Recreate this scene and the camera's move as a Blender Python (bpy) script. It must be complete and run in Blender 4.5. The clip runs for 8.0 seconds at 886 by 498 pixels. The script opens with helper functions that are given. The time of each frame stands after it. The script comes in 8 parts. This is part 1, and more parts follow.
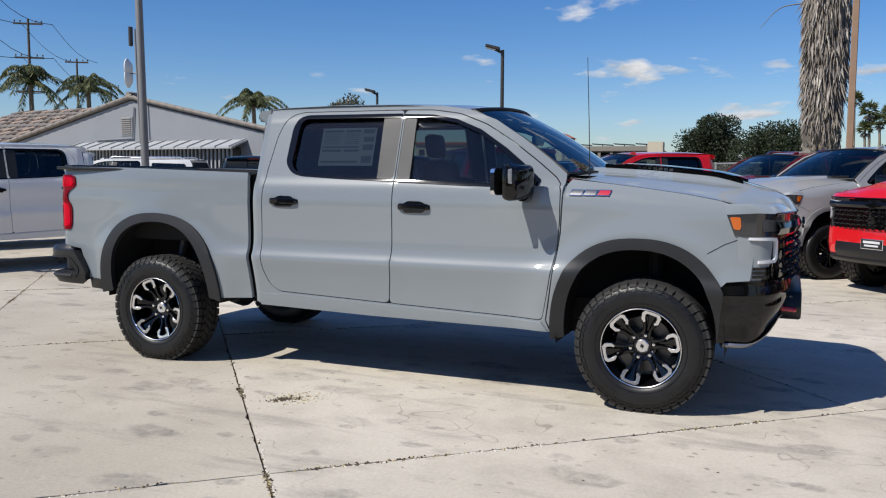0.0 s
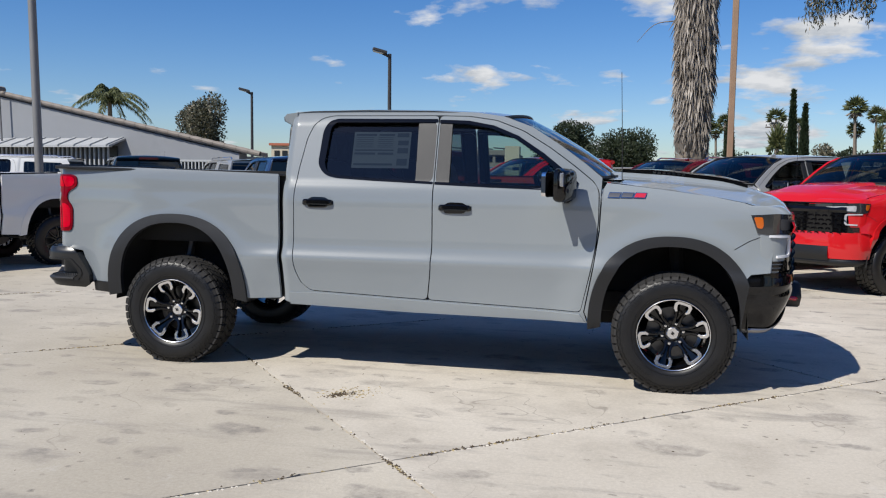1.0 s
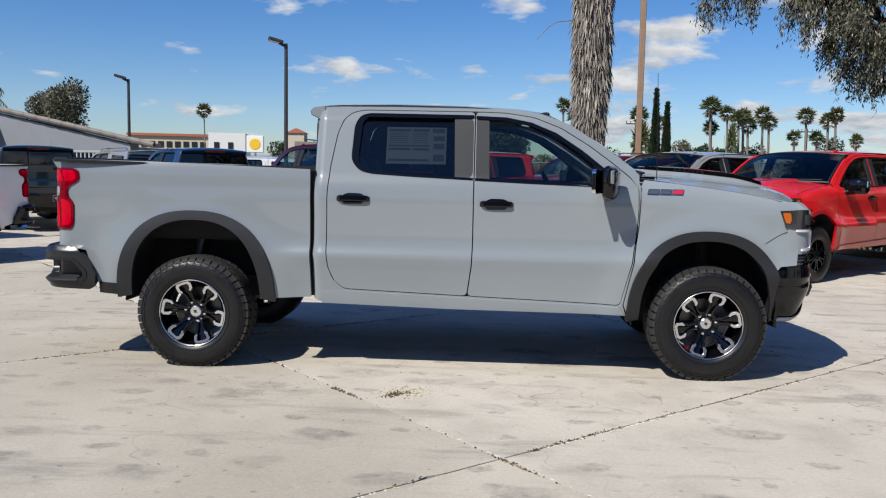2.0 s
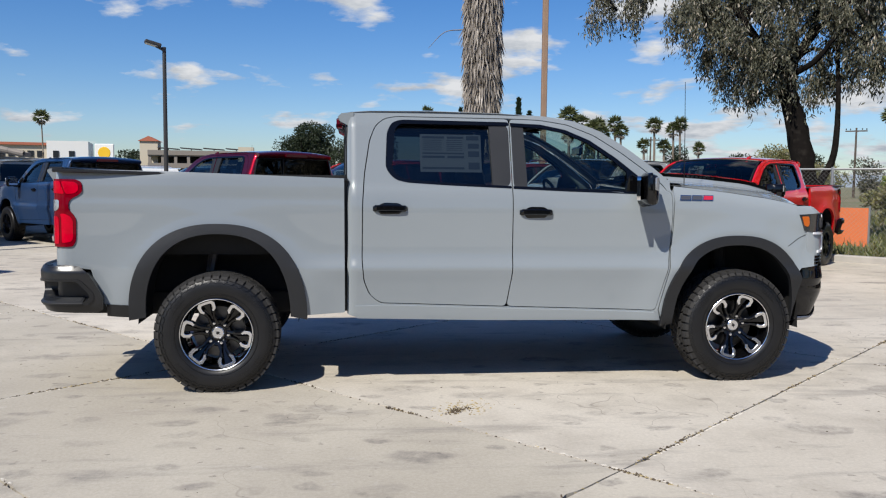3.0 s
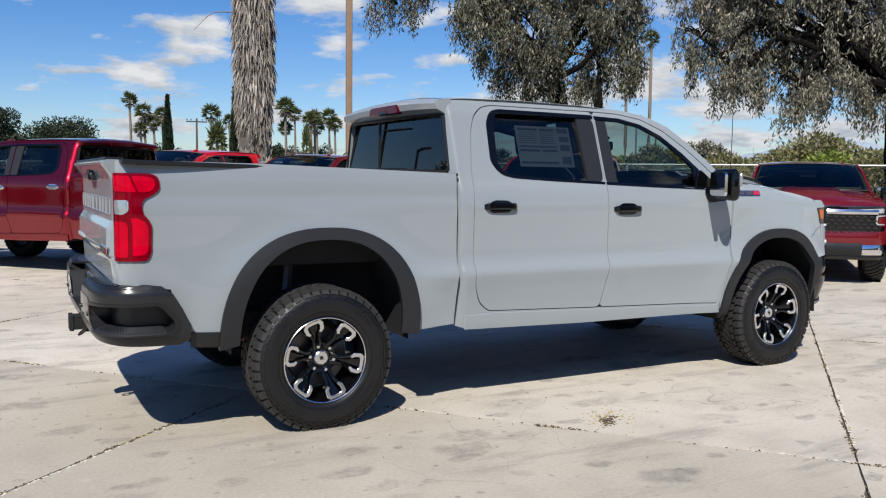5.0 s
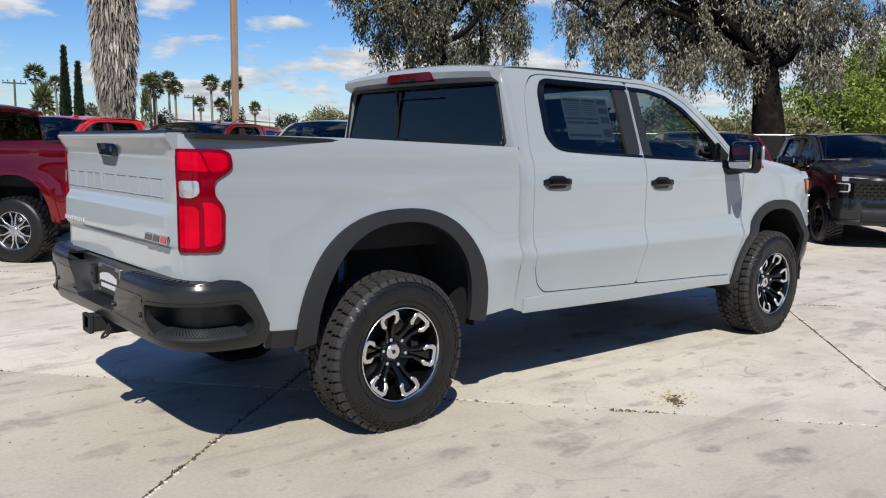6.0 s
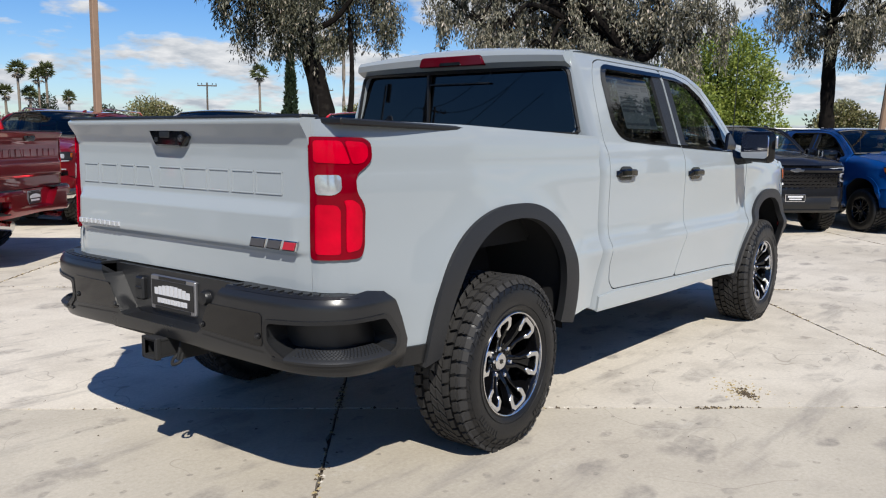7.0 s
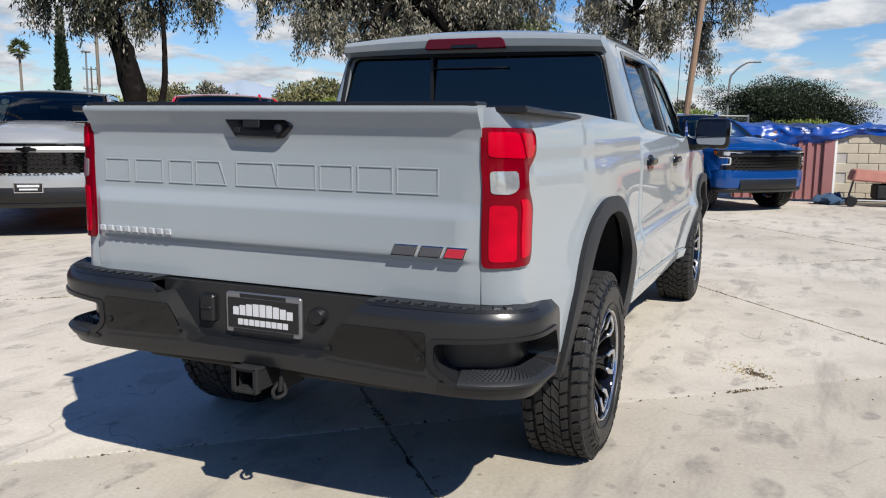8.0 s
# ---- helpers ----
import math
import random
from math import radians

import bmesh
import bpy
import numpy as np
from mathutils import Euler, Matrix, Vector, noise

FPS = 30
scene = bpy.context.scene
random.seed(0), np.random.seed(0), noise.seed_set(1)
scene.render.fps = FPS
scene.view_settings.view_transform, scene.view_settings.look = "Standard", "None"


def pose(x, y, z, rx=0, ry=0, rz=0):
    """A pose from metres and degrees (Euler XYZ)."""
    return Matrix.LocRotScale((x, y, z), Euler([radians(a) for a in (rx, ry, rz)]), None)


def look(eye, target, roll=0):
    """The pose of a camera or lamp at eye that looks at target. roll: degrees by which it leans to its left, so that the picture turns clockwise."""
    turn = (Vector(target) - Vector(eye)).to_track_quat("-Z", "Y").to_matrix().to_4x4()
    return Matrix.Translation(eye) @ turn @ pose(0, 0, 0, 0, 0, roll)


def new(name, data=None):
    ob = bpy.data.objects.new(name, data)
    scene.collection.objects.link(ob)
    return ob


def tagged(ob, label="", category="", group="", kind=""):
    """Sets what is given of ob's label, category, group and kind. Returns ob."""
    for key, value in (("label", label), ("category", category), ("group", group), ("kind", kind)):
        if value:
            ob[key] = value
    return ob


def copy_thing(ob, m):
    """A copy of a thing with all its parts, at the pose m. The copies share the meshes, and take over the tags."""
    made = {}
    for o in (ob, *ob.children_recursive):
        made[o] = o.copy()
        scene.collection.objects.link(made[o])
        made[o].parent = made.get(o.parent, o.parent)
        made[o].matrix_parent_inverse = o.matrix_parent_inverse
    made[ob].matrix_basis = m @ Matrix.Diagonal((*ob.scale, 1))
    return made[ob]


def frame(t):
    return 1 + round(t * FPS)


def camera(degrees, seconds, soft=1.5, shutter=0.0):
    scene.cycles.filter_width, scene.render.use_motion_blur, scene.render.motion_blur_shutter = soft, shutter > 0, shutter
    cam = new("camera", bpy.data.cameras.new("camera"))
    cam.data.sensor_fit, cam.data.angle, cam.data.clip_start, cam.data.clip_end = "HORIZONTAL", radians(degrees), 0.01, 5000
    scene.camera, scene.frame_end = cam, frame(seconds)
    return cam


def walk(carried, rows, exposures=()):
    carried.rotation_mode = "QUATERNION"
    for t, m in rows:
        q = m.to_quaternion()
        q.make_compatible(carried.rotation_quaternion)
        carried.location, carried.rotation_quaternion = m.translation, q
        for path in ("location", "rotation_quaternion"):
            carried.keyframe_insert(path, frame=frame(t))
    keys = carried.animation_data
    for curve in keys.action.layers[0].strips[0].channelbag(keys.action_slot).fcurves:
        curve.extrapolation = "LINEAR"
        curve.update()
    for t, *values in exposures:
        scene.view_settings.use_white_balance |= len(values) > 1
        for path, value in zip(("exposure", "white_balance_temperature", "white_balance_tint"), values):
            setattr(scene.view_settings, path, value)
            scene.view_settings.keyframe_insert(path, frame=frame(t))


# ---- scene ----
cam = camera(56.3, 8.0, 1.15)
PATH = [
    (0, (2.681, -6.037, 1.466), (1.9132, -4.1989, 1.2852), 0.26),
    (0.5, (2.147, -6.445, 1.462), (1.5487, -4.5427, 1.3073), 0.45),
    (1, (1.524, -6.737, 1.459), (1.0981, -4.7906, 1.2866), 0.74),
    (1.5, (0.887, -6.946, 1.459), (0.6283, -4.9692, 1.3017), 0.83),
    (1.7, (0.638, -6.932, 1.468), (0.4415, -4.9507, 1.2793), 0.94),
    (3, (-1.049, -6.688, 1.449), (-0.799, -4.71, 1.2881), 0.57),
    (3.5, (-1.737, -6.473, 1.455), (-1.3029, -4.5285, 1.2799), 0.51),
    (4, (-2.363, -6.123, 1.451), (-1.7422, -4.2315, 1.2595), 0.57),
    (4.2, (-2.598, -6.011, 1.436), (-1.9106, -4.1421, 1.2501), 0.56),
    (5.3, (-3.807, -5.078, 1.447), (-2.7567, -3.3879, 1.2485), 0.72),
    (5.5, (-3.99, -4.888, 1.472), (-2.8757, -3.2436, 1.2404), 0.75),
    (6, (-4.374, -4.329, 1.469), (-3.1076, -2.8006, 1.2227), 0.68),
    (6.5, (-4.762, -3.723, 1.447), (-3.3482, -2.3302, 1.1988), 0.56),
    (7, (-5.053, -3.06, 1.435), (-3.4945, -1.8338, 1.1761), 0.65),
    (7.5, (-5.317, -2.384, 1.442), (-3.6216, -1.3619, 1.1596), 0.6),
    (8, (-5.46, -1.714, 1.447), (-3.6398, -0.9399, 1.1544), 0.65),
]
walk(cam, [(t, look(eye, target, roll)) for t, eye, target, roll in PATH], [(0, 0.26), (4.2, 0.27), (5.5, 0.32), (7, 0.36), (8, 0.36)])

# ---- light: clear sky with scattered cloud, one high sun behind the camera ----
SUN_DIR = Vector((0.58, 0.74, -1.0)).normalized()
sun_data = bpy.data.lights.new("sun", "SUN")
sun_data.energy, sun_data.angle, sun_data.color = 4.7, radians(0.53), (1.0, 0.955, 0.88)
sun = new("sun", sun_data)
sun.matrix_world = SUN_DIR.to_track_quat("-Z", "Y").to_matrix().to_4x4()
sun.location = (-10, -12, 20)

world = bpy.data.worlds.new("sky")
scene.world = world
world.use_nodes = True
wt = world.node_tree
wt.nodes.clear()


def wnode(kind, **sets):
    n = wt.nodes.new(kind)
    for k, v in sets.items():
        n.inputs[k].default_value = v
    return n


sky = wt.nodes.new("ShaderNodeTexSky")
sky.sky_type, sky.sun_disc = "NISHITA", False
sky.sun_elevation = math.asin(-SUN_DIR.z)
sky.sun_rotation = math.atan2(-SUN_DIR.x, -SUN_DIR.y)
sky.altitude, sky.air_density, sky.dust_density, sky.ozone_density = 300, 1.0, 0.35, 1.3
wco = wt.nodes.new("ShaderNodeTexCoord")
wsep = wt.nodes.new("ShaderNodeSeparateXYZ")
wt.links.new(wco.outputs["Generated"], wsep.inputs[0])
# flatten the dome: clouds lie on a plane overhead
wz = wt.nodes.new("ShaderNodeMath"); wz.operation = "ADD"; wz.inputs[1].default_value = 0.20
wt.links.new(wsep.outputs["Z"], wz.inputs[0])
wzc = wt.nodes.new("ShaderNodeMath"); wzc.operation = "MAXIMUM"; wzc.inputs[1].default_value = 0.05
wt.links.new(wz.outputs[0], wzc.inputs[0])
wcmb = wt.nodes.new("ShaderNodeCombineXYZ")
for ax in ("X", "Y"):
    dv = wt.nodes.new("ShaderNodeMath"); dv.operation = "DIVIDE"
    wt.links.new(wsep.outputs[ax], dv.inputs[0]); wt.links.new(wzc.outputs[0], dv.inputs[1])
    wt.links.new(dv.outputs[0], wcmb.inputs[ax])
wcmb.inputs["Z"].default_value = 0.37
cl = wnode("ShaderNodeTexNoise", Scale=2.7, Detail=10.0, Roughness=0.54, Distortion=0.1)
wt.links.new(wcmb.outputs[0], cl.inputs["Vector"])
# cover grows towards the north-east, where the heaped clouds stand
side = wt.nodes.new("ShaderNodeVectorMath"); side.operation = "DOT_PRODUCT"; side.inputs[1].default_value = (0.13, 0.03, -0.12)
wt.links.new(wco.outputs["Generated"], side.inputs[0])
cov = wt.nodes.new("ShaderNodeMath"); cov.operation = "ADD"
wt.links.new(cl.outputs["Fac"], cov.inputs[0]); wt.links.new(side.outputs["Value"], cov.inputs[1])
ramp = wt.nodes.new("ShaderNodeValToRGB")
ramp.color_ramp.elements[0].position, ramp.color_ramp.elements[1].position = 0.565, 0.655
ramp.color_ramp.elements[0].color, ramp.color_ramp.elements[1].color = (0, 0, 0, 1), (1, 1, 1, 1)
wt.links.new(cov.outputs[0], ramp.inputs[0])
cmix = wt.nodes.new("ShaderNodeMix"); cmix.data_type = "RGBA"
shade = wnode("ShaderNodeTexNoise", Scale=5.5, Detail=6.0, Roughness=0.6)
wt.links.new(wcmb.outputs[0], shade.inputs["Vector"])
body = wt.nodes.new("ShaderNodeValToRGB")
body.color_ramp.elements[0].position, body.color_ramp.elements[1].position = 0.36, 0.64
body.color_ramp.elements[0].color, body.color_ramp.elements[1].color = (0.56, 0.62, 0.70, 1), (1.0, 1.02, 1.05, 1)
wt.links.new(shade.outputs["Fac"], body.inputs[0])
lit = wt.nodes.new("ShaderNodeVectorMath"); lit.operation = "SCALE"; lit.inputs["Scale"].default_value = 10.6
wt.links.new(body.outputs["Color"], lit.inputs[0])
wt.links.new(lit.outputs["Vector"], cmix.inputs["B"])
wt.links.new(ramp.outputs["Color"], cmix.inputs["Factor"])
whs = wnode("ShaderNodeHueSaturation", Saturation=1.38, Value=1.22)
wt.links.new(sky.outputs["Color"], whs.inputs["Color"])
wtint = wt.nodes.new("ShaderNodeMix"); wtint.data_type, wtint.blend_type = "RGBA", "MULTIPLY"
wtint.inputs["Factor"].default_value, wtint.inputs["B"].default_value = 1.0, (0.86, 0.98, 1.27, 1)
wt.links.new(whs.outputs["Color"], wtint.inputs["A"])
wt.links.new(wtint.outputs["Result"], cmix.inputs["A"])
bg = wt.nodes.new("ShaderNodeBackground")
bg.inputs["Strength"].default_value = 0.059
wt.links.new(cmix.outputs["Result"], bg.inputs["Color"])
wo = wt.nodes.new("ShaderNodeOutputWorld")
wt.links.new(bg.outputs[0], wo.inputs["Surface"])

# ---- materials ----
MATS = {}


def material(name, color, rough=0.5, metal=0.0, coat=0.0, vary=0.0, vscale=8.0, bump=0.0, bscale=60.0, spec=0.5, rvary=0.0, dirt=None, dscale=2.0, dpos=(0.55, 0.75)):
    """A principled surface with grain at one scale and stains at another, in metres."""
    if name in MATS:
        return MATS[name]
    m = bpy.data.materials.new(name)
    m.use_nodes = True
    t = m.node_tree
    b = t.nodes["Principled BSDF"]
    b.inputs["Base Color"].default_value = (*color, 1)
    b.inputs["Roughness"].default_value = rough
    b.inputs["Metallic"].default_value = metal
    b.inputs["Coat Weight"].default_value = coat
    b.inputs["Coat Roughness"].default_value = 0.03
    b.inputs["Specular IOR Level"].default_value = spec
    co = t.nodes.new("ShaderNodeTexCoord")
    out = None
    if vary:
        n = t.nodes.new("ShaderNodeTexNoise")
        n.inputs["Scale"].default_value, n.inputs["Detail"].default_value = vscale, 6
        t.links.new(co.outputs["Object"], n.inputs["Vector"])
        mix = t.nodes.new("ShaderNodeMix"); mix.data_type = "RGBA"
        mix.inputs["A"].default_value = tuple(c * (1 - vary) for c in color) + (1,)
        mix.inputs["B"].default_value = tuple(min(1, c * (1 + vary)) for c in color) + (1,)
        t.links.new(n.outputs["Fac"], mix.inputs["Factor"])
        out = mix.outputs["Result"]
        if rvary:
            mr = t.nodes.new("ShaderNodeMapRange")
            mr.inputs["To Min"].default_value, mr.inputs["To Max"].default_value = max(0, rough - rvary), min(1, rough + rvary)
            t.links.new(n.outputs["Fac"], mr.inputs["Value"]); t.links.new(mr.outputs["Result"], b.inputs["Roughness"])
    if dirt:
        n2 = t.nodes.new("ShaderNodeTexNoise")
        n2.inputs["Scale"].default_value, n2.inputs["Detail"].default_value, n2.inputs["Roughness"].default_value = dscale, 8, 0.62
        t.links.new(co.outputs["Object"], n2.inputs["Vector"])
        rp = t.nodes.new("ShaderNodeMapRange")
        rp.inputs["From Min"].default_value, rp.inputs["From Max"].default_value = dpos
        t.links.new(n2.outputs["Fac"], rp.inputs["Value"])
        mx = t.nodes.new("ShaderNodeMix"); mx.data_type = "RGBA"
        mx.inputs["A"].default_value, mx.inputs["B"].default_value = (*color, 1), (*dirt, 1)
        if out:
            t.links.new(out, mx.inputs["A"])
        t.links.new(rp.outputs["Result"], mx.inputs["Factor"])
        out = mx.outputs["Result"]
    if out:
        t.links.new(out, b.inputs["Base Color"])
    if bump:
        n3 = t.nodes.new("ShaderNodeTexNoise")
        n3.inputs["Scale"].default_value, n3.inputs["Detail"].default_value = bscale, 4
        t.links.new(co.outputs["Object"], n3.inputs["Vector"])
        bp = t.nodes.new("ShaderNodeBump")
        bp.inputs["Strength"].default_value, bp.inputs["Distance"].default_value = bump, 0.004
        t.links.new(n3.outputs["Fac"], bp.inputs["Height"]); t.links.new(bp.outputs["Normal"], b.inputs["Normal"])
    MATS[name] = m
    return m


def glass(name, tint, gloss=1.0):
    """Tinted pane: light passes tinted, gloss by Fresnel."""
    m = bpy.data.materials.new(name)
    m.use_nodes = True
    t = m.node_tree
    t.nodes.clear()
    tr = t.nodes.new("ShaderNodeBsdfTransparent"); tr.inputs[0].default_value = (*tint, 1)
    gl = t.nodes.new("ShaderNodeBsdfGlossy"); gl.inputs["Roughness"].default_value = 0.015
    gl.inputs["Color"].default_value = (gloss, gloss, gloss, 1)
    # Schlick's curve on the facing angle: alike from both sides of the pane
    lw = t.nodes.new("ShaderNodeLayerWeight"); lw.inputs["Blend"].default_value = 0.5
    pw = t.nodes.new("ShaderNodeMath"); pw.operation = "POWER"; pw.inputs[1].default_value = 5.0
    fr = t.nodes.new("ShaderNodeMath"); fr.operation = "MULTIPLY_ADD"; fr.inputs[1].default_value, fr.inputs[2].default_value = 0.95, 0.05
    t.links.new(lw.outputs["Facing"], pw.inputs[0]); t.links.new(pw.outputs[0], fr.inputs[0])
    mx = t.nodes.new("ShaderNodeMixShader")
    o = t.nodes.new("ShaderNodeOutputMaterial")
    t.links.new(fr.outputs[0], mx.inputs[0]); t.links.new(tr.outputs[0], mx.inputs[1]); t.links.new(gl.outputs[0], mx.inputs[2])
    t.links.new(mx.outputs[0], o.inputs[0])
    MATS[name] = m
    return m


def paint(name, color, metal=0.0, rough=0.38):
    m = material(name, color, rough, metal, coat=1.0, vary=0.03, vscale=1.3, spec=0.15)
    m.node_tree.nodes["Principled BSDF"].inputs["Diffuse Roughness"].default_value = 0.85
    return m


GREY_PAINT = paint("slate grey paint", (0.264, 0.292, 0.306))
RED_PAINT = paint("bright red paint", (0.52, 0.008, 0.012))
MAROON_PAINT = paint("cherry red paint", (0.25, 0.003, 0.012), 0.9, 0.32)
DARKRED_PAINT = paint("dark red paint", (0.16, 0.006, 0.010), 0.25)
BLACK_PAINT = paint("black paint", (0.008, 0.008, 0.009))
BLUE_PAINT = paint("bright blue paint", (0.002, 0.066, 0.27), 0.45)
NAVY_PAINT = paint("navy paint", (0.022, 0.055, 0.135), 0.3)
WHITE_PAINT = paint("white paint", (0.76, 0.76, 0.74))
SILVER_PAINT = paint("silver paint", (0.38, 0.385, 0.38), 0.35)
GREEN_PAINT = paint("dark teal paint", (0.01, 0.03, 0.05), 0.2)
PLASTIC = material("textured black plastic", (0.0095, 0.0098, 0.0105), 0.36, spec=0.42, bump=0.18, bscale=420, vary=0.15, vscale=5, rvary=0.08)
FLARE = material("dark grey flare plastic", (0.017, 0.018, 0.020), 0.48, spec=0.35, bump=0.2, bscale=380, vary=0.12, vscale=4, rvary=0.06)
GLOSS_BLACK = material("gloss black", (0.003, 0.003, 0.0035), 0.05, spec=0.45)
RUBBER = material("tyre rubber", (0.0062, 0.0062, 0.0066), 0.42, spec=0.40, vary=0.35, vscale=14, bump=0.3, bscale=140, rvary=0.12, dirt=(0.013, 0.012, 0.011), dscale=9, dpos=(0.56, 0.85))
TREAD = material("dusty tread rubber", (0.030, 0.029, 0.028), 0.7, spec=0.2, vary=0.35, vscale=20, bump=0.3, bscale=120)
SEAL = material("black rubber seal", (0.008, 0.008, 0.008), 0.5)
UNDER = material("underbody black", (0.006, 0.006, 0.006), 0.8, vary=0.4, vscale=6)
LINER = material("wheel liner felt", (0.005, 0.005, 0.0055), 0.9, bump=0.3, bscale=90)
CHROME = material("chrome", (0.75, 0.75, 0.76), 0.07, 1.0)
MACHINED = material("machined aluminium", (0.72, 0.72, 0.73), 0.22, 1.0, vary=0.06, vscale=30)
DARK_METAL = material("dark steel", (0.10, 0.10, 0.105), 0.45, 0.8, vary=0.3, vscale=10)
BRAKE = material("brake disc steel", (0.10, 0.10, 0.10), 0.35, 0.9, vary=0.15, vscale=20)
BUMPER_BLACK = material("satin black bumper", (0.014, 0.0145, 0.0155), 0.30, spec=0.46, bump=0.02, bscale=300, vary=0.15, vscale=5, rvary=0.06)
SKID = material("satin silver skid plate", (0.28, 0.28, 0.29), 0.32, 0.8)
RED_LENS = material("red lens", (0.44, 0.0, 0.014), 0.05, spec=0.10, vary=0.5, vscale=11)
DEEP_RED = material("deep red lens", (0.15, 0.0, 0.006), 0.04, spec=0.12, vary=0.4, vscale=11)
BRAKE_RED = material("dark red brake lamp lens", (0.075, 0.0, 0.005), 0.05, spec=0.3)
CLEAR_LENS = material("clear lens over reflector", (0.42, 0.43, 0.44), 0.12, 0.6, coat=1.0, vary=0.4, vscale=45)
HEADLAMP_CLEAR = material("clear headlamp", (0.50, 0.51, 0.53), 0.18, 0.3, coat=1.0, vary=0.5, vscale=28)
BRIGHT_TRIM = material("bright lettering", (0.66, 0.67, 0.68), 0.22, 0.55)
AMBER = material("amber lens", (0.50, 0.105, 0.008), 0.12, coat=1.0)
LAMP_DARK = material("smoked headlamp", (0.03, 0.032, 0.036), 0.08, 0.2, coat=1.0)
RED_TRIM = material("red trim", (0.45, 0.02, 0.04), 0.25, coat=0.6)
GREY_BADGE = material("grey badge", (0.13, 0.13, 0.14), 0.3, 0.6)
INTERIOR = material("dark interior", (0.028, 0.028, 0.030), 0.75, vary=0.2, vscale=9)
SEATS = material("seat leather", (0.026, 0.026, 0.028), 0.5, bump=0.1, bscale=80)
PAPER = material("window label paper", (0.50, 0.50, 0.49), 0.7)
PAPER_INK = material("label print", (0.22, 0.23, 0.26), 0.7)
PLATE_BLACK = material("plate black", (0.01, 0.01, 0.01), 0.4)
DRL = material("white running lamp lens", (0.78, 0.79, 0.80), 0.12, coat=1.0)
PLATE_WHITE = material("plate white", (0.55, 0.55, 0.55), 0.4)
GOLD = material("gold badge", (0.75, 0.45, 0.06), 0.25, 0.8)
GLASS = glass("privacy glass", (0.20, 0.235, 0.255))
GLASS_CLEAR = glass("door glass", (0.62, 0.70, 0.67))
REAR_GLASS = glass("dark rear glass", (0.055, 0.066, 0.075))
SCREEN_GLASS = glass("windscreen glass", (0.52, 0.60, 0.58))

# ---- mesh tools ----
from mathutils.geometry import delaunay_2d_cdt

CACHE = {}


def to_mesh(name, geo, mat, smooth):
    """geo: a bmesh, or (verts, faces) or (verts, faces, normals)."""
    me = bpy.data.meshes.new(name)
    if isinstance(geo, bmesh.types.BMesh):
        geo.to_mesh(me)
        geo.free()
    else:
        me.from_pydata([tuple(v) for v in geo[0]], [], [tuple(int(i) for i in f) for f in geo[1]])
    if smooth:
        me.polygons.foreach_set("use_smooth", [True] * len(me.polygons))
        if smooth != "all":
            me.set_sharp_from_angle(angle=radians(smooth if smooth is not True else 35))
    if not isinstance(geo, bmesh.types.BMesh) and len(geo) > 2:
        me.normals_split_custom_set_from_vertices([tuple(n) for n in geo[2]])
    me.materials.append(mat)
    me.update()
    return me


def part(name, geo, mat, parent, label="", smooth=True, key=None, at=None):
    """One mesh object under a thing or a part. geo may be a function, called once for each key."""
    if key is not None and key in CACHE:
        me = CACHE[key]
        if me.materials[0] != mat:
            kk = (key, mat.name)
            if kk not in CACHE:
                CACHE[kk] = me.copy()
                CACHE[kk].materials[0] = mat
            me = CACHE[kk]
    else:
        me = to_mesh(name, geo() if callable(geo) else geo, mat, smooth)
        if key is not None:
            CACHE[key] = me
    ob = new(name, me)
    ob.parent = parent
    if at is not None:
        ob.matrix_basis = at
    if label:
        ob["label"] = label
    return ob


def thing(name, m, label, category, group="", kind=""):
    ob = new(name)
    ob.empty_display_size = 0.2
    ob.matrix_basis = m
    return tagged(ob, label, category, group, kind)


def join(*geos):
    V, F = [], []
    for g in geos:
        o = len(V)
        V += [tuple(v) for v in g[0]]
        F += [tuple(i + o for i in f) for f in g[1]]
    return V, F


def moved(geo, m):
    return [m @ Vector(v) for v in geo[0]], geo[1]


def box(x0, x1, y0, y1, z0, z1, bevel=0.0, seg=1):
    bm = bmesh.new()
    bmesh.ops.create_cube(bm, size=1)
    for v in bm.verts:
        v.co = ((x0 + x1) / 2 + v.co.x * (x1 - x0), (y0 + y1) / 2 + v.co.y * (y1 - y0), (z0 + z1) / 2 + v.co.z * (z1 - z0))
    if bevel:
        bmesh.ops.bevel(bm, geom=bm.edges[:], offset=bevel, segments=seg, affect="EDGES", profile=0.5)
    bm.verts.index_update()
    g = [v.co.copy() for v in bm.verts], [[v.index for v in f.verts] for f in bm.faces]
    bm.free()
    return g


def prism(poly, d0, d1, axis="y", bevel=0.0):
    """A polygon given in the two other axes, from d0 to d1 along one axis."""
    put = {"y": lambda a, b, d: (a, d, b), "x": lambda a, b, d: (d, a, b), "z": lambda a, b, d: (a, b, d)}[axis]
    bm = bmesh.new()
    lo = [bm.verts.new(put(a, b, d0)) for a, b in poly]
    hi = [bm.verts.new(put(a, b, d1)) for a, b in poly]
    n = len(poly)
    bm.faces.new(lo), bm.faces.new(hi[::-1])
    for i in range(n):
        bm.faces.new((lo[i], hi[i], hi[(i + 1) % n], lo[(i + 1) % n]))
    bmesh.ops.recalc_face_normals(bm, faces=bm.faces[:])
    if bevel:
        bmesh.ops.bevel(bm, geom=bm.edges[:], offset=bevel, segments=1, affect="EDGES")
    bm.verts.index_update()
    g = [v.co.copy() for v in bm.verts], [[v.index for v in f.verts] for f in bm.faces]
    bm.free()
    return g


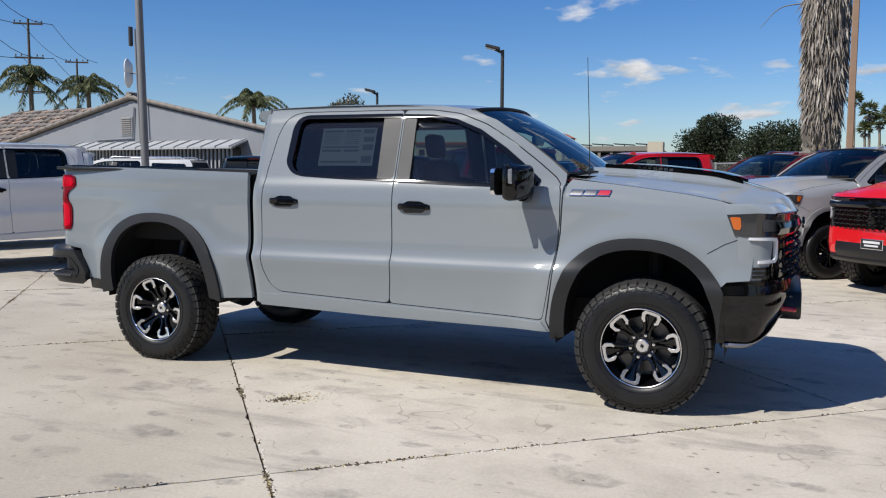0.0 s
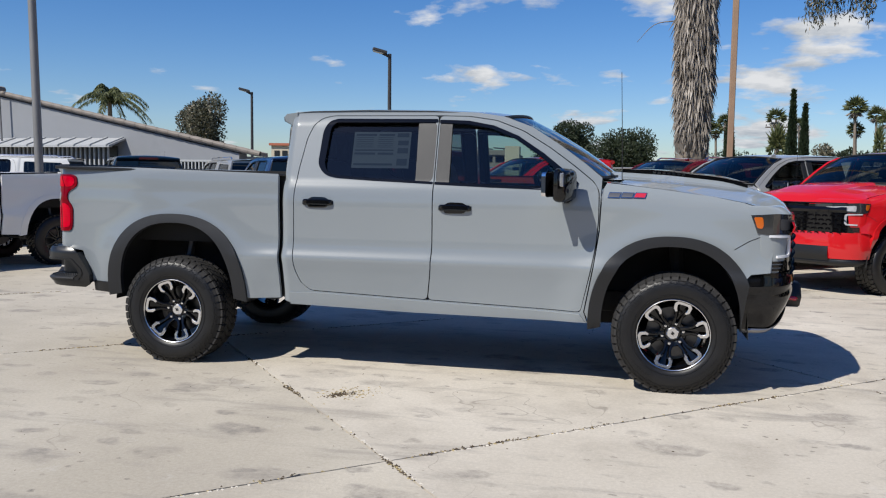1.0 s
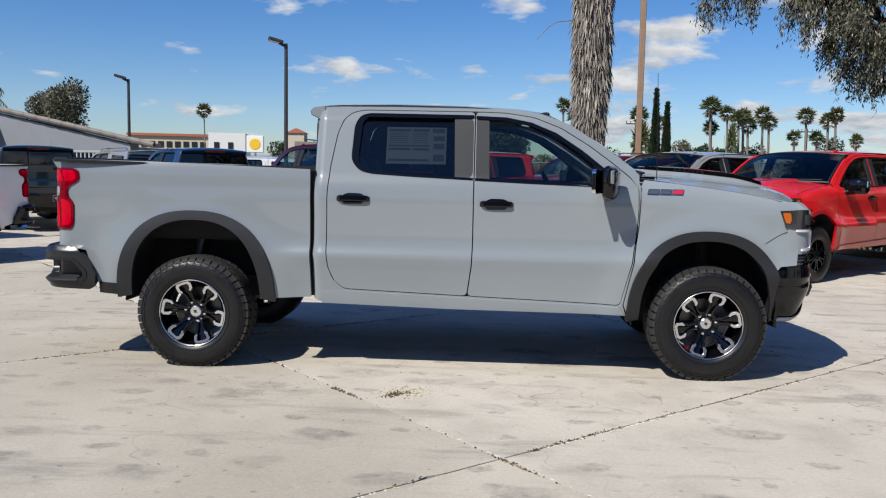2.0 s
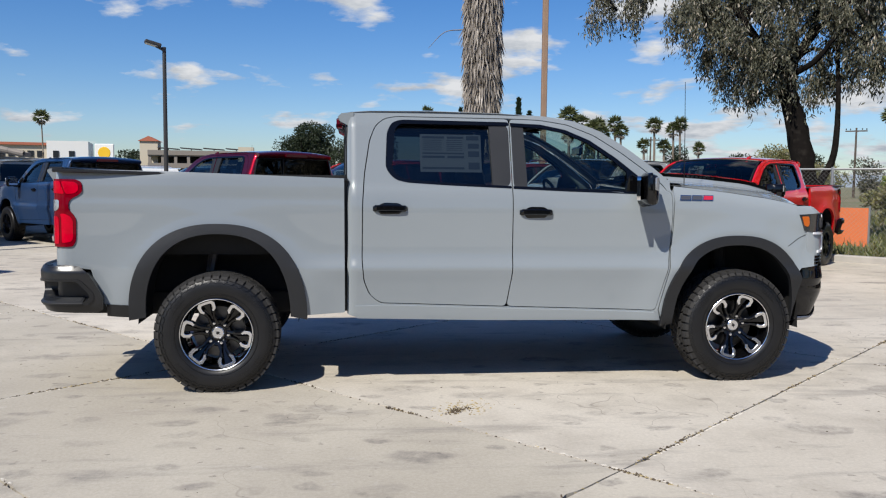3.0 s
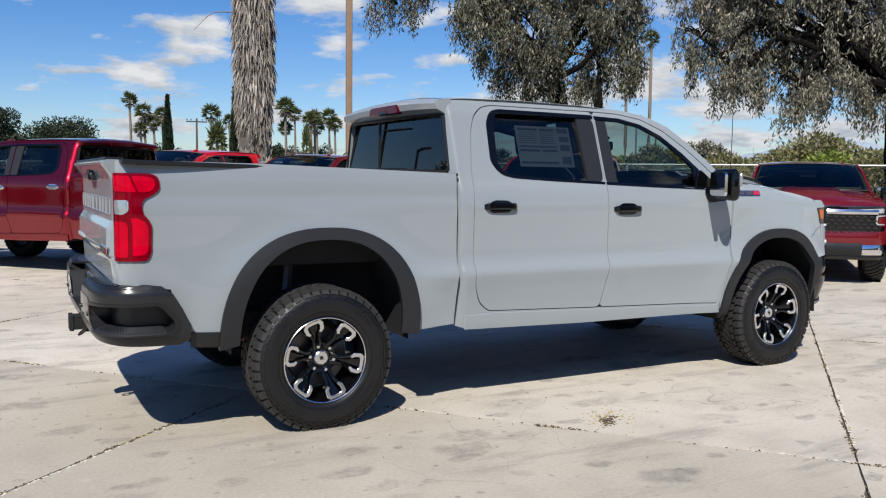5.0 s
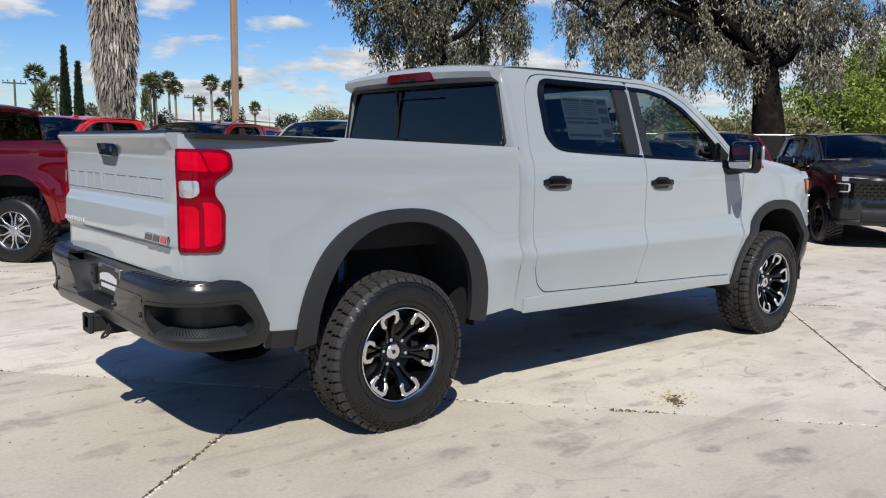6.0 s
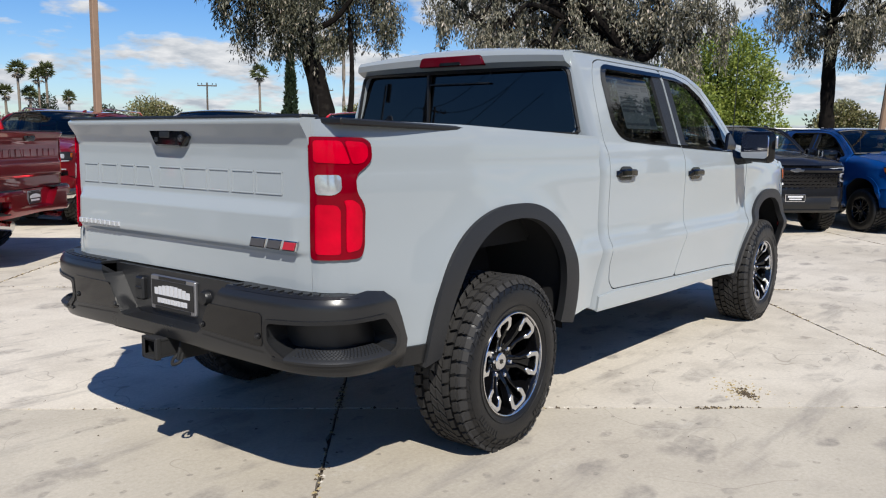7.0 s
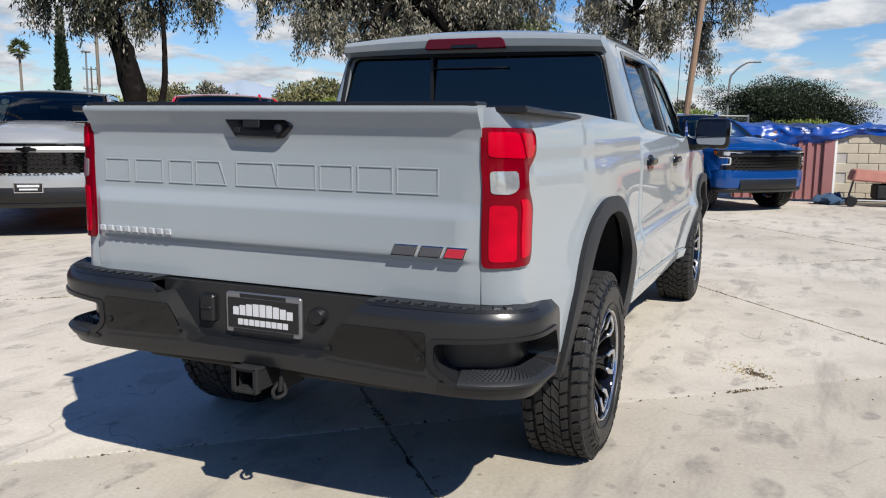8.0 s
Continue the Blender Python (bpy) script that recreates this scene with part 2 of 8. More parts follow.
def lathe(profile, n=48, closed=False):
    """Profile of (radius, y) turned about the y axis."""
    V, F = [], []
    m = len(profile)
    for i in range(n):
        a = 2 * math.pi * i / n
        V += [(r * math.sin(a), y, r * math.cos(a)) for r, y in profile]
    for i in range(n):
        j = (i + 1) % n
        for k in range(m - (0 if closed else 1)):
            l = (k + 1) % m
            F.append((i * m + k, i * m + l, j * m + l, j * m + k))
    return V, F


def tube(points, r, n=8, r1=None):
    """A tube along points, with capped ends; r1: the radius at the far end."""
    P = [Vector(p) for p in points]
    r1 = r if r1 is None else r1
    V, F = [], []
    for i, p in enumerate(P):
        d = (P[min(i + 1, len(P) - 1)] - P[max(i - 1, 0)]).normalized()
        q = d.to_track_quat("Z", "Y")
        rr = r + (r1 - r) * i / max(1, len(P) - 1)
        V += [p + q @ Vector((rr * math.cos(2 * math.pi * k / n), rr * math.sin(2 * math.pi * k / n), 0)) for k in range(n)]
    for i in range(len(P) - 1):
        F += [(i * n + k, i * n + (k + 1) % n, (i + 1) * n + (k + 1) % n, (i + 1) * n + k) for k in range(n)]
    F += [tuple(range(n))[::-1], tuple((len(P) - 1) * n + k for k in range(n))]
    return V, F


def sheet(f, nu, nv, u=(0, 1), v=(0, 1)):
    """A grid of nu x nv cells of f(u, v)."""
    V = [f(u[0] + (u[1] - u[0]) * i / nu, v[0] + (v[1] - v[0]) * j / nv) for i in range(nu + 1) for j in range(nv + 1)]
    w = nv + 1
    F = [(i * w + j, (i + 1) * w + j, (i + 1) * w + j + 1, i * w + j + 1) for i in range(nu) for j in range(nv)]
    return V, F


def dense(poly, step):
    out = []
    for (a, b), (c, d) in zip(poly, poly[1:] + poly[:1]):
        n = max(1, int(math.hypot(c - a, d - b) / step))
        out += [(a + (c - a) * k / n, b + (d - b) * k / n) for k in range(n)]
    return out


def rounded(poly, r, n=4):
    """Rounds the corners of a polygon."""
    out = []
    m = len(poly)
    for i in range(m):
        p, a, b = Vector(poly[i]), Vector(poly[i - 1]), Vector(poly[(i + 1) % m])
        da, db = a - p, b - p
        k = min(r, da.length * 0.45, db.length * 0.45)
        p0, p1 = p + da.normalized() * k, p + db.normalized() * k
        for s in range(n + 1):
            u = s / n
            q = p0 * (1 - u) ** 2 + p * 2 * u * (1 - u) + p1 * u * u
            out.append((q.x, q.y))
    return out


def smooth_line(pts, n=6):
    """A Catmull-Rom line through points."""
    P = [Vector(p) for p in pts]
    P = [P[0] * 2 - P[1]] + P + [P[-1] * 2 - P[-2]]
    out = []
    for i in range(1, len(P) - 2):
        for k in range(n):
            u = k / n
            out.append(tuple(0.5 * (2 * P[i] + (P[i + 1] - P[i - 1]) * u + (2 * P[i - 1] - 5 * P[i] + 4 * P[i + 1] - P[i + 2]) * u * u + (3 * P[i] - P[i - 1] - 3 * P[i + 1] + P[i + 2]) * u ** 3)))
    out.append(tuple(P[-2]))
    return out


def inside(poly, a, b):
    x, y = np.array(poly).T
    x1, y1 = np.roll(x, -1), np.roll(y, -1)
    c = ((y > b) != (y1 > b)) & (a < (x1 - x) * (b - y) / (y1 - y + 1e-12) + x)
    return bool(c.sum() % 2)


def panel(outline, holes, f, step=0.05, flange=0.018, proud=0.0):
    """A curved sheet-metal panel: the outline with holes, in two coordinates that f takes to a place; its rims turn inward by flange."""
    loops = [dense(list(outline), step * 0.6)] + [dense(list(h), step * 0.6) for h in holes]
    pts, edges = [], []
    for lp in loops:
        o = len(pts)
        pts += lp
        edges += [(o + i, o + (i + 1) % len(lp)) for i in range(len(lp))]
    rim = np.array(pts)
    (a0, b0), (a1, b1) = rim.min(0), rim.max(0)
    # rows lie closer along the body's crease and shoulder
    rows = [b for b in np.arange(b0 + step / 2, b1, step) if not (0.815 < b < 0.965 and step < 0.06)]
    rows += [b for b in (0.828, 0.841, 0.851, 0.861, 0.874, 0.888, 0.902, 0.916, 0.932, 0.950) if b0 < b < b1 and step < 0.06]
    for i, a in enumerate(np.arange(a0 + step / 2, a1, step)):
        for b in rows:
            if np.abs(rim - (a, b)).max(1).min() > step * 0.22 and inside(loops[0], a, b) and not any(inside(h, a, b) for h in loops[1:]):
                pts.append((a, b))
    vs, _, fs, *_ = delaunay_2d_cdt([Vector(p) for p in pts], edges, [], 0, 1e-6)
    vs = [tuple(v) for v in vs]
    keep = []
    for t in fs:
        a, b = sum(vs[i][0] for i in t) / 3, sum(vs[i][1] for i in t) / 3
        if inside(loops[0], a, b) and not any(inside(h, a, b) for h in loops[1:]):
            keep.append(tuple(t))
    V, N = [], []
    e = 0.004
    for a, b in vs:
        p = Vector(f(a, b))
        n = (Vector(f(a + e, b)) - Vector(f(a - e, b))).cross(Vector(f(a, b + e)) - Vector(f(a, b - e))).normalized()
        V.append(p + n * proud), N.append(n)
    flip = sum((V[t[1]] - V[t[0]]).cross(V[t[2]] - V[t[0]]).dot(N[t[0]]) for t in keep) < 0
    F = [tuple(reversed(k)) if flip else k for k in keep]
    if flange:
        count = {}
        for k in F:
            for i in range(3):
                g = (k[i], k[(i + 1) % 3])
                count[g] = 1
        back = {}
        for i, j in [g for g in count if (g[1], g[0]) not in count]:
            q = []
            for v in (i, j):
                V.append(V[v]), N.append(Vector()), V.append(V[v] - N[v] * flange), N.append(Vector())
                q.append(len(V) - 2)
            F.append((q[1], q[0], q[0] + 1, q[1] + 1))
    return V, F, N


def flipped(g):
    """The same geometry on the other side of the truck."""
    out = [[(v[0], -v[1], v[2]) for v in g[0]], [tuple(reversed(f)) for f in g[1]]]
    if len(g) > 2:
        out.append([(n[0], -n[1], n[2]) for n in g[2]])
    return tuple(out)

# ---- pickup truck: x ahead, y to its left, z up, origin on the ground midway between the axles ----
AXLE, TRACK, TYRE_R = 1.8725, 0.885, 0.418


def table(pairs, soft=3):
    z = np.arange(0.2, 2.2, 0.01)
    w = np.interp(z, [p[0] for p in pairs], [p[1] for p in pairs])
    k = np.hanning(2 * soft + 3)[1:-1]
    k /= k.sum()
    pad = np.pad(w, soft, mode="edge")
    return z, np.convolve(pad, k, mode="valid")


LOWER = [(0.40, 0.865), (0.46, 0.898), (0.53, 0.916), (0.60, 0.926), (0.74, 0.956), (0.845, 0.985), (0.858, 0.984), (0.905, 0.961), (0.93, 0.954), (0.985, 0.948), (1.08, 0.948), (1.26, 0.953), (1.33, 0.945)]
CAB_W = table(LOWER + [(1.38, 0.932), (1.43, 0.905), (1.86, 0.765), (1.94, 0.715), (2.0, 0.66)], 2)
BED_W = table(LOWER + [(1.40, 0.945), (1.46, 0.938), (1.50, 0.925), (1.56, 0.90)], 2)
SOFT = [(0.40, 0.885), (0.50, 0.915), (0.60, 0.934), (0.74, 0.950), (0.85, 0.958), (0.95, 0.955), (1.08, 0.951), (1.26, 0.953), (1.33, 0.945)]
BED_SOFT = table(SOFT + [(1.40, 0.945), (1.46, 0.938), (1.50, 0.925), (1.56, 0.90)], 3)
FENDER_W = table(LOWER + [(1.36, 0.925), (1.40, 0.89), (1.43, 0.85), (1.46, 0.79), (1.5, 0.72)], 4)


def smoothstep(a, b, x):
    u = min(1, max(0, (x - a) / (b - a)))
    return u * u * (3 - 2 * u)


def half_width(x, z):
    if x > 1.37:
        drop = 0.085 * smoothstep(1.5, 2.6, x)
        w = float(np.interp(z + drop, *FENDER_W)) - 0.10 * max(0, (x - 1.95) / 0.7) ** 2.2
    elif x < -0.96:
        k = smoothstep(-1.42, -1.05, x)
        w = k * float(np.interp(z, *BED_W)) + (1 - k) * float(np.interp(z, *BED_SOFT)) - 0.054 * smoothstep(-2.05, -2.84, x)
    else:
        w = float(np.interp(z, *CAB_W)) - (0.05 * max(0, (x - 0.45) / 0.9) ** 2 if z > 1.40 else 0)
    for cx in (-AXLE, AXLE):
        d = math.hypot((x - cx) * 0.95, z - 0.46)
        w += 0.026 * math.exp(-((d - 0.60) / 0.13) ** 2)
    return w


def side_map(x, z):
    return (x, -half_width(x, z), z)


CORNER_X, CORNER_R = -2.84, 0.11
CAB_X, CAB_R = -0.945, 0.045


def cab_map(a, z):
    """The cab's side, wrapping round its rear corner."""
    if a >= CAB_X:
        return side_map(a, z)
    w0, d = half_width(CAB_X, z), CAB_X - a
    th = min(d / CAB_R, math.pi / 2)
    return (CAB_X - CAB_R * math.sin(th), -(w0 - CAB_R + CAB_R * math.cos(th) - max(0, d - CAB_R * math.pi / 2)), z)


def g_cab_back(st):
    def edge(z):
        return half_width(CAB_X, z) - CAB_R - 0.012
    zs = [0.62, 0.9, 1.2, 1.4, 1.5, 1.6, 1.7, 1.8, 1.88, 1.93]
    o = [(-edge(z), z) for z in zs] + [(edge(z), z) for z in zs[::-1]]
    hole = rounded([(-0.795, 1.485), (0.795, 1.485), (0.718, 1.84), (-0.718, 1.84)], 0.05)
    return panel(o, [hole], lambda y, z: (CAB_X - CAB_R, -y, z), 0.09, 0.02)



def bed_map(a, z):
    """The bed's side, wrapping round the rear corner to the tailgate's edge."""
    if a >= CORNER_X:
        return side_map(a, z)
    w0, d = half_width(CORNER_X, z), CORNER_X - a
    th = d / CORNER_R
    if th < math.pi / 2:
        return (CORNER_X - CORNER_R * math.sin(th), -(w0 - CORNER_R + CORNER_R * math.cos(th)), z)
    return (CORNER_X - CORNER_R, -(w0 - CORNER_R - (d - CORNER_R * math.pi / 2)), z)


def arch(cx, hw, z0, top, n=18, p=2.35, x0=None, x1=None):
    """A wheel arch from rear to front."""
    out = []
    for k in range(n + 1):
        a = math.pi * (1 - k / n)
        c, s = math.cos(a), math.sin(a)
        out.append((cx + hw * math.copysign(abs(c) ** (2 / p), c), z0 + (top - z0) * abs(s) ** (2 / p)))
    return out


REAR_IN, REAR_OUT = (-1.86, 0.485, 0.52, 1.085), (-1.86, 0.595, 0.50, 1.152)
FRONT_IN, FRONT_OUT = (1.845, 0.465, 0.44, 1.015), (1.845, 0.555, 0.42, 1.082)

REAR_DOOR = [(0.170, 1.908), (0.170, 0.95), (0.165, 0.80), (0.135, 0.572), (-0.76, 0.605), (-0.83, 0.66), (-0.872, 0.76), (-0.885, 0.90), (-0.882, 1.30), (-0.868, 1.50), (-0.83, 1.74), (-0.79, 1.84), (-0.73, 1.892), (-0.65, 1.91)]
FRONT_DOOR = [(0.178, 1.908), (0.40, 1.902), (0.60, 1.872), (0.80, 1.795), (1.00, 1.672), (1.17, 1.548), (1.305, 1.44), (1.345, 1.38), (1.348, 1.20), (1.335, 1.02), (1.305, 0.84), (1.24, 0.535), (0.143, 0.572), (0.173, 0.80), (0.178, 0.95)]
REAR_HOLE = [(-0.715, 1.53), (-0.66, 1.475), (-0.58, 1.452), (-0.30, 1.436), (0.165, 1.418), (0.165, 1.872), (-0.60, 1.878), (-0.665, 1.862), (-0.70, 1.80)]
FRONT_HOLE = [(0.185, 1.417), (0.185, 1.868), (0.40, 1.860), (0.58, 1.826), (0.76, 1.752), (0.95, 1.628), (1.10, 1.512), (1.19, 1.43), (1.17, 1.385), (0.60, 1.400)]


def grown(poly, d):
    """A polygon moved outward by about d."""
    P = [Vector(p) for p in poly]
    area = sum(a.x * b.y - b.x * a.y for a, b in zip(P, P[1:] + P[:1]))
    s = 1 if area > 0 else -1
    out = []
    for i, p in enumerate(P):
        e = (P[(i + 1) % len(P)] - P[i - 1]).normalized()
        out.append((p.x + s * e.y * d, p.y - s * e.x * d))
    return out


def g_bedside(st):
    hoop = arch(*REAR_IN[:1], REAR_IN[1] + 0.05, REAR_IN[2], REAR_IN[3] + 0.03)
    o = [(-1.012, 1.468), (-1.006, 0.535)] + hoop[::-1] + [(-2.60, 0.575), (-2.655, 0.68), (-2.70, 0.84), (-2.90, 0.868), (-3.012, 0.868), (-3.012, 1.508), (-2.84, 1.512), (-2.2, 1.504)]
    return panel(o, [], bed_map, st, 0.03)


def g_rear_door(st):
    return panel(rounded(REAR_DOOR, 0.03, 3), [rounded(REAR_HOLE, 0.06, 4)], side_map, st)


def g_front_door(st):
    return panel(rounded(FRONT_DOOR, 0.03, 3), [rounded(FRONT_HOLE, 0.03, 3)], side_map, st)


def g_cab_side(st):
    o = [(-0.925, 0.50), (-1.03, 0.53), (-1.03, 1.90), (-0.98, 1.94), (-0.85, 1.952), (-0.4, 1.96), (0.1, 1.952), (0.45, 1.935), (0.66, 1.902), (0.86, 1.828), (1.06, 1.702), (1.25, 1.565), (1.365, 1.47), (1.362, 1.385)]
    o += [(1.352, 1.10), (1.318, 0.85), (1.262, 0.535), (1.29, 0.455), (0.0, 0.475)]
    d = REAR_DOOR[3:] + FRONT_DOOR[:13]
    return panel(o, [rounded(grown(d, 0.007), 0.03, 3)], cab_map, st, 0.03)


def g_rocker(st):
    """The sill below the doors, standing proud by a small step."""
    return panel([(-0.925, 0.495), (-0.932, 0.582), (-0.72, 0.588), (0.135, 0.557), (1.235, 0.520), (1.275, 0.462), (0.0, 0.472)], [], side_map, st, 0.03, 0.012)


def g_fender(st):
    hoop = arch(FRONT_IN[0], FRONT_IN[1] + 0.04, FRONT_IN[2], FRONT_IN[3] + 0.03)
    hoop = [p for p in hoop if p[0] < 2.30]
    o = [(1.372, 1.385), (1.36, 1.10), (1.326, 0.85), (1.27, 0.535), (1.30, 0.46)] + hoop + [(2.36, 0.84), (2.485, 0.85), (2.50, 0.98), (2.455, 1.10), (2.40, 1.115), (2.355, 1.235), (2.405, 1.28)]
    o += [(2.30, 1.315), (2.10, 1.352), (1.80, 1.392), (1.55, 1.42), (1.40, 1.435)]
    return panel(o, [], side_map, st, 0.03)


def g_flare(spec_in, spec_out, st, cut=None, proud=0.022):
    i, o = arch(*spec_in, n=64), arch(*spec_out, n=64)
    if cut:
        i, o = [p for p in i if p[0] < cut - 0.03], [p for p in o if p[0] < cut]
    lo = panel(i + o[::-1], [], side_map, st, 0.04, proud)
    return lo


def g_glass(poly, st, back=0.022):
    return panel(poly, [], side_map, st, 0, -back)


def hood_edge(x):
    return float(np.interp(x, [1.30, 1.40, 1.55, 1.8, 2.1, 2.3, 2.42, 2.63], [1.44, 1.437, 1.422, 1.394, 1.354, 1.318, 1.285, 1.19]))


def hood_front(y):
    return 2.46 + 0.27 * (1 - min(1, abs(y) / 0.84) ** 2.6)


def hood_z(x, y):
    u = (x - 1.375) / (hood_front(y) - 1.375)
    c = float(np.interp(u, [0, 0.06, 0.35, 0.6, 0.8, 0.91, 0.965, 1], [1.490, 1.490, 1.472, 1.440, 1.402, 1.362, 1.315, 1.245]))
    e = hood_edge(x) if x < 2.42 else 1.285 - 0.9 * (x - 2.42)
    k = min(1, abs(y) / 0.86)
    z = e + (c - e) * (1 - k ** 2.6)
    rise = smoothstep(0.42, 0.34, abs(y)) * smoothstep(2.55, 2.2, x)
    return z + 0.032 * rise


def g_hood():
    def f(u, v):
        y = v * 2 - 1
        x = 1.375 + (hood_front(y * 0.84) - 1.375) * u
        yy = y * (half_width(min(x, 2.40), hood_edge(min(x, 2.40))) - 0.006 - 0.05 * smoothstep(2.40, 2.75, x))
        return (x, yy, hood_z(x, yy))
    return sheet(f, 30, 44)


def roof_pt(u, v):
    x = -0.955 + 1.60 * u
    y = v * 2 - 1
    xf = x + 0.10 * (1 - y * y) * smoothstep(0.55, 1, u)
    edge = float(np.interp(x, [-0.96, -0.85, -0.4, 0.1, 0.45, 0.66], [1.935, 1.948, 1.955, 1.948, 1.93, 1.90]))
    w = 0.722 - 0.035 * smoothstep(0.2, 0.66, x)
    return (xf, y * w, edge + 0.045 * (1 - abs(y) ** 2.2))


def screen_pt(u, v):
    """Windscreen, u from the roof to the cowl."""
    y = v * 2 - 1
    top = Vector((0.645 + 0.10 * (1 - y * y), y * 0.685, 1.90 + 0.045 * (1 - abs(y) ** 2.2)))
    low = Vector((1.36 + 0.14 * (1 - y * y), y * 0.80, 1.462 + 0.015 * (1 - y * y)))
    p = top.lerp(low, u)
    bow = 0.025 * math.sin(math.pi * u)
    return (p.x + bow * 0.5, p.y, p.z + bow)


def gate_x(y, z):
    """The tailgate's outer face: a hollow for the name, a ledge below it, a lip overhanging along the top."""
    base = float(np.interp(z, [0.86, 0.97, 1.0, 1.012, 1.035, 1.15, 1.195, 1.36, 1.405, 1.44, 1.495, 1.506, 1.515], [-2.960, -2.966, -2.968, -2.985, -2.990, -2.987, -2.960, -2.957, -2.961, -2.973, -3.012, -3.012, -2.990]))
    plain = float(np.interp(z, [0.86, 1.40, 1.44, 1.495, 1.506, 1.515], [-2.948, -2.955, -2.967, -3.003, -3.003, -2.985]))
    return plain + (base - plain) * smoothstep(0.785, 0.735, abs(y))


def g_tailgate():
    def f(u, v):
        z, y = 0.865 + 0.65 * v, -0.789 + 1.578 * u
        return (gate_x(y, z), y, z)
    g = sheet(f, 60, 78)
    V, F = list(g[0]), list(g[1])
    rim = [i * 79 for i in range(61)] + [60 * 79 + j for j in range(1, 79)] + [i * 79 + 78 for i in range(59, -1, -1)] + [j for j in range(77, 0, -1)]
    o = len(V)
    V += [(-2.90, V[i][1], V[i][2]) for i in rim]
    n = len(rim)
    F = [tuple(reversed(q)) for q in F]
    F += [(rim[k], rim[(k + 1) % n], o + (k + 1) % n, o + k) for k in range(n)]
    F.append(tuple(range(o, o + n)))
    bm = bmesh.new()
    vs = [bm.verts.new(v) for v in V]
    for q in F:
        bm.faces.new([vs[i] for i in q])
    bmesh.ops.recalc_face_normals(bm, faces=bm.faces[:])
    return bm


BUMP_PLAN = smooth_line([(-3.085, 0.0), (-3.085, 0.30), (-3.082, 0.55), (-3.07, 0.74), (-3.03, 0.875), (-2.95, 0.962), (-2.84, 0.988), (-2.72, 0.986), (-2.58, 0.968)], 6)
BUMP_LEN = [0.0]
for _a, _b in zip(BUMP_PLAN, BUMP_PLAN[1:]):
    BUMP_LEN.append(BUMP_LEN[-1] + math.dist(_a, _b))


def bump_at(s):
    x = float(np.interp(s, BUMP_LEN, [p[0] for p in BUMP_PLAN]))
    y = float(np.interp(s, BUMP_LEN, [p[1] for p in BUMP_PLAN]))
    e = 0.01
    dx = float(np.interp(s + e, BUMP_LEN, [p[0] for p in BUMP_PLAN])) - float(np.interp(s - e, BUMP_LEN, [p[0] for p in BUMP_PLAN]))
    dy = float(np.interp(s + e, BUMP_LEN, [p[1] for p in BUMP_PLAN])) - float(np.interp(s - e, BUMP_LEN, [p[1] for p in BUMP_PLAN]))
    n = Vector((dy, -dx)).normalized()
    return x, y, n


POCKET = [(0.682, 0.752), (0.682, 0.676), (0.765, 0.622), (1.20, 0.620), (1.258, 0.645), (1.262, 0.68), (1.185, 0.770), (0.95, 0.768)]


def bump_map(s, z):
    """Along the rear bumper from its middle to its right end."""
    x, y, n = bump_at(s)
    d = float(np.interp(z, [0.54, 0.57, 0.60, 0.64, 0.81, 0.835, 0.86, 0.90], [0.050, 0.028, 0.014, 0.008, 0.0, 0.0, 0.016, 0.030]))
    return (x + n.x * d, -(y + n.y * d), z)


def g_bumper():
    """One half: slanted cheek beside the plate, an opening for the corner step, an end that follows the body."""
    o = [(-0.002, 0.594), (0.45, 0.580), (0.9, 0.566), (1.12, 0.556), (1.30, 0.550), (1.345, 0.575), (1.348, 0.655), (1.30, 0.75), (1.252, 0.828), (1.20, 0.868), (1.11, 0.880), (0.96, 0.858), (0.425, 0.856), (0.397, 0.82), (0.282, 0.660), (0.26, 0.648), (-0.002, 0.646)]
    g = panel(o, [rounded(POCKET, 0.022, 3)], bump_map, 0.035, 0.11)
    return g


def bump_strip(s0, s1, prof, n=12):
    """A strip that follows the bumper: prof of (inward, z) round its section."""
    V, F = [], []
    m = len(prof)
    for i in range(n + 1):
        x, y, nn = bump_at(s0 + (s1 - s0) * i / n)
        V += [(x + nn.x * d, y + nn.y * d, z) for d, z in prof]
    for i in range(n):
        F += [(i * m + k, (i + 1) * m + k, (i + 1) * m + (k + 1) % m, i * m + (k + 1) % m) for k in range(m)]
    F += [tuple(range(m))[::-1], tuple(n * m + k for k in range(m))]
    return V, F


# -- wheel: axis along y, outer face towards -y --
TREAD_N = 44


def block(a, y0, y1, r0, r1, half, skew=0.0):
    """A tread block from radius r0 out to r1, narrowing a little, its ends skewed."""
    ring = []
    for r in (r0, r1):
        k = 1.0 if r == r0 else 0.92
        for yy, sk in ((y0, -skew), (y1, skew)):
            for s in (-1, 1):
                aa = a + sk + s * half * k
                ring.append((r * math.sin(aa), yy, r * math.cos(aa)))
    F = [(0, 1, 3, 2), (4, 6, 7, 5), (0, 4, 5, 1), (2, 3, 7, 6), (0, 2, 6, 4), (1, 5, 7, 3)]
    return ring, F


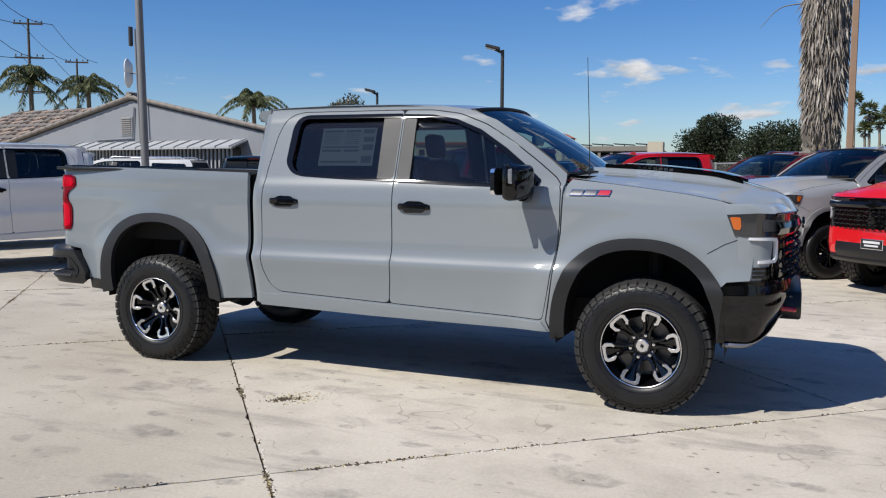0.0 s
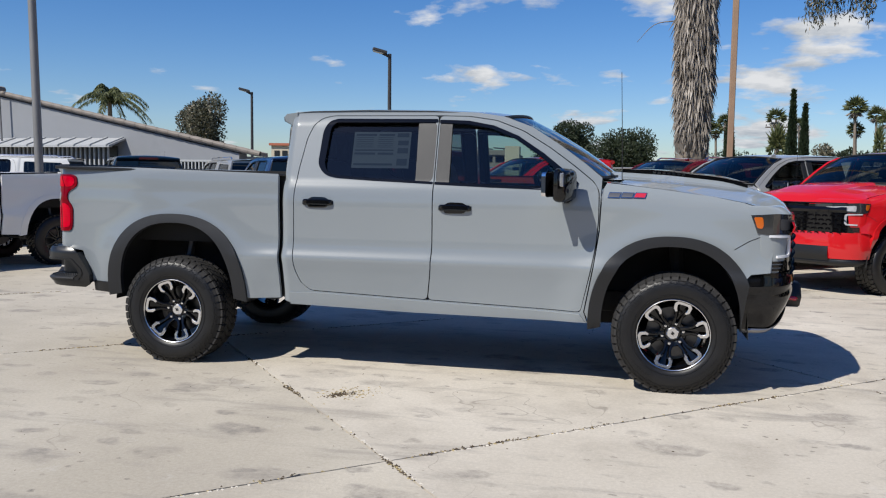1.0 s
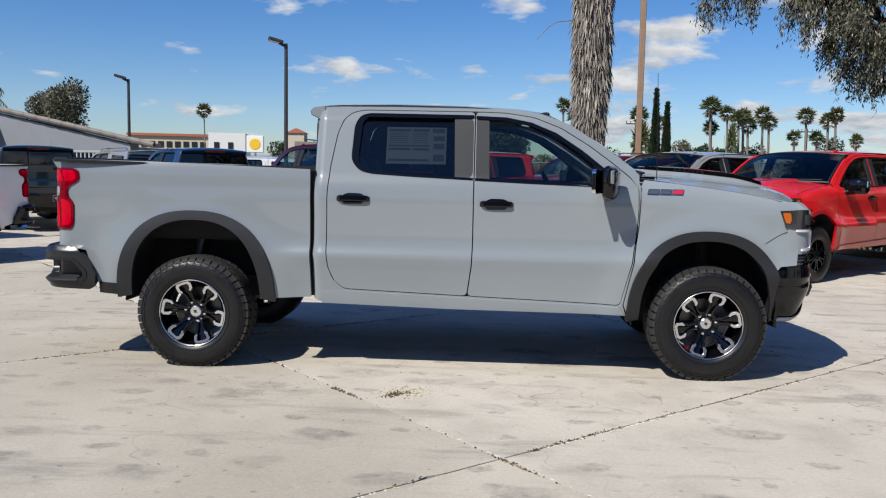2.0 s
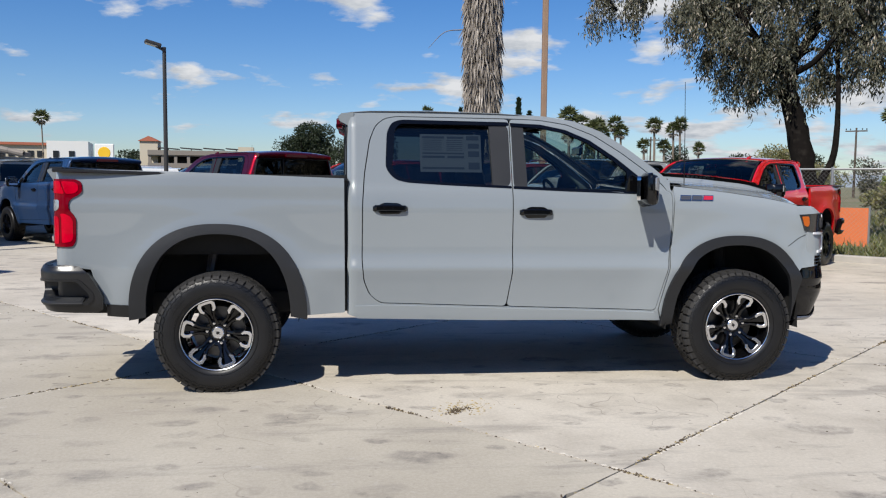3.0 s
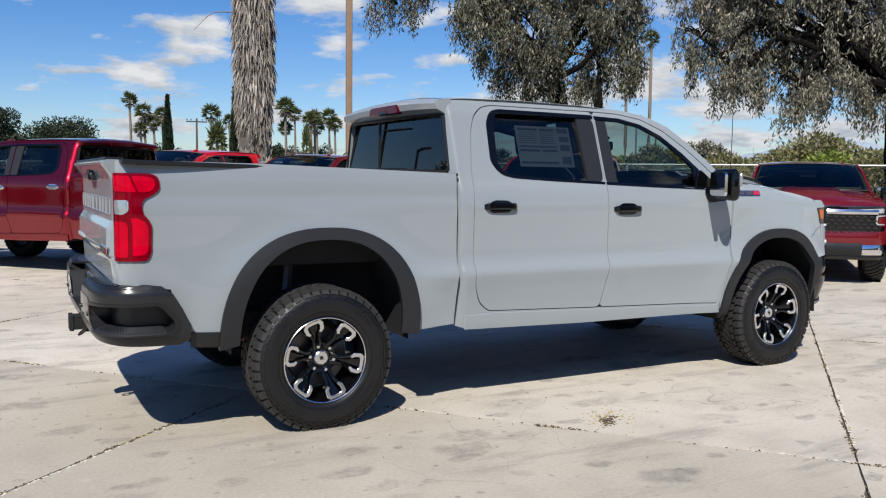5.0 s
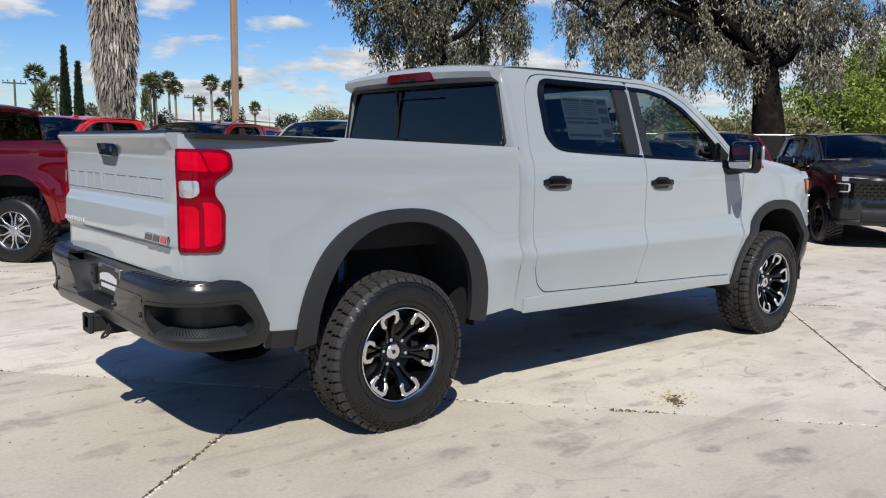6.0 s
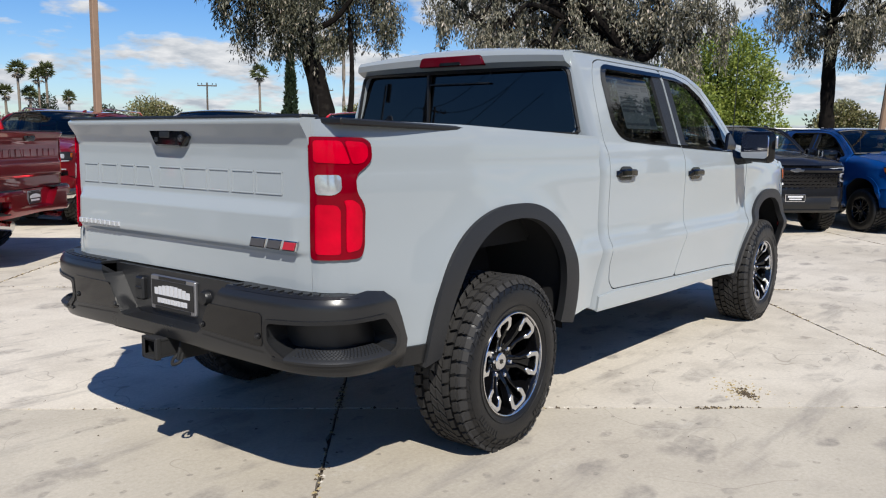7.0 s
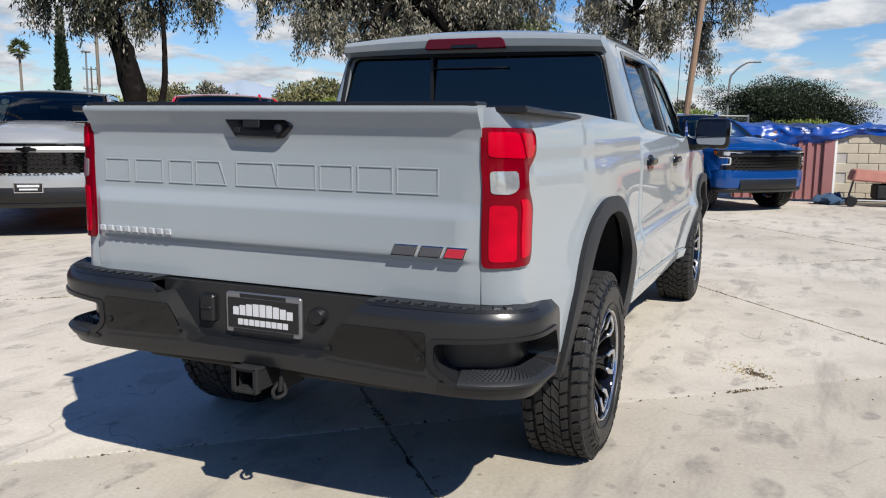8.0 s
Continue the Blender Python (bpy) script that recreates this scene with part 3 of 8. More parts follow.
def tread_pieces():
    """The blocks of one pitch of the tread: (name, geometry, offset in pitches)."""
    R, w, p = TYRE_R, 0.135, 2 * math.pi / TREAD_N
    out = []
    for sgn in (-1, 1):
        # a shoulder lug, split by a sipe, running over the edge on to the sidewall
        lug = join(block(0, sgn * (w - 0.016), sgn * 0.107, R - 0.018, R - 0.003, p * 0.40, 0.008 * sgn), block(0, sgn * 0.1055, sgn * 0.080, R - 0.018, R, p * 0.40, 0.012 * sgn), sidelug(0, sgn, w, R - 0.004, p * 0.38, 0.034, 0.006))
        out.append(("shoulder_lug", lug, 0.5 if sgn > 0 else 0.0))
    for c, (y, off) in enumerate(((-0.050, 0.15), (-0.0165, 0.55), (0.0165, 0.95), (0.050, 0.35))):
        out.append(("tread_block", block(0, y - 0.0145, y + 0.0145, R - 0.018, R, p * 0.41, p * 0.27 * (1 if c in (1, 2) else -0.35)), off))
    return out


def g_tyre(lugs, detail):
    R, w = TYRE_R, 0.135
    bead = 0.011 if detail else 0.0
    prof = [(0.236 + bead, -w + 0.012), (0.245 + bead, -w + 0.002), (0.262 + bead, -w - 0.003), (0.30, -w - 0.008), (0.335, -w - 0.009), (0.362, -w - 0.004), (0.385, -w + 0.008), (R - 0.022, -w + 0.026), (R - 0.017, -w + 0.05)]
    prof = prof + [(R - 0.015, 0.0)] + [(r, -y) for r, y in prof[::-1]]
    geos = [lathe(prof, 88 if detail else 40)]
    p = 2 * math.pi / lugs
    for i in range(lugs):
        a = p * i
        for sgn in (-1, 1):
            off = p * 0.5 if sgn > 0 else 0
            if detail:
                # waved ribs below the shoulder, long and short in turn
                b = a + off
                geos.append(sidelug(b + p * 0.05, sgn, w, 0.392, p * 0.13, 0.018 + 0.006 * (i % 2), 0.0060, p * 0.34))
                geos.append(sidelug(b + p * 0.36, sgn, w, 0.376 - 0.004 * (i % 2), p * 0.12, 0.020, 0.0055, -p * 0.38))
            else:
                geos.append(block(a + off, sgn * (w - 0.022), sgn * 0.06, R - 0.02, R, p * 0.36, 0.02 * sgn))
                geos.append(block(a + off + p * 0.3, sgn * 0.054, sgn * 0.004, R - 0.02, R, p * 0.36, 0.05 * sgn))
    if detail:
        # raised writing as plain bars, and two fine rings
        for c, n in ((0.6, 6), (3.6, 8), (5.2, 6), (2.1, 8)):
            for k in range(n):
                geos.append(sidelug(c + k * 0.070, -1, w, 0.345, 0.021, 0.028, 0.0038))
        geos.append(lathe([(0.3555, -w - 0.004), (0.357, -w - 0.0075), (0.359, -w - 0.007), (0.3605, -w - 0.003)], 88))
        geos.append(lathe([(0.276, -w - 0.003), (0.2775, -w - 0.0075), (0.2795, -w - 0.0075), (0.281, -w - 0.003)], 88))
    return join(*geos)


def sidelug(a, sgn, w, r, half, d, out=0.004, skew=0.0):
    """A low rib on the sidewall, from radius r inward by d, its inner end turned on by skew."""
    V = []
    for rr, sk in ((r, 0.0), (r - d, skew)):
        base = float(np.interp(rr, [0.26, 0.30, 0.335, 0.362, 0.385, 0.396, 0.415], [w + 0.003, w + 0.008, w + 0.009, w + 0.004, w - 0.008, w - 0.026, w - 0.036]))
        for o in (base - 0.006, base + out):
            for s in (-1, 1):
                V.append((rr * math.sin(a + sk + s * half), sgn * o, rr * math.cos(a + sk + s * half)))
    return V, [(0, 1, 3, 2), (4, 6, 7, 5), (0, 4, 5, 1), (2, 3, 7, 6), (0, 2, 6, 4), (1, 5, 7, 3)]


def polar(poly, turn):
    """(radial, across) to (x, z), turned."""
    c, s = math.cos(turn), math.sin(turn)
    return [(r * s + a * c, r * c - a * s) for r, a in poly]


def g_barrel(k=1.0):
    return lathe([(r * k, y) for r, y in ((0.243, -0.118), (0.240, -0.128), (0.232, -0.130), (0.226, -0.122), (0.222, -0.10), (0.212, -0.06), (0.205, 0.10), (0.236, 0.12), (0.243, 0.118))], 56)


def g_lip(k=1.0):
    return lathe([(r * k, y) for r, y in ((0.2345, -0.1285), (0.2355, -0.1335), (0.2335, -0.1352), (0.2295, -0.133), (0.2285, -0.126))], 64)


def dished(g, depth=0.062):
    """Sinks the middle of a wheel face inward."""
    return [(v[0], v[1] + depth * (1 - smoothstep(0.03, 0.225, math.hypot(v[0], v[2]))), v[2]) for v in g[0]], g[1]


def g_spokes(n=6):
    """Black spokes in pairs, with a rib between, from a dished hub."""
    geos = []
    for i in range(n):
        t = 2 * math.pi * i / n
        for s in (-1, 1):
            geos.append(prism(polar([(0.050, s * 0.006), (0.055, s * 0.034), (0.120, s * 0.027), (0.150, s * 0.040), (0.175, s * 0.058), (0.236, s * 0.060), (0.236, s * 0.036), (0.185, s * 0.034), (0.150, s * 0.018), (0.115, s * 0.009)], t), -0.119, -0.075, "y", 0.004))
        geos.append(prism(polar([(0.05, -0.012), (0.14, -0.010), (0.23, -0.03), (0.23, 0.03), (0.14, 0.010), (0.05, 0.012)], t), -0.096, -0.06, "y", 0.004))
    geos.append(lathe([(0.0, -0.108), (0.052, -0.108), (0.060, -0.116), (0.086, -0.114), (0.094, -0.10), (0.07, -0.05), (0.0, -0.05)], 36))
    return dished(join(*geos))


def g_bracket(i, n=6):
    """Machined face of one spoke pair: an angular staple with pointed legs."""
    t = 2 * math.pi * i / n
    half = [(0.154, 0.034), (0.172, 0.056), (0.214, 0.061), (0.2345, 0.046), (0.2365, 0.0)]
    inner = [(0.2155, 0.0), (0.2145, 0.028), (0.205, 0.037), (0.180, 0.033), (0.166, 0.022)]
    poly = half + [(r, -a) for r, a in half[-2::-1]] + [(r, -a) for r, a in inner[::-1]] + inner[1:]
    return dished(prism(polar(poly, t), -0.1245, -0.112, "y", 0.0025))


def g_star(n=6, arms=2):
    """Plain painted or polished spokes of the other trucks' wheels."""
    geos = []
    for i in range(n):
        t = 2 * math.pi * i / n
        for s in (-1, 1):
            geos.append(prism(polar([(0.05, s * 0.002), (0.05, s * 0.034), (0.15, s * 0.030), (0.228, s * 0.066), (0.228, s * 0.040), (0.15, s * 0.012)], t), -0.122, -0.09, "y", 0.004))
    geos.append(lathe([(0.0, -0.112), (0.05, -0.112), (0.07, -0.105), (0.072, -0.06), (0.0, -0.06)], 28))
    return join(*geos)


def wheel(parent, m, style, hero, left, turn=0.0):
    w = new("wheel")
    w.parent = parent
    w.matrix_basis = m @ (pose(0, 0, 0, 0, 0, 180) if left else Matrix())
    w.empty_display_size = 0.1
    tag = "hero" if hero else "far"
    part("tyre", lambda: g_tyre(TREAD_N if hero else 36, hero), RUBBER, w, key=("tyre", tag))
    if hero:
        pieces, step = tread_pieces(), 360 / TREAD_N
        if left:
            rest = join(*[moved(g, pose(0, 0, 0, 0, step * (i + off), 0)) for _, g, off in pieces for i in range(TREAD_N)])
            tagged(part("tread", rest, TREAD, w, "dusty tread blocks", smooth=False), kind="stuff")
        else:
            for q, (nm, g, off) in enumerate(pieces):
                for i in range(TREAD_N):
                    part(nm, g, TREAD, w, key=("tread", q), at=pose(0, 0, 0, 0, step * (i + off), 0), smooth=False)
    at = pose(0, 0, 0, 0, turn, 0)
    face = {"split": GLOSS_BLACK, "black": GLOSS_BLACK, "polished": MACHINED}[style]
    grow = 1.047 if style == "split" else 1.0
    part("rim", lambda: g_barrel(grow), GLOSS_BLACK if style != "polished" else DARK_METAL, w, key=("barrel", grow))
    part("rim_lip", lambda: g_lip(grow), MACHINED if style != "black" else GLOSS_BLACK, w, "machined rim lip", key=("lip", grow))
    part("brake_disc", lambda: lathe([(0.06, 0.01), (0.175, 0.01), (0.178, 0.02), (0.178, 0.04), (0.06, 0.04)], 36), BRAKE, w, key="disc")
    if style == "split":
        part("spokes", g_spokes, face, w, "gloss black split spokes", key="spokes", at=at)
        for i in range(6):
            part("spoke_face", lambda i=i: g_bracket(i), MACHINED, w, "machined silver spoke face", key=("bracket", i), at=at)
    else:
        part("spokes", g_star, face, w, key="star")
    part("hub_cap", lambda: lathe([(0.0, -0.126), (0.036, -0.126), (0.042, -0.121), (0.045, -0.105), (0.0, -0.105)], 28), MACHINED if style == "split" else face, w, key="cap", at=pose(0, 0.060 if style == "split" else 0, 0))
    if hero:
        part("badge", lambda: prism([(-0.020, -0.004), (-0.006, -0.004), (-0.008, -0.011), (0.004, -0.011), (0.008, -0.003), (0.020, 0.002), (0.006, 0.004), (0.008, 0.011), (-0.004, 0.011)], -0.1285, -0.124), GLOSS_BLACK, w, "plain dark badge", key="hubbadge", smooth=False, at=pose(0, 0.060, 0, 0, turn + 60, 0))
        for i in range(6):
            a = radians(turn + 60 * i)
            part("lug_nut", lambda: lathe([(0.0, -0.130), (0.009, -0.129), (0.0125, -0.124), (0.013, -0.09)], 8), CHROME, w, key="nut", at=pose(0.072 * math.sin(a), 0.056, 0.072 * math.cos(a)))
    return w


def emboss(y0, y1, z0, z1, lean):
    """A raised outline, slanted at one end, on the tailgate's face."""
    w, d = 0.006, 0.0035
    q = [(y0 + lean, z0), (y1, z0), (y1, z1), (y0, z1)]
    out = []
    for (a, b), (c, e) in zip(q, q[1:] + q[:1]):
        n = Vector((-(e - b), c - a)).normalized() * w
        x = gate_x((a + c) / 2, (b + e) / 2)
        out.append(prism([(a, b), (c, e), (c + n.x, e + n.y), (a + n.x, b + n.y)], x - d, x + 0.008, "x", 0.0015))
    return join(*out)


def cab_back(t, coat, hero):
    """Rear window, visor and high brake lamp."""
    rw = part("rear_window", lambda: (lambda g: ([(v[0] + 0.085 * (v[2] - 1.475), v[1], v[2]) for v in g[0]], g[1]))(prism(rounded([(-0.80, 1.475), (0.80, 1.475), (0.72, 1.845), (-0.72, 1.845)], 0.05), -0.988, -0.980, "x")), REAR_GLASS, t, "dark sliding rear window", key="rearglass", smooth=False)
    part("window_seal", lambda: join(tube([(-0.990, y, z) for y, z in rounded([(-0.81, 1.468), (0.81, 1.468), (0.73, 1.85), (-0.73, 1.85)], 0.05)] + [(-0.984, -0.81, 1.49)], 0.013, 6), box(-0.992, -0.975, 0.21, 0.225, 1.48, 1.84), box(-0.958, -0.945, -0.225, -0.21, 1.48, 1.84), box(-0.989, -0.972, -0.22, 0.22, 1.775, 1.782), box(-0.989, -0.972, -0.22, 0.22, 1.50, 1.507)), SEAL, rw, key="rearseal", smooth=False)
    vis = part("roof_visor", lambda: join(*[prism([(-0.945, 1.938), (-1.03, 1.929), (-1.053, 1.905), (-1.043, 1.874), (-0.985, 1.845), (-0.94, 1.85)], q * 0.735, q * 0.725) for q in (-1, 1)], sheet(lambda u, v: ((lambda y: (float(np.interp(u, [0, 0.35, 0.6, 0.8, 1], [-0.945, -1.03, -1.055, -1.045, -0.985])), y * (0.722 + 0.03 * smoothstep(0.3, 1, u)), float(np.interp(u, [0, 0.35, 0.6, 0.8, 1], [1.940, 1.930, 1.905, 1.872, 1.842])) + 0.045 * (1 - abs(y) ** 2.2) * (1 - 0.75 * u)))(v * 2 - 1)), 10, 20)), coat, t, key="visor")
    part("brake_lamp", lambda: prism(rounded([(-0.235, 1.875), (0.235, 1.875), (0.215, 1.935), (-0.215, 1.935)], 0.02), -1.066, -1.01, "x", 0.006), BRAKE_RED, vis, "high red brake lamp", key="chmsl")
    if hero:
        part("brake_lamp_lens", lambda: prism([(-0.08, 1.880), (0.08, 1.880), (0.07, 1.90), (-0.07, 1.90)], -1.070, -1.03, "x", 0.003), GLOSS_BLACK, vis, key="chmsl2")
        part("camera_pod", lambda: join(box(-0.975, -0.945, -0.06, 0.03, 1.83, 1.86, 0.01)), GLOSS_BLACK, vis, key="pod")


def suv_back(t, coat):
    """Long roof, tailgate and rear bumper of the estate body."""
    part("roof", lambda: sheet(lambda u, v: (-0.93 - 1.40 * u - 0.03 * math.sin(math.pi * v), (v * 2 - 1) * (0.725 - 0.03 * u), 1.94 - 0.03 * u * u + 0.042 * (1 - abs(v * 2 - 1) ** 2.2)), 12, 16), coat, t, key="sroof", smooth="all")
    part("tailgate", lambda: sheet(lambda u, v: (-2.44 + 0.20 * smoothstep(0.45, 1.0, u) - 0.02 * math.sin(math.pi * v), (v * 2 - 1) * float(np.interp(0.6 + 1.32 * u, *CAB_W)) * 0.96, 0.6 + 1.32 * u), 16, 14), coat, t, key="sgate")
    part("rear_window", lambda: sheet(lambda u, v: (-2.445 + 0.20 * smoothstep(0.45, 1.0, 0.62 + 0.33 * u) - 0.02, (v * 2 - 1) * (0.78 - 0.08 * u), 1.42 + 0.43 * u), 6, 6), REAR_GLASS, t, "dark rear window", key="sglass", smooth="all")
    part("rear_bumper", lambda: box(-2.56, -2.30, -0.93, 0.93, 0.50, 0.78, 0.06, 2), PLASTIC, t, "black rear bumper", key="sbump")


def bed(t, coat, hero, accent, bumper_mat):
    """Load bed, tailgate, rear bumper, plate and hitch."""
    R, L = lambda g: g, flipped
    # bed
    part("bed_liner", lambda: join(box(-2.88, -0.99, -0.78, 0.78, 0.93, 0.98), box(-2.88, -0.99, -0.80, -0.76, 0.95, 1.49), box(-2.88, -0.99, 0.76, 0.80, 0.95, 1.49), box(-1.02, -0.98, -0.78, 0.78, 0.95, 1.46), box(-2.2, -1.5, -0.78, -0.6, 0.97, 1.2, 0.04), box(-2.2, -1.5, 0.6, 0.78, 0.97, 1.2, 0.04)), UNDER, t, "dark bed liner", key="bedliner", smooth=False)
    for sgn in (-1, 1):
        part("bed_rail_cap", lambda: prism([(-2.93, 1.490), (-0.985, 1.450), (-0.985, 1.469), (-2.93, 1.515)], sgn * 0.75, sgn * 0.922, "y", 0.006), PLASTIC, t, "black plastic bed rail cap", key=("cap", sgn))
    tg = part("tailgate", g_tailgate, coat, t, key="tailgate", smooth=50)
    part("tailgate_cap", lambda: box(-2.995, -2.90, -0.785, 0.785, 1.510, 1.527, 0.006), PLASTIC, tg, "black cap along the tailgate", key="gatecap")
    # the maker's name, as plain embossed outlines
    for k, (a, b, lean) in enumerate(((0.732, 0.612, 0.0), (0.587, 0.454, 0.0), (0.427, 0.318, 0.0), (0.306, 0.199, -0.030), (0.131, -0.026, -0.02), (-0.040, -0.197, 0.0), (-0.210, -0.338, 0.0), (-0.354, -0.486, 0.0), (-0.498, -0.648, 0.0))):
        part("embossed_block", lambda: emboss(b, a, 1.222, 1.312, lean), coat, tg, "plain embossed outline", key=("gateletter", k), smooth=False)
    gh = part("tailgate_handle", lambda: prism(rounded([(-0.123, 1.442), (-0.073, 1.398), (0.112, 1.402), (0.163, 1.476), (-0.092, 1.477)], 0.012), -2.990, -2.94, "x", 0.006), GLOSS_BLACK, tg, "gloss black tailgate handle with camera", key="gatehandle")
    part("camera", lambda: moved(lathe([(0.0, -0.004), (0.006, -0.004), (0.008, -0.001), (0.015, -0.001), (0.017, 0.01)], 14), pose(-2.992, -0.070, 1.434, 0, 0, -90)), LAMP_DARK, gh, key="gatecam")
    part("keyhole_cover", lambda: join(box(-2.994, -2.96, 0.005, 0.073, 1.436, 1.462, 0.003), box(-2.9925, -2.96, 0.085, 0.115, 1.415, 1.440, 0.006)), PLASTIC, gh, key="gatebutton")
    if hero:
        for k in range(9):
            part("nameplate_bar", lambda: prism([(0.0, 1.026), (0.027, 1.026), (0.029, 1.049), (0.002, 1.049)], -2.996, -2.984, "x", 0.0025), BRIGHT_TRIM, tg, "bright plain lettering bar", key="name", at=pose(0, 0.712 - 0.039 * k, 0), smooth=False)
        bd = part("badge", lambda: join(*[prism([(a, 1.018), (b, 1.018), (b - 0.014, 1.057), (a - 0.014, 1.057)], -2.994, -2.982, "x", 0.002) for a, b in ((-0.580, -0.492), (-0.668, -0.588), (-0.748, -0.676))]), CHROME, tg, "bright edged grey and red plain badge", key="gbadge", smooth=False)
        part("badge_face", lambda: join(*[prism([(a + 0.006, 1.023), (b - 0.006, 1.023), (b - 0.018, 1.052), (a - 0.007, 1.052)], -2.9965, -2.99, "x") for a, b in ((-0.580, -0.492), (-0.668, -0.588))]), GREY_BADGE, bd, "dark grey faces of the badge", key="gbadge1", smooth=False)
        part("badge_accent", lambda: prism([(-0.742, 1.023), (-0.682, 1.023), (-0.694, 1.052), (-0.755, 1.052)], -2.9965, -2.99, "x"), RED_TRIM, bd, "red half of the badge", key="gbadge2", smooth=False)

    # rear bumper, hitch, plate
    bumper_label = "chrome rear bumper" if accent == CHROME else "black rear bumper with corner steps"
    rb = part("rear_bumper", lambda: join(g_bumper()[:2], flipped(g_bumper())[:2], box(-2.990, -2.95, -0.44, 0.44, 0.62, 0.858), box(-2.94, -2.80, -0.80, 0.80, 0.56, 0.84)), bumper_mat, t, bumper_label, key="rbumper", smooth=32)
    for sgn, fl in ((-1, R), (1, L)):
        k = sgn
        part("step_pad", lambda: fl(flipped(join(bump_strip(0.44, 1.06, [(0.012, 0.858), (0.022, 0.868), (0.15, 0.866), (0.155, 0.85)], 14), *[bump_strip(0.47 + 0.045 * q, 0.47 + 0.045 * q + 0.022, [(0.024, 0.866), (0.030, 0.873), (0.06, 0.873), (0.066, 0.866)], 2) for q in range(11)]))), PLASTIC, rb, "ribbed black step pad", key=("pad", k))
        part("step_pocket", lambda: fl(flipped(join(bump_strip(0.66, 1.29, [(0.104, 0.60), (0.116, 0.60), (0.116, 0.80), (0.104, 0.80)], 22), bump_strip(0.70, 1.262, [(0.004, 0.610), (0.004, 0.624), (0.11, 0.652), (0.11, 0.63)], 22)))), PLASTIC, rb, "dark hollow behind the corner step", key=("pocket", k))
        if hero:
            part("bumper_insert", lambda: fl(panel(rounded([(0.352, 0.785), (0.292, 0.682), (0.30, 0.672), (0.652, 0.655), (0.655, 0.775), (0.645, 0.785)], 0.012, 2), [], bump_map, 0.04, 0.006, 0.003)), GLOSS_BLACK, rb, "gloss black bumper panel", key=("binsert", k))
            part("bumper_groove", lambda: fl(panel([(0.30, 0.648), (0.655, 0.631), (0.655, 0.637), (0.30, 0.654)], [], bump_map, 0.04, 0, 0.001)), SEAL, rb, key=("bgroove", k))
            ring = [(a + da, b + db) for (a, b), (da, db) in zip(POCKET, ((-0.022, 0.014), (-0.022, -0.008), (-0.012, -0.020), (0.010, -0.020), (0.030, -0.010), (0.030, 0.010), (0.018, 0.016), (0.0, 0.014)))]
            part("pocket_rim", lambda: fl(panel(rounded(ring, 0.03, 3), [rounded(POCKET, 0.022, 3)], bump_map, 0.035, 0.012, 0.006)), PLASTIC, rb, "satin black rim round the corner step", key=("prim", k))
            part("corner_step", lambda: fl(flipped(join(bump_strip(0.76, 1.22, [(0.0, 0.612), (-0.004, 0.622), (0.004, 0.631), (0.085, 0.652), (0.085, 0.63)], 20), *[bump_strip(0.79 + 0.018 * q + 0.009 * (r % 2), 0.80 + 0.018 * q + 0.009 * (r % 2), [(0.014 + 0.011 * r, 0.632 + 0.0028 * r), (0.016 + 0.011 * r, 0.640 + 0.0028 * r), (0.020 + 0.011 * r, 0.641 + 0.0028 * r), (0.022 + 0.011 * r, 0.635 + 0.0028 * r)], 1) for q in range(23) for r in range(6)]))), FLARE, rb, "studded corner step", key=("cstep", k))
            for s_, z in ((0.308, 0.692), (0.632, 0.694)):
                x, y, n = bump_at(s_)
                part("parking_sensor", lambda: lathe([(0.0, -0.003), (0.008, -0.003), (0.009, 0.0), (0.012, 0.0), (0.013, 0.006)], 12), PLASTIC, rb, key="sensor", at=pose(x - 0.0045, y * sgn, z, 0, 0, -90))
    rp = part("rear_plate", lambda: prism(rounded([(-0.158, 0.682), (0.158, 0.682), (0.158, 0.836), (-0.158, 0.836)], 0.012, 3), -3.002, -2.97, "x", 0.004), SKID, t, "dealer plate in a bright frame", key="rplate", smooth=False)
    part("plate_face", lambda: box(-3.005, -3.0, -0.146, 0.146, 0.703, 0.815), PLATE_BLACK, rp, key="rplate2", smooth=False)
    part("frame_print", lambda: join(box(-3.004, -3.0, -0.095, 0.095, 0.818, 0.832), box(-3.004, -3.0, -0.125, 0.125, 0.686, 0.700)), PLATE_BLACK, rp, "dark print bars on the frame", key="rplate4", smooth=False)
    for q in range(9):
        part("plate_bar", lambda: box(-3.0075, -3.004, -0.0115, 0.0115, 0.752, 0.782 + 0.016 * (1 - ((q - 4) / 4) ** 2)), PLATE_WHITE, rp, "plain white bar", key=("rplate3", q), at=pose(0, -0.1135 + 0.028 * q, 0), smooth=False)
        part("plate_bar", lambda: box(-3.0075, -3.004, -0.0095, 0.0095, 0.716, 0.738), PLATE_WHITE, rp, "plain white bar", key="rplate5", at=pose(0, -0.0955 + 0.0235 * q, 0), smooth=False)
    if hero:
        part("tow_socket", lambda: moved(lathe([(0.0, -0.02), (0.026, -0.018), (0.032, -0.008), (0.034, 0.01)], 20), pose(-2.995, -0.218, 0.775, 0, 0, -90)), PLASTIC, rb, "round tow socket cap", key="socket")
        part("tow_socket", lambda: join(box(-3.012, -2.98, 0.205, 0.268, 0.71, 0.815, 0.008), box(-3.018, -3.0, 0.215, 0.258, 0.76, 0.772, 0.003)), PLASTIC, rb, "square tow socket cap", key="socket2")
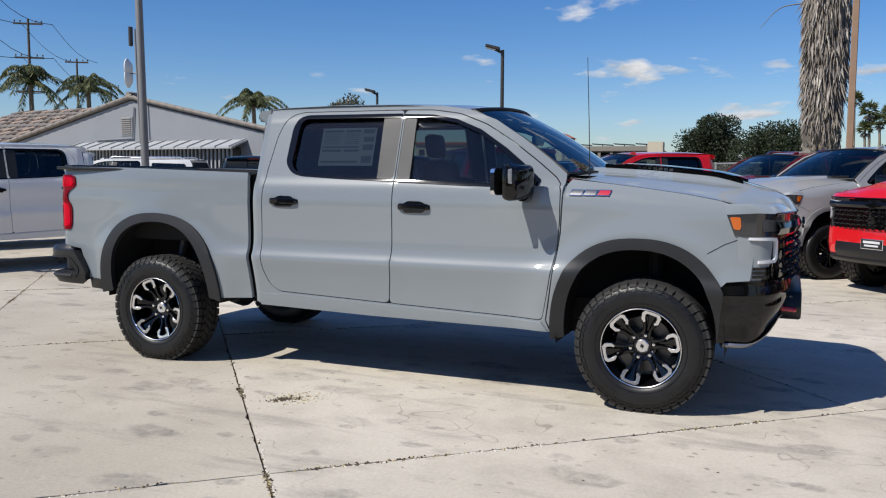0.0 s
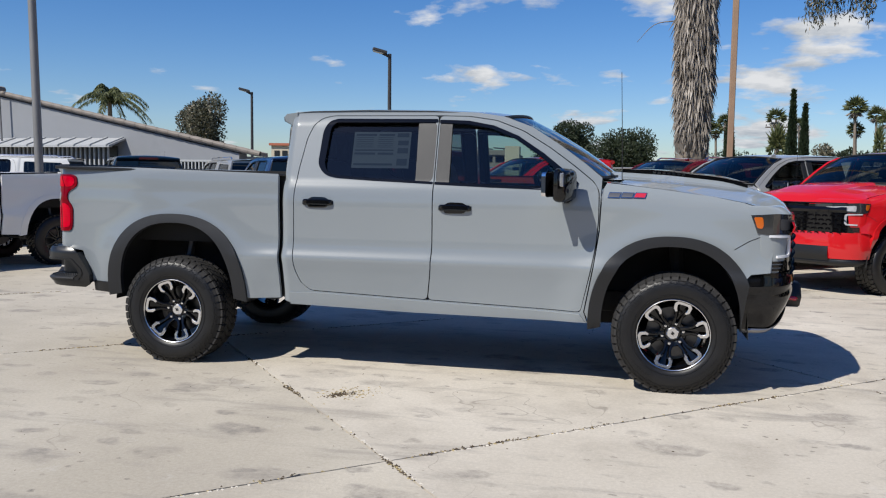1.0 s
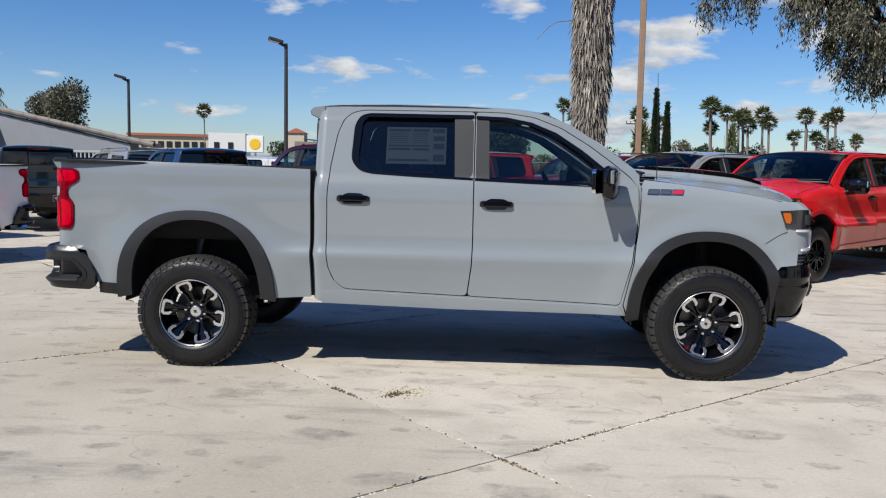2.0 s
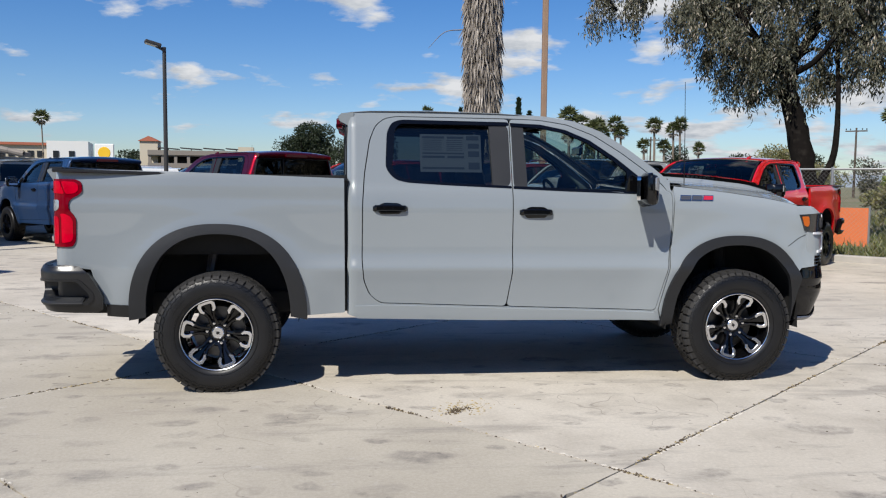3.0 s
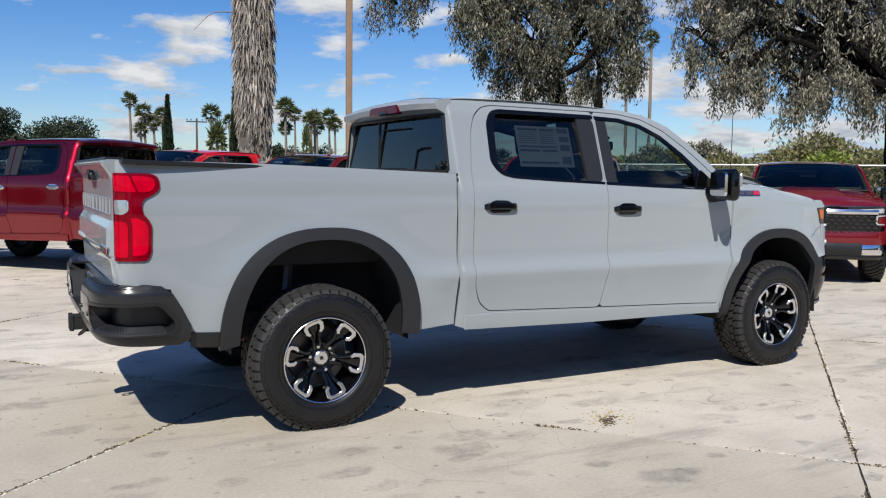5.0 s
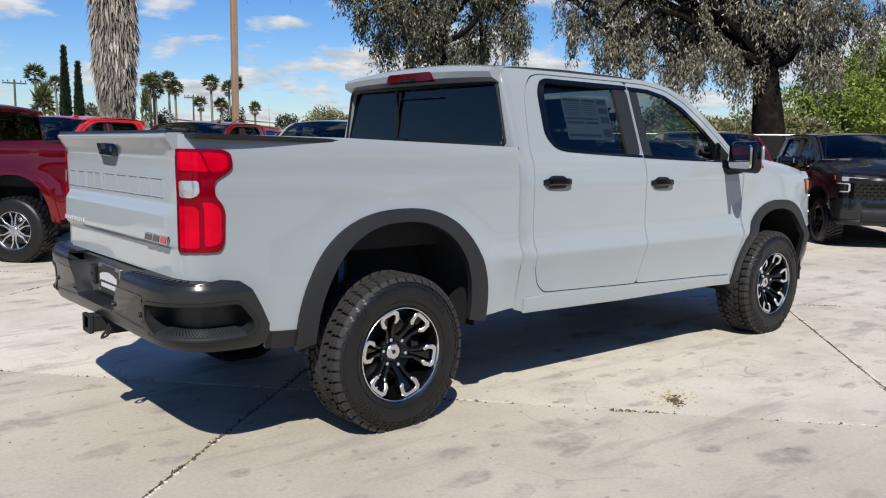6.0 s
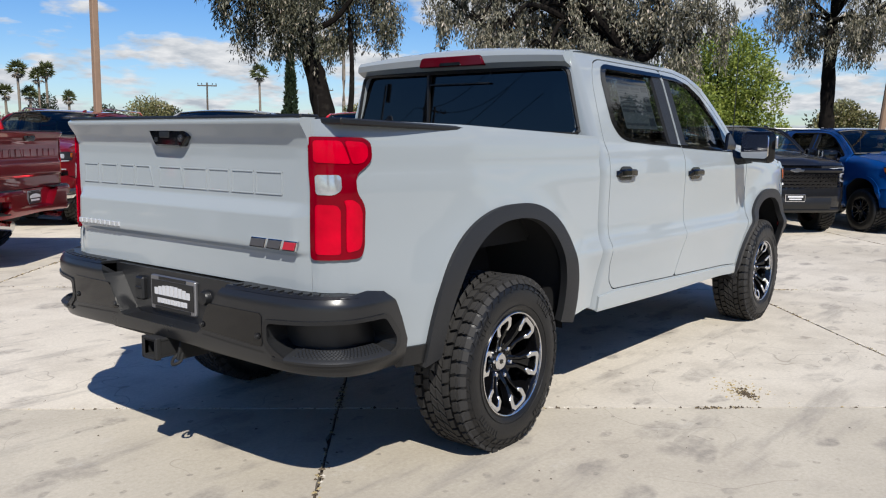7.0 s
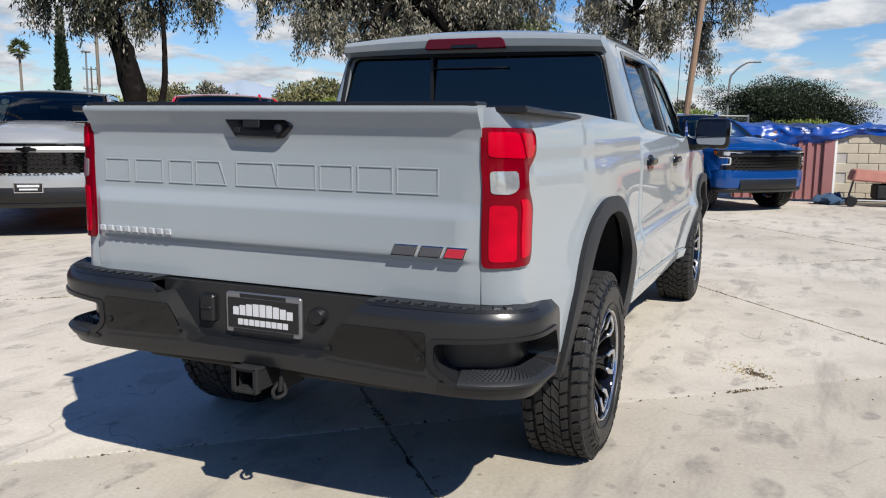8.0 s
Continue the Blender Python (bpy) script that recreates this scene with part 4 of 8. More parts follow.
        part("hitch", lambda: join(box(-3.12, -2.70, -0.048, 0.048, 0.506, 0.519, 0.003), box(-3.12, -2.70, -0.048, 0.048, 0.577, 0.590, 0.003), box(-3.12, -2.70, -0.048, -0.034, 0.519, 0.577), box(-3.12, -2.70, 0.034, 0.048, 0.519, 0.577), box(-3.125, -3.10, -0.054, -0.034, 0.50, 0.596, 0.004), box(-3.125, -3.10, 0.034, 0.054, 0.50, 0.596, 0.004), box(-3.125, -3.10, -0.05, 0.05, 0.584, 0.597, 0.004), box(-3.125, -3.10, -0.05, 0.05, 0.499, 0.512, 0.004)), UNDER, t, "black tow hitch receiver", key="hitch", smooth=False)
        part("hitch_bracket", lambda: join(*[prism([(-3.06, 0.50), (-2.90, 0.50), (-2.90, 0.62), (-3.03, 0.62)], q * 0.105, q * 0.093, "y", 0.002) for q in (-1, 1)], *[tube(smooth_line([(-3.03, q * 0.10, 0.525), (-3.06, q * 0.125, 0.50), (-3.08, q * 0.10, 0.485), (-3.06, q * 0.075, 0.50), (-3.03, q * 0.08, 0.525)], 4), 0.007, 6) for q in (-1,)], tube([(-2.93, -0.55, 0.56), (-2.93, 0.55, 0.56)], 0.035, 10)), UNDER, t, "black hitch bracket and cross tube", key="hitch2")
    else:
        for sgn in (-1, 1):
            part("exhaust_tip", lambda: tube([(-2.75, 0, 0.50), (-3.04, 0, 0.485)], 0.055, 10), CHROME, t, "chrome exhaust tip", key="exhaust", at=pose(0, 0.62 * sgn, 0))



def truck(m, coat, label, hero=False, style="black", accent=GLOSS_BLACK, bumper=None, flare=None, cab_lights=False, group="", plate=True, badge=GLOSS_BLACK, suv=False, tall=0.965):
    """A crew cab pickup truck in the given paint."""
    t = thing("suv" if suv else "pickup_truck", m, label, "suv" if suv else "pickup truck", group)
    # the body is 2.06 m wide over the doors' crease; the others stand on lower springs
    t.matrix_basis = m @ Matrix.Diagonal((1, 1.043, 1 if hero else tall, 1))
    st = 0.045 if hero else 0.10
    tag = "h" if hero else "f"
    bumper_mat = bumper or (BUMPER_BLACK if hero else accent)
    flare_mat = flare or (FLARE if hero else coat)
    R, L = lambda g: g, flipped

    body = part("body", lambda: join(
        sheet(lambda u, v: roof_pt(u, v), 24, 20),
    ), coat, t, key=("body", tag), smooth="all")
    if not suv:
        part("cab_back", lambda: g_cab_back(0.09), coat, t, key="cabback")
    # sheet metal, both sides
    for sgn, fl in ((-1, R), (1, L)):
        k = "R" if sgn < 0 else "L"
        part("cab_side", lambda: fl(g_cab_side(st)), coat, t, key=("cab_side", tag, k))
        part("rocker_panel", lambda: fl(g_rocker(st)), coat, t, key=("rocker", tag, k))
        rd = part("rear_door", lambda: fl(g_rear_door(st)), coat, t, key=("rear_door", tag, k))
        fd = part("front_door", lambda: fl(g_front_door(st)), coat, t, key=("front_door", tag, k))
        if suv:
            part("quarter_panel", lambda: fl(panel([(-0.975, 1.93), (-0.96, 1.3), (-0.935, 0.50), (-0.97, 0.48)] + arch(-1.35, 0.47, 0.44, 0.98, 14)[::-1][1:-1] + [(-1.85, 0.50), (-2.38, 0.56), (-2.44, 0.95), (-2.42, 1.36), (-2.30, 1.80), (-2.22, 1.92)], [rounded([(-1.08, 1.44), (-1.06, 1.83), (-2.10, 1.80), (-2.24, 1.46)], 0.05)], lambda x, z: (x, -float(np.interp(z, *CAB_W)) + 0.04 * smoothstep(-1.9, -2.45, x), z), st, 0.03)), coat, t, key=("quarter", k))
            part("window", lambda: fl(panel([(-1.06, 1.42), (-1.04, 1.86), (-2.14, 1.83), (-2.28, 1.44)], [], lambda x, z: (x, -float(np.interp(z, *CAB_W)) + 0.04 * smoothstep(-1.9, -2.45, x), z), 0.15, 0, -0.02)), GLASS, t, "dark quarter glass", key=("qglass", k))
            part("roof_rail", lambda: fl(tube([(0.3, -0.68, 1.97), (0.2, -0.68, 2.02), (-1.9, -0.66, 2.02), (-2.05, -0.66, 1.95)], 0.016, 6)), CHROME, t, "bright roof rail", key=("rrail", k))
            part("wheel_liner", lambda: fl((lambda hoop: ([(x, y, z) for y in (-0.93, -0.5) for x, z in hoop], [(i, i + 1, len(hoop) + i + 1, len(hoop) + i) for i in range(len(hoop) - 1)] + [tuple(range(len(hoop), 2 * len(hoop)))]))(arch(-1.35, 0.5, 0.44, 1.02, 16))), LINER, t, key=("swell", k))
            part("tail_lamp", lambda: fl(box(-2.46, -2.36, -0.90, -0.80, 1.0, 1.5, 0.02)), DEEP_RED, t, "upright red tail lamp", key=("stail", k))
        else:
            part("bedside", lambda: fl(g_bedside(st)), coat, t, key=("bedside", tag, k))
        part("fender", lambda: fl(g_fender(st)), coat, t, key=("fender", tag, k))
        if not suv:
            part("wheel_arch_flare", lambda: fl(g_flare(REAR_IN, REAR_OUT, st, None, 0.022 if hero else 0.006)), flare_mat, t, "dark grey plastic arch flare" if hero else "", key=("rflare", tag, k))
        part("wheel_arch_flare", lambda: fl(g_flare(FRONT_IN, FRONT_OUT, st, 2.345, 0.022 if hero else 0.006)), flare_mat, t, "dark grey plastic arch flare" if hero else "", key=("fflare", tag, k))
        # glass and door furniture
        part("window", lambda: fl(g_glass([(-0.672, 1.50), (-0.56, 1.435), (0.06, 1.40), (0.06, 1.885), (-0.61, 1.89), (-0.655, 1.86)], 0.15)), GLASS, rd, "dark privacy glass", key=("rglass", k))
        part("window", lambda: fl(g_glass([(0.235, 1.39), (0.235, 1.885), (0.42, 1.875), (0.60, 1.84), (0.80, 1.755), (1.02, 1.605), (1.20, 1.45), (1.19, 1.36)], 0.15)), GLASS_CLEAR, fd, "clear tinted door glass", key=("fglass", k))
        part("pillar_trim", lambda: fl(panel([(0.035, 1.412), (0.166, 1.410), (0.166, 1.876), (0.022, 1.880)], [], side_map, 0.08, 0.02, -0.003)), FLARE, rd, "dark pillar trim", key=("btrim", k))
        part("pillar_trim", lambda: fl(panel([(0.183, 1.410), (0.285, 1.405), (0.275, 1.872), (0.183, 1.876)], [], side_map, 0.08, 0.02, -0.003)), FLARE, fd, "dark pillar trim", key=("btrim2", k))
        part("window_seal", lambda: fl(panel(rounded([(-0.725, 1.54), (-0.665, 1.468), (-0.58, 1.444), (-0.30, 1.428), (0.167, 1.409), (0.167, 1.425), (-0.30, 1.446), (-0.57, 1.464), (-0.64, 1.487), (-0.675, 1.54), (-0.655, 1.82), (-0.62, 1.86), (0.167, 1.858), (0.167, 1.884), (-0.61, 1.889), (-0.675, 1.868), (-0.712, 1.80)], 0.045, 4), [], side_map, 0.08, 0.015, 0.004)), GLOSS_BLACK, rd, "gloss black window surround", key=("rseal", k))
        part("window_seal", lambda: fl(panel([(0.181, 1.407), (0.60, 1.392), (1.18, 1.375), (1.205, 1.43), (1.10, 1.522), (0.955, 1.637), (0.765, 1.762), (0.585, 1.836), (0.40, 1.871), (0.181, 1.879), (0.181, 1.855), (0.39, 1.848), (0.57, 1.815), (0.745, 1.742), (0.93, 1.618), (1.03, 1.535), (1.03, 1.40), (0.60, 1.412), (0.181, 1.425)], [], side_map, 0.08, 0.015, 0.004)), GLOSS_BLACK, fd, "gloss black window surround", key=("fseal", k))
        for dr, hx, hz in ((rd, -0.69, 1.262), (fd, 0.345, 1.240)):
            def handle(hx=hx, hz=hz):
                y0 = -half_width(hx, hz)
                grip = smooth_line([(hx - 0.125, y0 + 0.004, hz), (hx - 0.10, y0 - 0.018, hz + 0.004), (hx, y0 - 0.024, hz + 0.006), (hx + 0.09, y0 - 0.018, hz + 0.003), (hx + 0.115, y0 + 0.004, hz)], 4)
                V, F = [], []
                for i, p in enumerate(grip):
                    hh = 0.021 if 2 < i < len(grip) - 3 else 0.016
                    V += [(p[0], p[1] - 0.008, p[2] - hh * 0.6), (p[0], p[1] - 0.008, p[2] + hh * 0.6), (p[0], p[1], p[2] + hh), (p[0], p[1] + 0.012, p[2] + hh * 0.7), (p[0], p[1] + 0.012, p[2] - hh * 0.7), (p[0], p[1], p[2] - hh)]
                for i in range(len(grip) - 1):
                    F += [(i * 6 + j, i * 6 + (j + 1) % 6, (i + 1) * 6 + (j + 1) % 6, (i + 1) * 6 + j) for j in range(6)]
                F += [tuple(range(6))[::-1], tuple((len(grip) - 1) * 6 + j for j in range(6))]
                bez = panel(rounded([(hx - 0.085, hz - 0.038), (hx + 0.07, hz - 0.036), (hx + 0.085, hz + 0.02), (hx + 0.05, hz + 0.040), (hx - 0.05, hz + 0.042), (hx - 0.09, hz + 0.02)], 0.03), [], side_map, 0.04, 0.01, 0.0035)
                return fl(join((V, F), bez[:2]))
            part("door_handle", handle, GLOSS_BLACK if hero or accent != CHROME else CHROME, dr, "gloss black door handle" if hero else "", key=("handle", k, hx))
        # mirror
        def mirror_arm():
            return fl(join(prism([(1.00, 1.392), (1.17, 1.385), (1.19, 1.43), (1.05, 1.52), (1.02, 1.50)], -0.925, -0.90, "y", 0.004), tube([(1.12, -0.90, 1.36), (1.13, -0.97, 1.33), (1.135, -1.05, 1.345)], 0.045, 10, 0.05)))
        ma = part("mirror", mirror_arm, GLOSS_BLACK, t, "gloss black door mirror", key=("mirror_arm", k))
        def shell():
            g = box(1.075, 1.205, -1.225, -0.985, 1.300, 1.530, 0.042, 3)
            V = []
            for v in g[0]:
                f = (v[1] + 0.985) / -0.24
                back = 1.0 if v[0] > 1.13 else 0.0
                V.append((v[0] - 0.05 * f * f * back - 0.03 * f, v[1], v[2] + (0.012 * (1 - f) if v[2] < 1.45 else -0.018 * f * back)))
            return fl((V, g[1]))
        part("mirror_shell", shell, GLOSS_BLACK, ma, key=("mirror_shell", k))
        part("mirror_glass", lambda: fl((lambda g: ([(v[0] + 0.022 + 0.40 * (v[1] + 1.10), v[1], v[2]) for v in g[0]], g[1]))(prism(rounded([(-1.205, 1.335), (-1.0, 1.338), (-1.0, 1.505), (-1.205, 1.505)], 0.03), 0.998, 1.0245, "x"))), CHROME, ma, "mirror glass", key=("mirror_glass", k), smooth=False)
        part("turn_lamp", lambda: fl(prism([(1.10, 1.41), (1.125, 1.405), (1.125, 1.50), (1.10, 1.495)], -1.232, -1.215, "y", 0.004)), CLEAR_LENS, ma, "clear side turn lamp", key=("mirror_lamp", k))
        # tail lamp, wrapping the corner
        A0 = -3.008
        if not suv:
            tl = part("tail_lamp", lambda: fl(panel(rounded([(A0, 0.990), (A0, 1.446), (A0 + 0.225, 1.442), (A0 + 0.258, 1.424), (A0 + 0.262, 1.362), (A0 + 0.232, 1.336), (A0 + 0.187, 1.312), (A0 + 0.172, 1.288), (A0 + 0.174, 1.242), (A0 + 0.208, 1.204), (A0 + 0.220, 1.175), (A0 + 0.216, 1.035), (A0 + 0.196, 0.994)], 0.02, 3), [], bed_map, 0.025, 0.02, 0.010)), DEEP_RED, t, "red tail lamp with clear reversing lens", key=("tail", k))
            lenses = [([(0.022, 1.352), (0.15, 1.346), (0.118, 1.43), (0.022, 1.432)], RED_LENS), ([(0.158, 1.345), (0.215, 1.350), (0.238, 1.372), (0.236, 1.412), (0.212, 1.426), (0.128, 1.430)], RED_LENS)]
            lenses += [([(0.022, 1.012), (0.108, 1.012), (0.108, 1.178), (0.095, 1.196), (0.022, 1.198)], RED_LENS), ([(0.128, 1.018), (0.186, 1.026), (0.200, 1.05), (0.202, 1.165), (0.186, 1.196), (0.150, 1.216), (0.118, 1.214), (0.128, 1.19)], RED_LENS), ([(0.024, 1.234), (0.085, 1.232), (0.112, 1.250), (0.112, 1.306), (0.024, 1.306)], CLEAR_LENS)]
            for q, mm in lenses:
                part("lens", lambda q=q: fl(panel(rounded([(A0 + a, b) for a, b in q], 0.014, 3), [], bed_map, 0.025, 0.006, 0.0125)), mm, tl, "clear reversing lens" if mm is CLEAR_LENS else "", key=("lens", k, q[0]))
        if hero:
            part("valance", lambda: fl(panel([(-2.60, 0.525), (-2.37, 0.515), (-2.40, 0.598), (-2.60, 0.605)], [], side_map, 0.03, 0.03, 0.010)), PLASTIC, t, "black plastic valance behind the wheel", key=("valance", k))
        # wheel housings
        for cx, sp in (((1.845, FRONT_IN),) if suv else ((-1.86, REAR_IN), (1.845, FRONT_IN))):
            def well(cx=cx, sp=sp):
                hoop = arch(sp[0], sp[1] + 0.05, sp[2] - 0.05, sp[3] + 0.05, 20)
                V = [(x, y, z) for y in (-0.93, -0.50) for x, z in hoop]
                n = len(hoop)
                F = [(i, i + 1, n + i + 1, n + i) for i in range(n - 1)]
                F.append(tuple(range(n, 2 * n)))
                return fl((V, F))
            part("wheel_liner", well, LINER, t, key=("well", k, cx))
        # headlamp group
        w_ = half_width(2.36, 1.1)
        plan = smooth_line([(2.28, w_ + 0.002), (2.42, w_ - 0.008), (2.52, w_ - 0.045), (2.595, w_ - 0.115), (2.645, w_ - 0.215), (2.675, w_ - 0.33), (2.70, w_ - 0.50), (2.72, w_ - 0.70), (2.725, -0.002)], 5)
        run = [0.0]
        for p0, p1 in zip(plan, plan[1:]):
            run.append(run[-1] + math.dist(p0, p1))
        def lamp_map(a, z):
            """a: along the front corner from the fender's side round to the grille."""
            s = a + run[5]
            return (float(np.interp(s, run, [p[0] for p in plan])), -float(np.interp(s, run, [p[1] for p in plan])), z)
        hl = part("headlamp", lambda: fl(panel([(-0.075, 1.235), (-0.03, 1.115), (0.04, 1.105), (0.62, 1.125), (0.62, 1.225), (0.10, 1.245)], [], lamp_map, 0.03, 0.02, 0.006)), LAMP_DARK, t, "smoked headlamp with amber side marker", key=("headlamp", k))
        part("side_marker", lambda: fl(panel(rounded([(-0.058, 1.222), (-0.034, 1.150), (-0.002, 1.146), (0.006, 1.165), (0.000, 1.222)], 0.012), [], lamp_map, 0.03, 0.01, 0.010)), AMBER, hl, "amber side marker", key=("marker", k))
        part("projector", lambda: fl(panel(rounded([(0.13, 1.135), (0.55, 1.145), (0.55, 1.185), (0.13, 1.21)], 0.02), [], lamp_map, 0.03, 0.01, 0.009)), HEADLAMP_CLEAR if not hero else DARK_METAL, hl, key=("projector", k))
        part("running_lamp", lambda: fl(panel([(0.11, 0.948), (0.235, 0.952), (0.255, 0.975), (0.255, 1.080), (0.238, 1.100), (0.05, 1.104), (0.05, 1.088), (0.222, 1.082), (0.232, 1.07), (0.232, 0.982), (0.222, 0.970), (0.11, 0.966)], [], lamp_map, 0.03, 0.02, 0.012)), DRL if hero else HEADLAMP_CLEAR, t, "clear running lamp bracket", key=("drl", k))
        part("lamp_surround", lambda: fl(panel([(0.0, 0.845), (0.13, 0.845), (0.20, 0.95), (0.22, 1.105), (-0.01, 1.11)], [], lamp_map, 0.03, 0.02, 0.002)), coat, t, key=("surround", k))
        part("vent", lambda: fl(panel([(0.135, 0.845), (0.62, 0.80), (0.62, 1.12), (0.225, 1.105), (0.205, 0.95)], [], lamp_map, 0.04, 0.02, -0.004)), GLOSS_BLACK, t, "dark bumper vent", key=("fvent", k))
        part("louvre", lambda: fl(join(*[panel([(0.08, z), (0.215, z), (0.215, z + 0.017), (0.08, z + 0.017)], [], lamp_map, 0.04, 0.012, 0.008)[:2] for z in (0.862, 0.886, 0.910)])), GLOSS_BLACK, t, "black slatted louvre", key=("louvre", k))
        part("panel_seam", lambda: fl(panel([(2.432, 1.098), (2.34, 1.062), (2.245, 1.005), (2.247, 1.001), (2.342, 1.058), (2.434, 1.094)], [], side_map, 0.03, 0, 0.001)), SEAL, t, key=("seam", k))
        # front bumper corner
        def corner_low(a):
            return 0.463 + 0.135 * smoothstep(0.06, 0.46, a)
        def corner():
            def f(u, v):
                a = -0.115 + 0.64 * u
                low = corner_low(a)
                z = low + (0.850 - low) * v
                p = lamp_map(a, 1.0)
                q = smoothstep(0.5, 0.0, v)
                k = smoothstep(-0.05, 0.25, a)
                bulge = 0.016 * math.sin(math.pi * min(1, v * 1.05)) + 0.010 * smoothstep(0.66, 0.72, v) - 0.035 * q
                return (p[0] + bulge * k, p[1] - bulge * (1 - 0.6 * k), z)
            return fl(sheet(f, 30, 18))
        if hero:
            part("bumper_corner", corner, GLOSS_BLACK, t, "gloss black front bumper corner", key=("fcorner", k))
        else:
            def half_bumper(z0, z1, out, a0=-0.115, tuck=0.0):
                def f(u, v):
                    a = a0 + (run[-1] - run[5] - 0.002 - a0) * u
                    p, kk = lamp_map(a, 1.0), smoothstep(-0.05, 0.25, a)
                    d = out + 0.012 * math.sin(math.pi * v) - 0.03 * smoothstep(0.4, 0, v) * tuck
                    return (p[0] + d * kk, p[1] - d * (1 - kk), z0 + (z1 - z0) * v)
                return fl(sheet(f, 36, 10))
            if accent == CHROME:
                part("bumper_half", lambda: half_bumper(0.63, 0.85, 0.008), coat, t, key=("fhalfc", k))
                part("bumper_strip", lambda: half_bumper(0.48, 0.64, 0.014, tuck=0.5), CHROME, t, "chrome bumper strip", key=("fchrome", k))
            else:
                part("bumper_half", lambda: half_bumper(0.50, 0.85, 0.008, tuck=0.4), coat, t, key=("fhalf", k))
            part("bumper_lower", lambda: half_bumper(0.47, 0.665, 0.020, 0.42, 0.6), PLASTIC, t, "black lower bumper", key=("flow", k))
            part("bumper_lip", lambda: half_bumper(0.40, 0.505, -0.022, tuck=1.0), PLASTIC, t, "black bumper lip", key=("flip", k))
        def brow():
            def f(u, v):
                a = -0.095 + 0.80 * u
                p, kk = lamp_map(a, 1.0), smoothstep(-0.05, 0.25, a)
                return (p[0] - 0.10 * v * kk + 0.004, p[1] * (1 - 0.035 * v) , 1.222 + 0.075 * math.sin(v * math.pi / 2))
            return fl(sheet(f, 24, 6))
        part("lamp_brow", brow, coat, t, key=("brow", k))
        if hero:
            def skid_strip():
                def f(u, v):
                    a = -0.06 + 0.58 * u
                    p, kk = lamp_map(a, 1.0), smoothstep(-0.05, 0.25, a)
                    d = float(np.interp(v, [0, 0.15, 0.45, 1], [-0.020, -0.014, -0.030, -0.16]))
                    return (p[0] + d * kk - 0.05 * v, p[1] - d * (1 - 0.5 * kk), corner_low(a) + 0.006 - float(np.interp(v, [0, 0.15, 0.45, 1], [0, 0.012, 0.034, 0.030])))
                return fl(sheet(f, 24, 8))
            part("skid_plate", skid_strip, SKID, t, "satin silver skid strip under the bumper", key=("skid", k))
        # underbody frame rail, door step area
        part("frame_rail", lambda: fl(box(-2.8, 2.3, -0.52, -0.42, 0.48, 0.64, 0.01)), UNDER, t, key=("rail", k))
        part("sill", lambda: fl(box(-0.90, 1.30, -0.90, -0.55, 0.485, 0.62, 0.02)), UNDER, t, key=("sill", k))
        # badge on the fender, as plain shapes
        if hero:
            bx, bz = 1.405, 1.350
            cells = [[(bx + a, bz - 0.017), (bx + b, bz - 0.018), (bx + b + 0.014, bz + 0.019), (bx + a + 0.014, bz + 0.020)] for a, b in ((0.0, 0.082), (0.088, 0.168), (0.174, 0.252))]
            ba = part("badge", lambda: fl(join(*[panel(q, [], side_map, 0.03, 0.004, 0.005)[:2] for q in cells])), CHROME, t, "bright edged grey and red plain side badge", key=("zbadge", k), smooth=False)
            for q, mm, nm in ((cells[0], GREY_BADGE, "badge_face"), (cells[1], GREY_BADGE, "badge_face"), (cells[2], RED_TRIM, "badge_accent")):
                part(nm, lambda q=q: fl(panel([(q[0][0] + 0.005, q[0][1] + 0.005), (q[1][0] - 0.004, q[1][1] + 0.005), (q[2][0] - 0.005, q[2][1] - 0.005), (q[3][0] + 0.004, q[3][1] - 0.005)], [], side_map, 0.03, 0, 0.0065)), mm, ba, "red half of the badge" if mm is RED_TRIM else "dark grey face of the badge", key=("zb", k, q[0]))

    # glazing of the cab
    part("windscreen", lambda: sheet(screen_pt, 10, 16, (0.03, 0.97), (0.02, 0.98)), SCREEN_GLASS, t, "tinted windscreen", key="screen", smooth="all")
    part("windscreen_seal", lambda: join(*[tube([screen_pt(u, v) for u, v in e], 0.016, 6) for e in ([(0.01, k / 12) for k in range(13)], [(0.99, k / 12) for k in range(13)], [(k / 10, 0.008) for k in range(11)], [(k / 10, 0.992) for k in range(11)])]), SEAL, t, key="screenseal")
    if suv:
        suv_back(t, coat)
    else:
        cab_back(t, coat, hero)
    part("antenna_fin", lambda: join(prism([(0.545, 1.90), (0.72, 1.885), (0.655, 1.965), (0.565, 1.988)], 0.478, 0.514, "y", 0.006)), GLOSS_BLACK if hero else coat, t, "roof antenna fin", key="fin")
    part("mast_antenna", lambda: tube([(1.50, -0.79, 1.42), (1.49, -0.80, 1.8), (1.475, -0.81, 2.20)], 0.0035, 5, 0.002), SEAL, t, key="mast")

    # shade in the open gap between cab and bed, drawn as a black block
    if not suv:
        for sgn in (-1, 1):
            part("gap_seal", lambda: box(-1.035, -0.975, sgn * 0.68 - 0.20, sgn * 0.68 + 0.20, 0.54, 1.45), SEAL, t, "black filler for the shade in the gap between cab and bed", key=("gapfill", sgn), smooth=False)
    # hood, cowl and nose
    hd = part("hood", g_hood, coat, t, key="hood", smooth="all")
